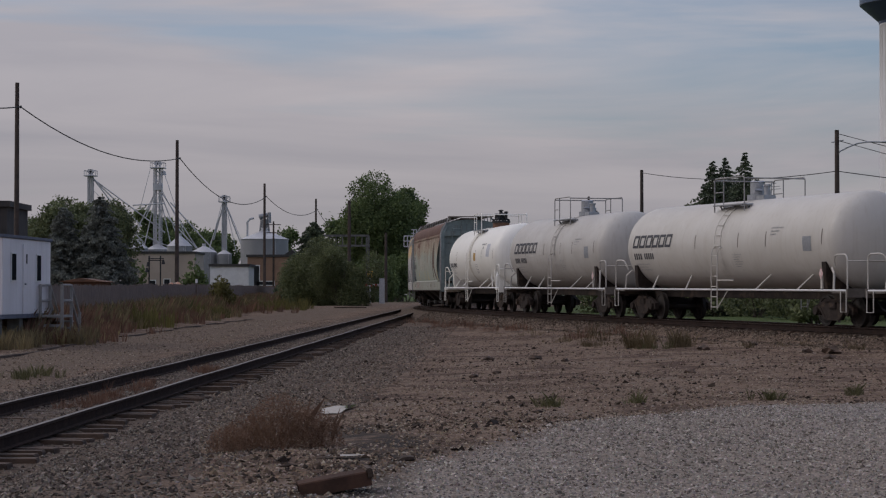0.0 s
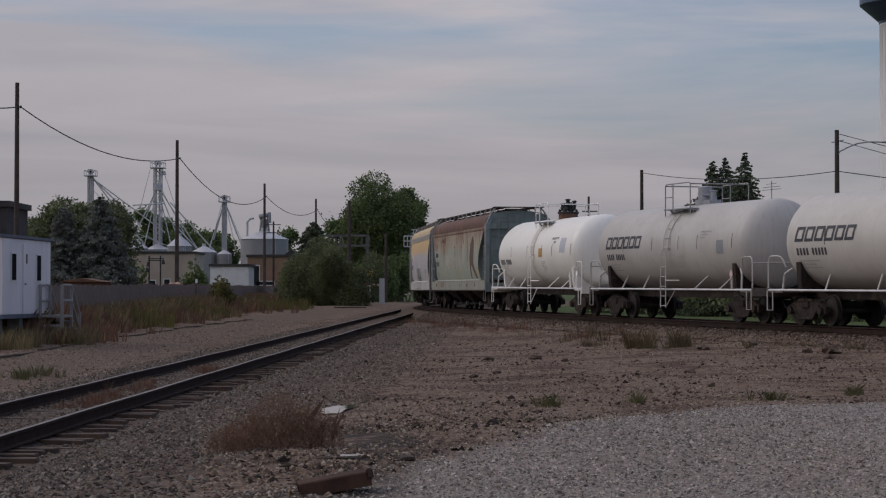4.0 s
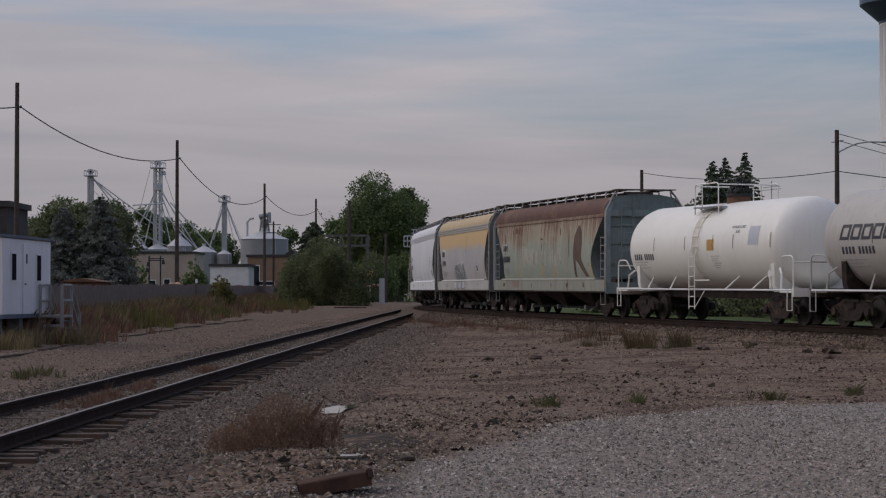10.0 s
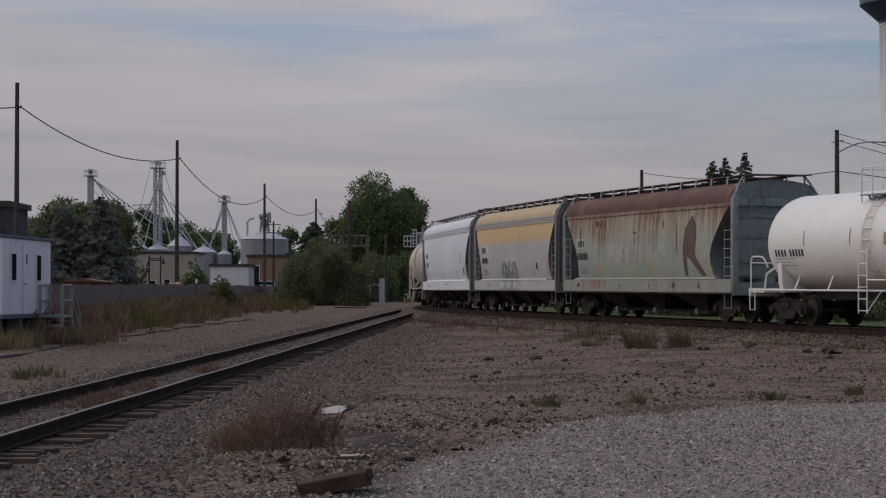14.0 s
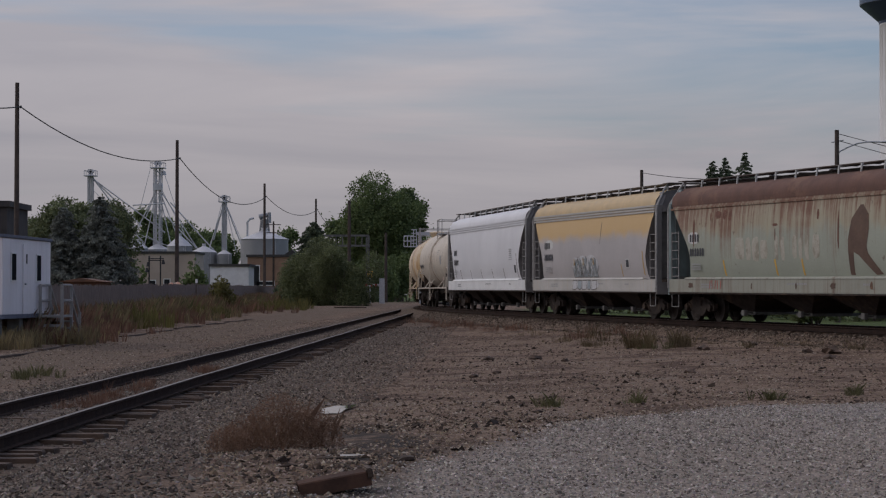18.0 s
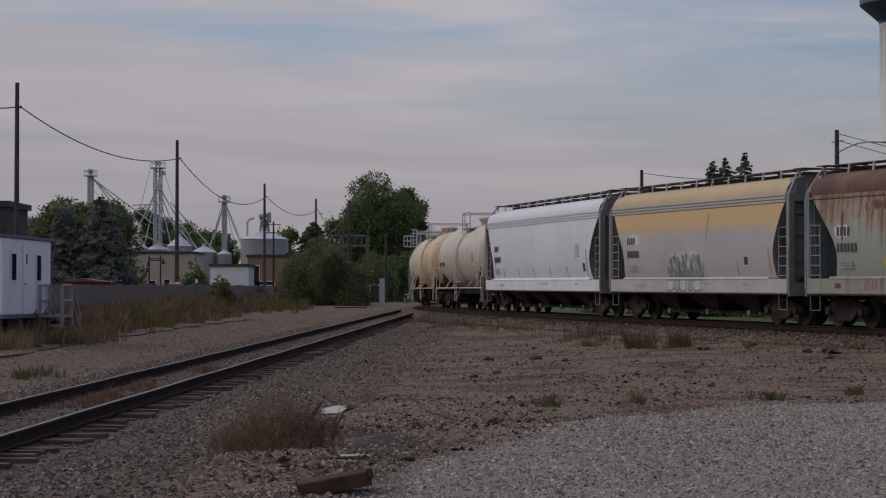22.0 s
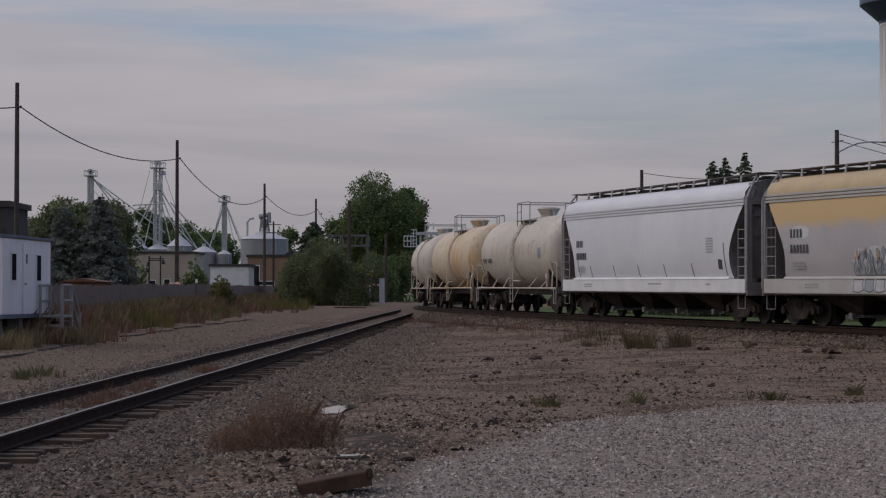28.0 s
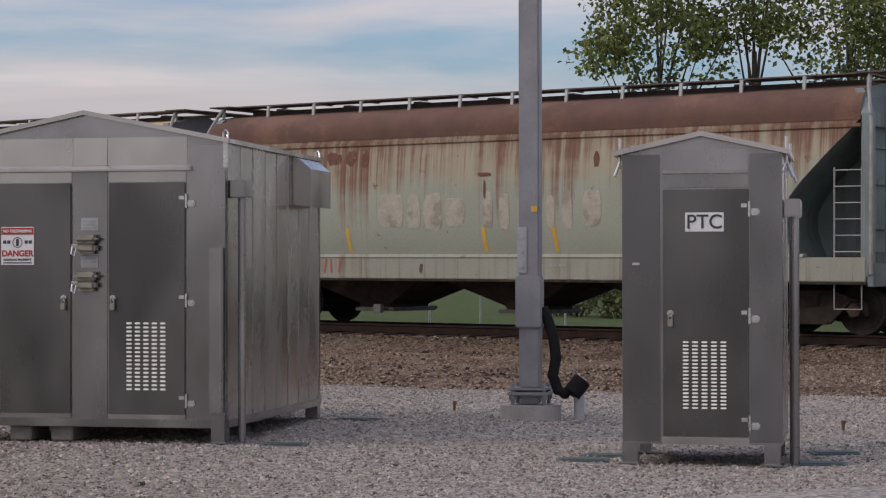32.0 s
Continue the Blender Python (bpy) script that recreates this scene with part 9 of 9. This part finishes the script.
tufts("weeds", "small green weeds at the gravel edge", ((1365, 708), (1135, 714), (975, 720), (1518, 700)), 0.20, 1, M_weedgreen, 0.10, 6, per=26, spread=0.08, width=0.004, lean=0.9)
tufts("weeds", "dark dry weed clump at the dirt edge", ((1122, 616), (1136, 617)), 0.62, 2, M_weeddark, 0.16, 8, per=26, spread=0.14, width=0.005)
tufts("weeds", "dark dry weed clump at the dirt edge", ((1204, 615),), 0.62, 12, M_weeddark, 0.16, 9, per=26, spread=0.12, width=0.005)
tufts("weeds", "green grass among dry stems", ((1142, 618), (1172, 618)), 0.30, 3, M_weedgreen, 0.14, 4, per=18, spread=0.12, width=0.004)
tufts("weeds", "low dry weeds at the dirt edge", ((1032, 614), (1044, 614), (1060, 612), (990, 606), (1330, 616), (1500, 618)), 0.26, 13, M_weeddark, 0.30, 4, per=22, spread=0.2, width=0.005)
tufts("weeds", "tall thin dry stalks before the main line", ((1034, 606), (1048, 604), (1058, 606), (1072, 603), (1052, 600)), 0.85, 14, M_weeddark, 0.22, 4, per=5, spread=0.12, width=0.003, lean=0.3)
tufts("weeds", "russet dry weeds along the main line", ((765, 575), (790, 578), (815, 580), (845, 578), (740, 572), (1040, 600), (1055, 598), (1080, 590), (870, 584), (900, 586)), 0.36, 4, M_weedred, 0.6, 8, per=20, spread=0.25, width=0.006)
tufts("weeds", "sparse olive grass beside the main line", ((930, 590), (980, 594), (1100, 602), (1180, 606), (1280, 606), (1380, 610), (1470, 612), (1540, 616)), 0.18, 15, M_weeddark, 1.3, 8, per=14, spread=0.22, width=0.006)
tufts("weeds", "russet weeds between the siding rails", ((132, 722), (152, 716), (175, 710), (198, 703), (246, 691), (268, 685), (360, 660), (380, 655)), 0.22, 5, M_weedred, 0.16, 9, per=26, spread=0.14, width=0.004)
tufts("weeds", "green weeds beside the siding", ((40, 670), (65, 668), (95, 666)), 0.28, 6, M_weedgreen, 0.3, 6, per=20, spread=0.14, width=0.006)
tufts("weeds", "tall olive grass behind the signal house", ((1000, 727), (1020, 727), (1045, 728), (1062, 726)), 0.42, 7, M_weedgreen, 0.2, 3, 12.093, 549.5, per=16, spread=0.12, width=0.003)
tufts("weeds", "dry grass behind the signal house", ((1010, 726), (1035, 728), (1058, 728), (930, 722)), 0.46, 8, M_weed, 0.22, 4, 12.093, 549.5, per=16, spread=0.12, width=0.003)
tufts("weeds", "small green weeds at the gravel edge", ((747, 722), (600, 735), (365, 742), (205, 750)), 0.28, 9, M_weedgreen, 0.12, 4, 12.093, 549.5, per=20, spread=0.08, width=0.004, lean=0.9)


def russet_weed():
    x, y, z = ground_hit(488, 795)
    t = thing("russet_weed", "large russet dried weed clump on ballast", "weed clump", pose(x, y, z))
    rng = np.random.default_rng(5)
    for k, (cx, cy, R, H, n) in enumerate(((0.05, 0.1, 0.40, 0.55, 5200), (0.34, 0.3, 0.32, 0.40, 2800), (-0.42, -0.2, 0.24, 0.25, 1500), (-0.28, 0.3, 0.28, 0.36, 1500))):
        a = rng.uniform(0, 6.28, n)
        rr = rng.random(n) ** 0.5
        hh = H * np.sqrt(np.clip(1 - rr ** 2, 0.02, 1)) * rng.random(n) ** 0.5
        c = np.stack([cx + R * rr * np.cos(a), cy + R * rr * np.sin(a), hh], 1)
        part("dry_foliage", leaves_mesh("dry_foliage", c, 0.010, rng, M_russet, 2.4), None, t)
        v, f = blades([(cx + R * 0.3 * math.cos(q), cy + R * 0.3 * math.sin(q), 0) for q in np.arange(0, 6.2, 0.9)], [H * 1.05] * 7, 50 + k, per=22, spread=0.16, width=0.002, lean=0.6)
        part("dry_stem", from_arrays("dry_stem", v.tolist(), f.tolist(), M_russet), None, t)
    return t


russet_weed()


def verge():
    """Tall weeds along the fence and under the bush."""
    rng = random.Random(12)
    sets = {0: ([], []), 1: ([], []), 2: ([], [])}
    for _ in range(2600):
        y = 63 + 125 * rng.random() ** 1.3
        fx = -14.6 - 2.6 * (y - 71) / 134
        x = fx + 0.3 + abs(rng.gauss(0, 1.0)) + 0.6 * math.sin(y * 0.13)
        k = rng.choice((0, 0, 1, 2)) if noise.noise(Vector((x * 0.2, y * 0.08, 0))) > -0.1 else rng.choice((0, 2, 2))
        sets[k][0].append((x, y, gz(x, y)))
        sets[k][1].append((rng.uniform(0.45, 1.3) + 0.4 * max(0, noise.noise(Vector((x * 0.3, y * 0.11, 4))))) * (1.0 if x < fx + 1.6 else 0.6))
    for k, (m, lab) in enumerate(((M_weed, "tall dry weeds along the board fence"), (M_weedgreen, "tall green weeds along the board fence"), (M_weedred, "russet brush along the board fence"))):
        weed_patch("verge_weeds", lab, sets[k][0], sets[k][1], 90 + k, m, per=18, spread=0.32, width=0.022, lean=0.5)
    P, H = [], []
    for _ in range(160):
        x, y = rng.uniform(-13.6, -12.2), rng.uniform(58.5, 66)
        P.append((x, y, gz(x, y)))
        H.append(rng.uniform(0.25, 0.7))
    weed_patch("verge_weeds", "dry weeds round the trailer", P, H, 99, M_weed, per=16, spread=0.2, width=0.014)
    # grass at the foot of the lawn
    P, H = [], []
    for _ in range(1500):
        s = rng.uniform(-30, 60)
        q = main_line(s, -rng.uniform(3.5, 7.0))
        P.append((q.x, q.y, gz(q.x, q.y)))
        H.append(rng.uniform(0.12, 0.35))
    weed_patch("lawn_edge_grass", "rough grass along the lawn's edge", P, H, 98, M_weedgreen, per=14, spread=0.35, width=0.012)


verge()
tufts("weeds", "yellow-green goldenrod clump by the fence", ((196, 583), (212, 581), (226, 579), (238, 577), (250, 575)), 1.15, 71, M_weedyellow, 0.8, 7, per=34, spread=0.3, width=0.016, lean=0.35)
tufts("weeds", "yellow-green weeds by the fence", ((490, 549), (505, 548), (520, 547), (460, 551), (340, 564), (360, 562)), 1.0, 72, M_weedyellow, 1.2, 6, per=30, spread=0.3, width=0.016, lean=0.35)
tufts("weeds", "tall russet brush at the fence's foot", ((272, 573), (290, 571), (312, 568), (420, 555), (440, 553), (385, 559)), 0.9, 73, M_weedred, 1.0, 7, per=30, spread=0.3, width=0.014, lean=0.5)


def old_plank(u, v, L, turn, material=M_tie):
    x, y, z = ground_hit(u, v)
    bm = B()
    box(bm, -L / 2, L / 2, -0.1, 0.1, -0.05, 0.06, 0.015)
    solid("old_tie", bm, material, "old discarded tie sunk in dirt", "railway tie", pose(x, y, z, 0, 0, turn))


old_plank(620, 545, 2.5, 4)


def lane_edge():
    """Low worn timber edging of the lane, laid end to end."""
    spots = [ground_hit(u, v) for u, v in ((-20, 636), (110, 614), (215, 597), (330, 580), (400, 571), (450, 565))]
    t = thing("timber_edging", "low worn timber edging sunk along the lane", "edging")
    for (ax, ay, az), (bx, by, bz) in zip(spots[:-1], spots[1:]):
        L = math.hypot(bx - ax, by - ay)
        n = max(1, int(L / 2.6))
        for k in range(n):
            f0, f1 = k / n, (k + 1) / n
            bm = B()
            box(bm, 0.02, L / n - 0.03, -0.09, 0.09, -0.06, 0.05, 0.015)
            part("timber", bm, M_tie, t, m=pose(ax + (bx - ax) * f0, ay + (by - ay) * f0, gz(ax + (bx - ax) * f0, ay + (by - ay) * f0), 0, 0, math.degrees(math.atan2(by - ay, bx - ax)) + 1.2 * ((k * 7) % 3 - 1)))


lane_edge()
x, y, z = ground_hit(870, 665, 12.093, 549.5)
bm = B()
pipe(bm, [(-0.45, 0, 0.02), (-0.1, 0.05, 0.04), (0.2, 0.0, 0.05), (0.5, 0.12, 0.04)], 0.025, 6)
solid("branch", bm, M_stairwood, "pale dry branch on the dirt", "branch", pose(x, y, z, 0, 0, -30))


# ---------------------------------------------------------------- what moves
def car_pose(s, half):
    a, b = main_line(s + half), main_line(s - half)
    x = (a - b).normalized()
    y = Vector((0, 0, 1)).cross(x).normalized()
    z = x.cross(y)
    o = (a + b) / 2
    return Matrix(((x.x, y.x, z.x, o.x), (x.y, y.y, z.y, o.y), (x.z, y.z, z.z, o.z), (0, 0, 0, 1)))


def motions():
    times = [k * 1.0 for k in range(33)]
    spin_times = [k * 0.2 for k in range(161)]
    for car, centre, half, trucks, sets in CARS:
        poses = [(t, car_pose(centre + travel(t), half)) for t in times]
        walk(car, poses)
        for tr, x in trucks:
            rows = []
            for t, m in poses:
                d = main_heading(centre + travel(t) + x)
                l = m.inverted().to_3x3() @ d
                rows.append((t, pose(x, 0, WHEEL_R, 0, 0, math.degrees(math.atan2(l.y, l.x)))))
            walk(tr, rows)
        for w, x in sets:
            walk(w, [(t, pose(x, 0, 0, 0, math.degrees(travel(t) / WHEEL_R), 0)) for t in spin_times])


motions()
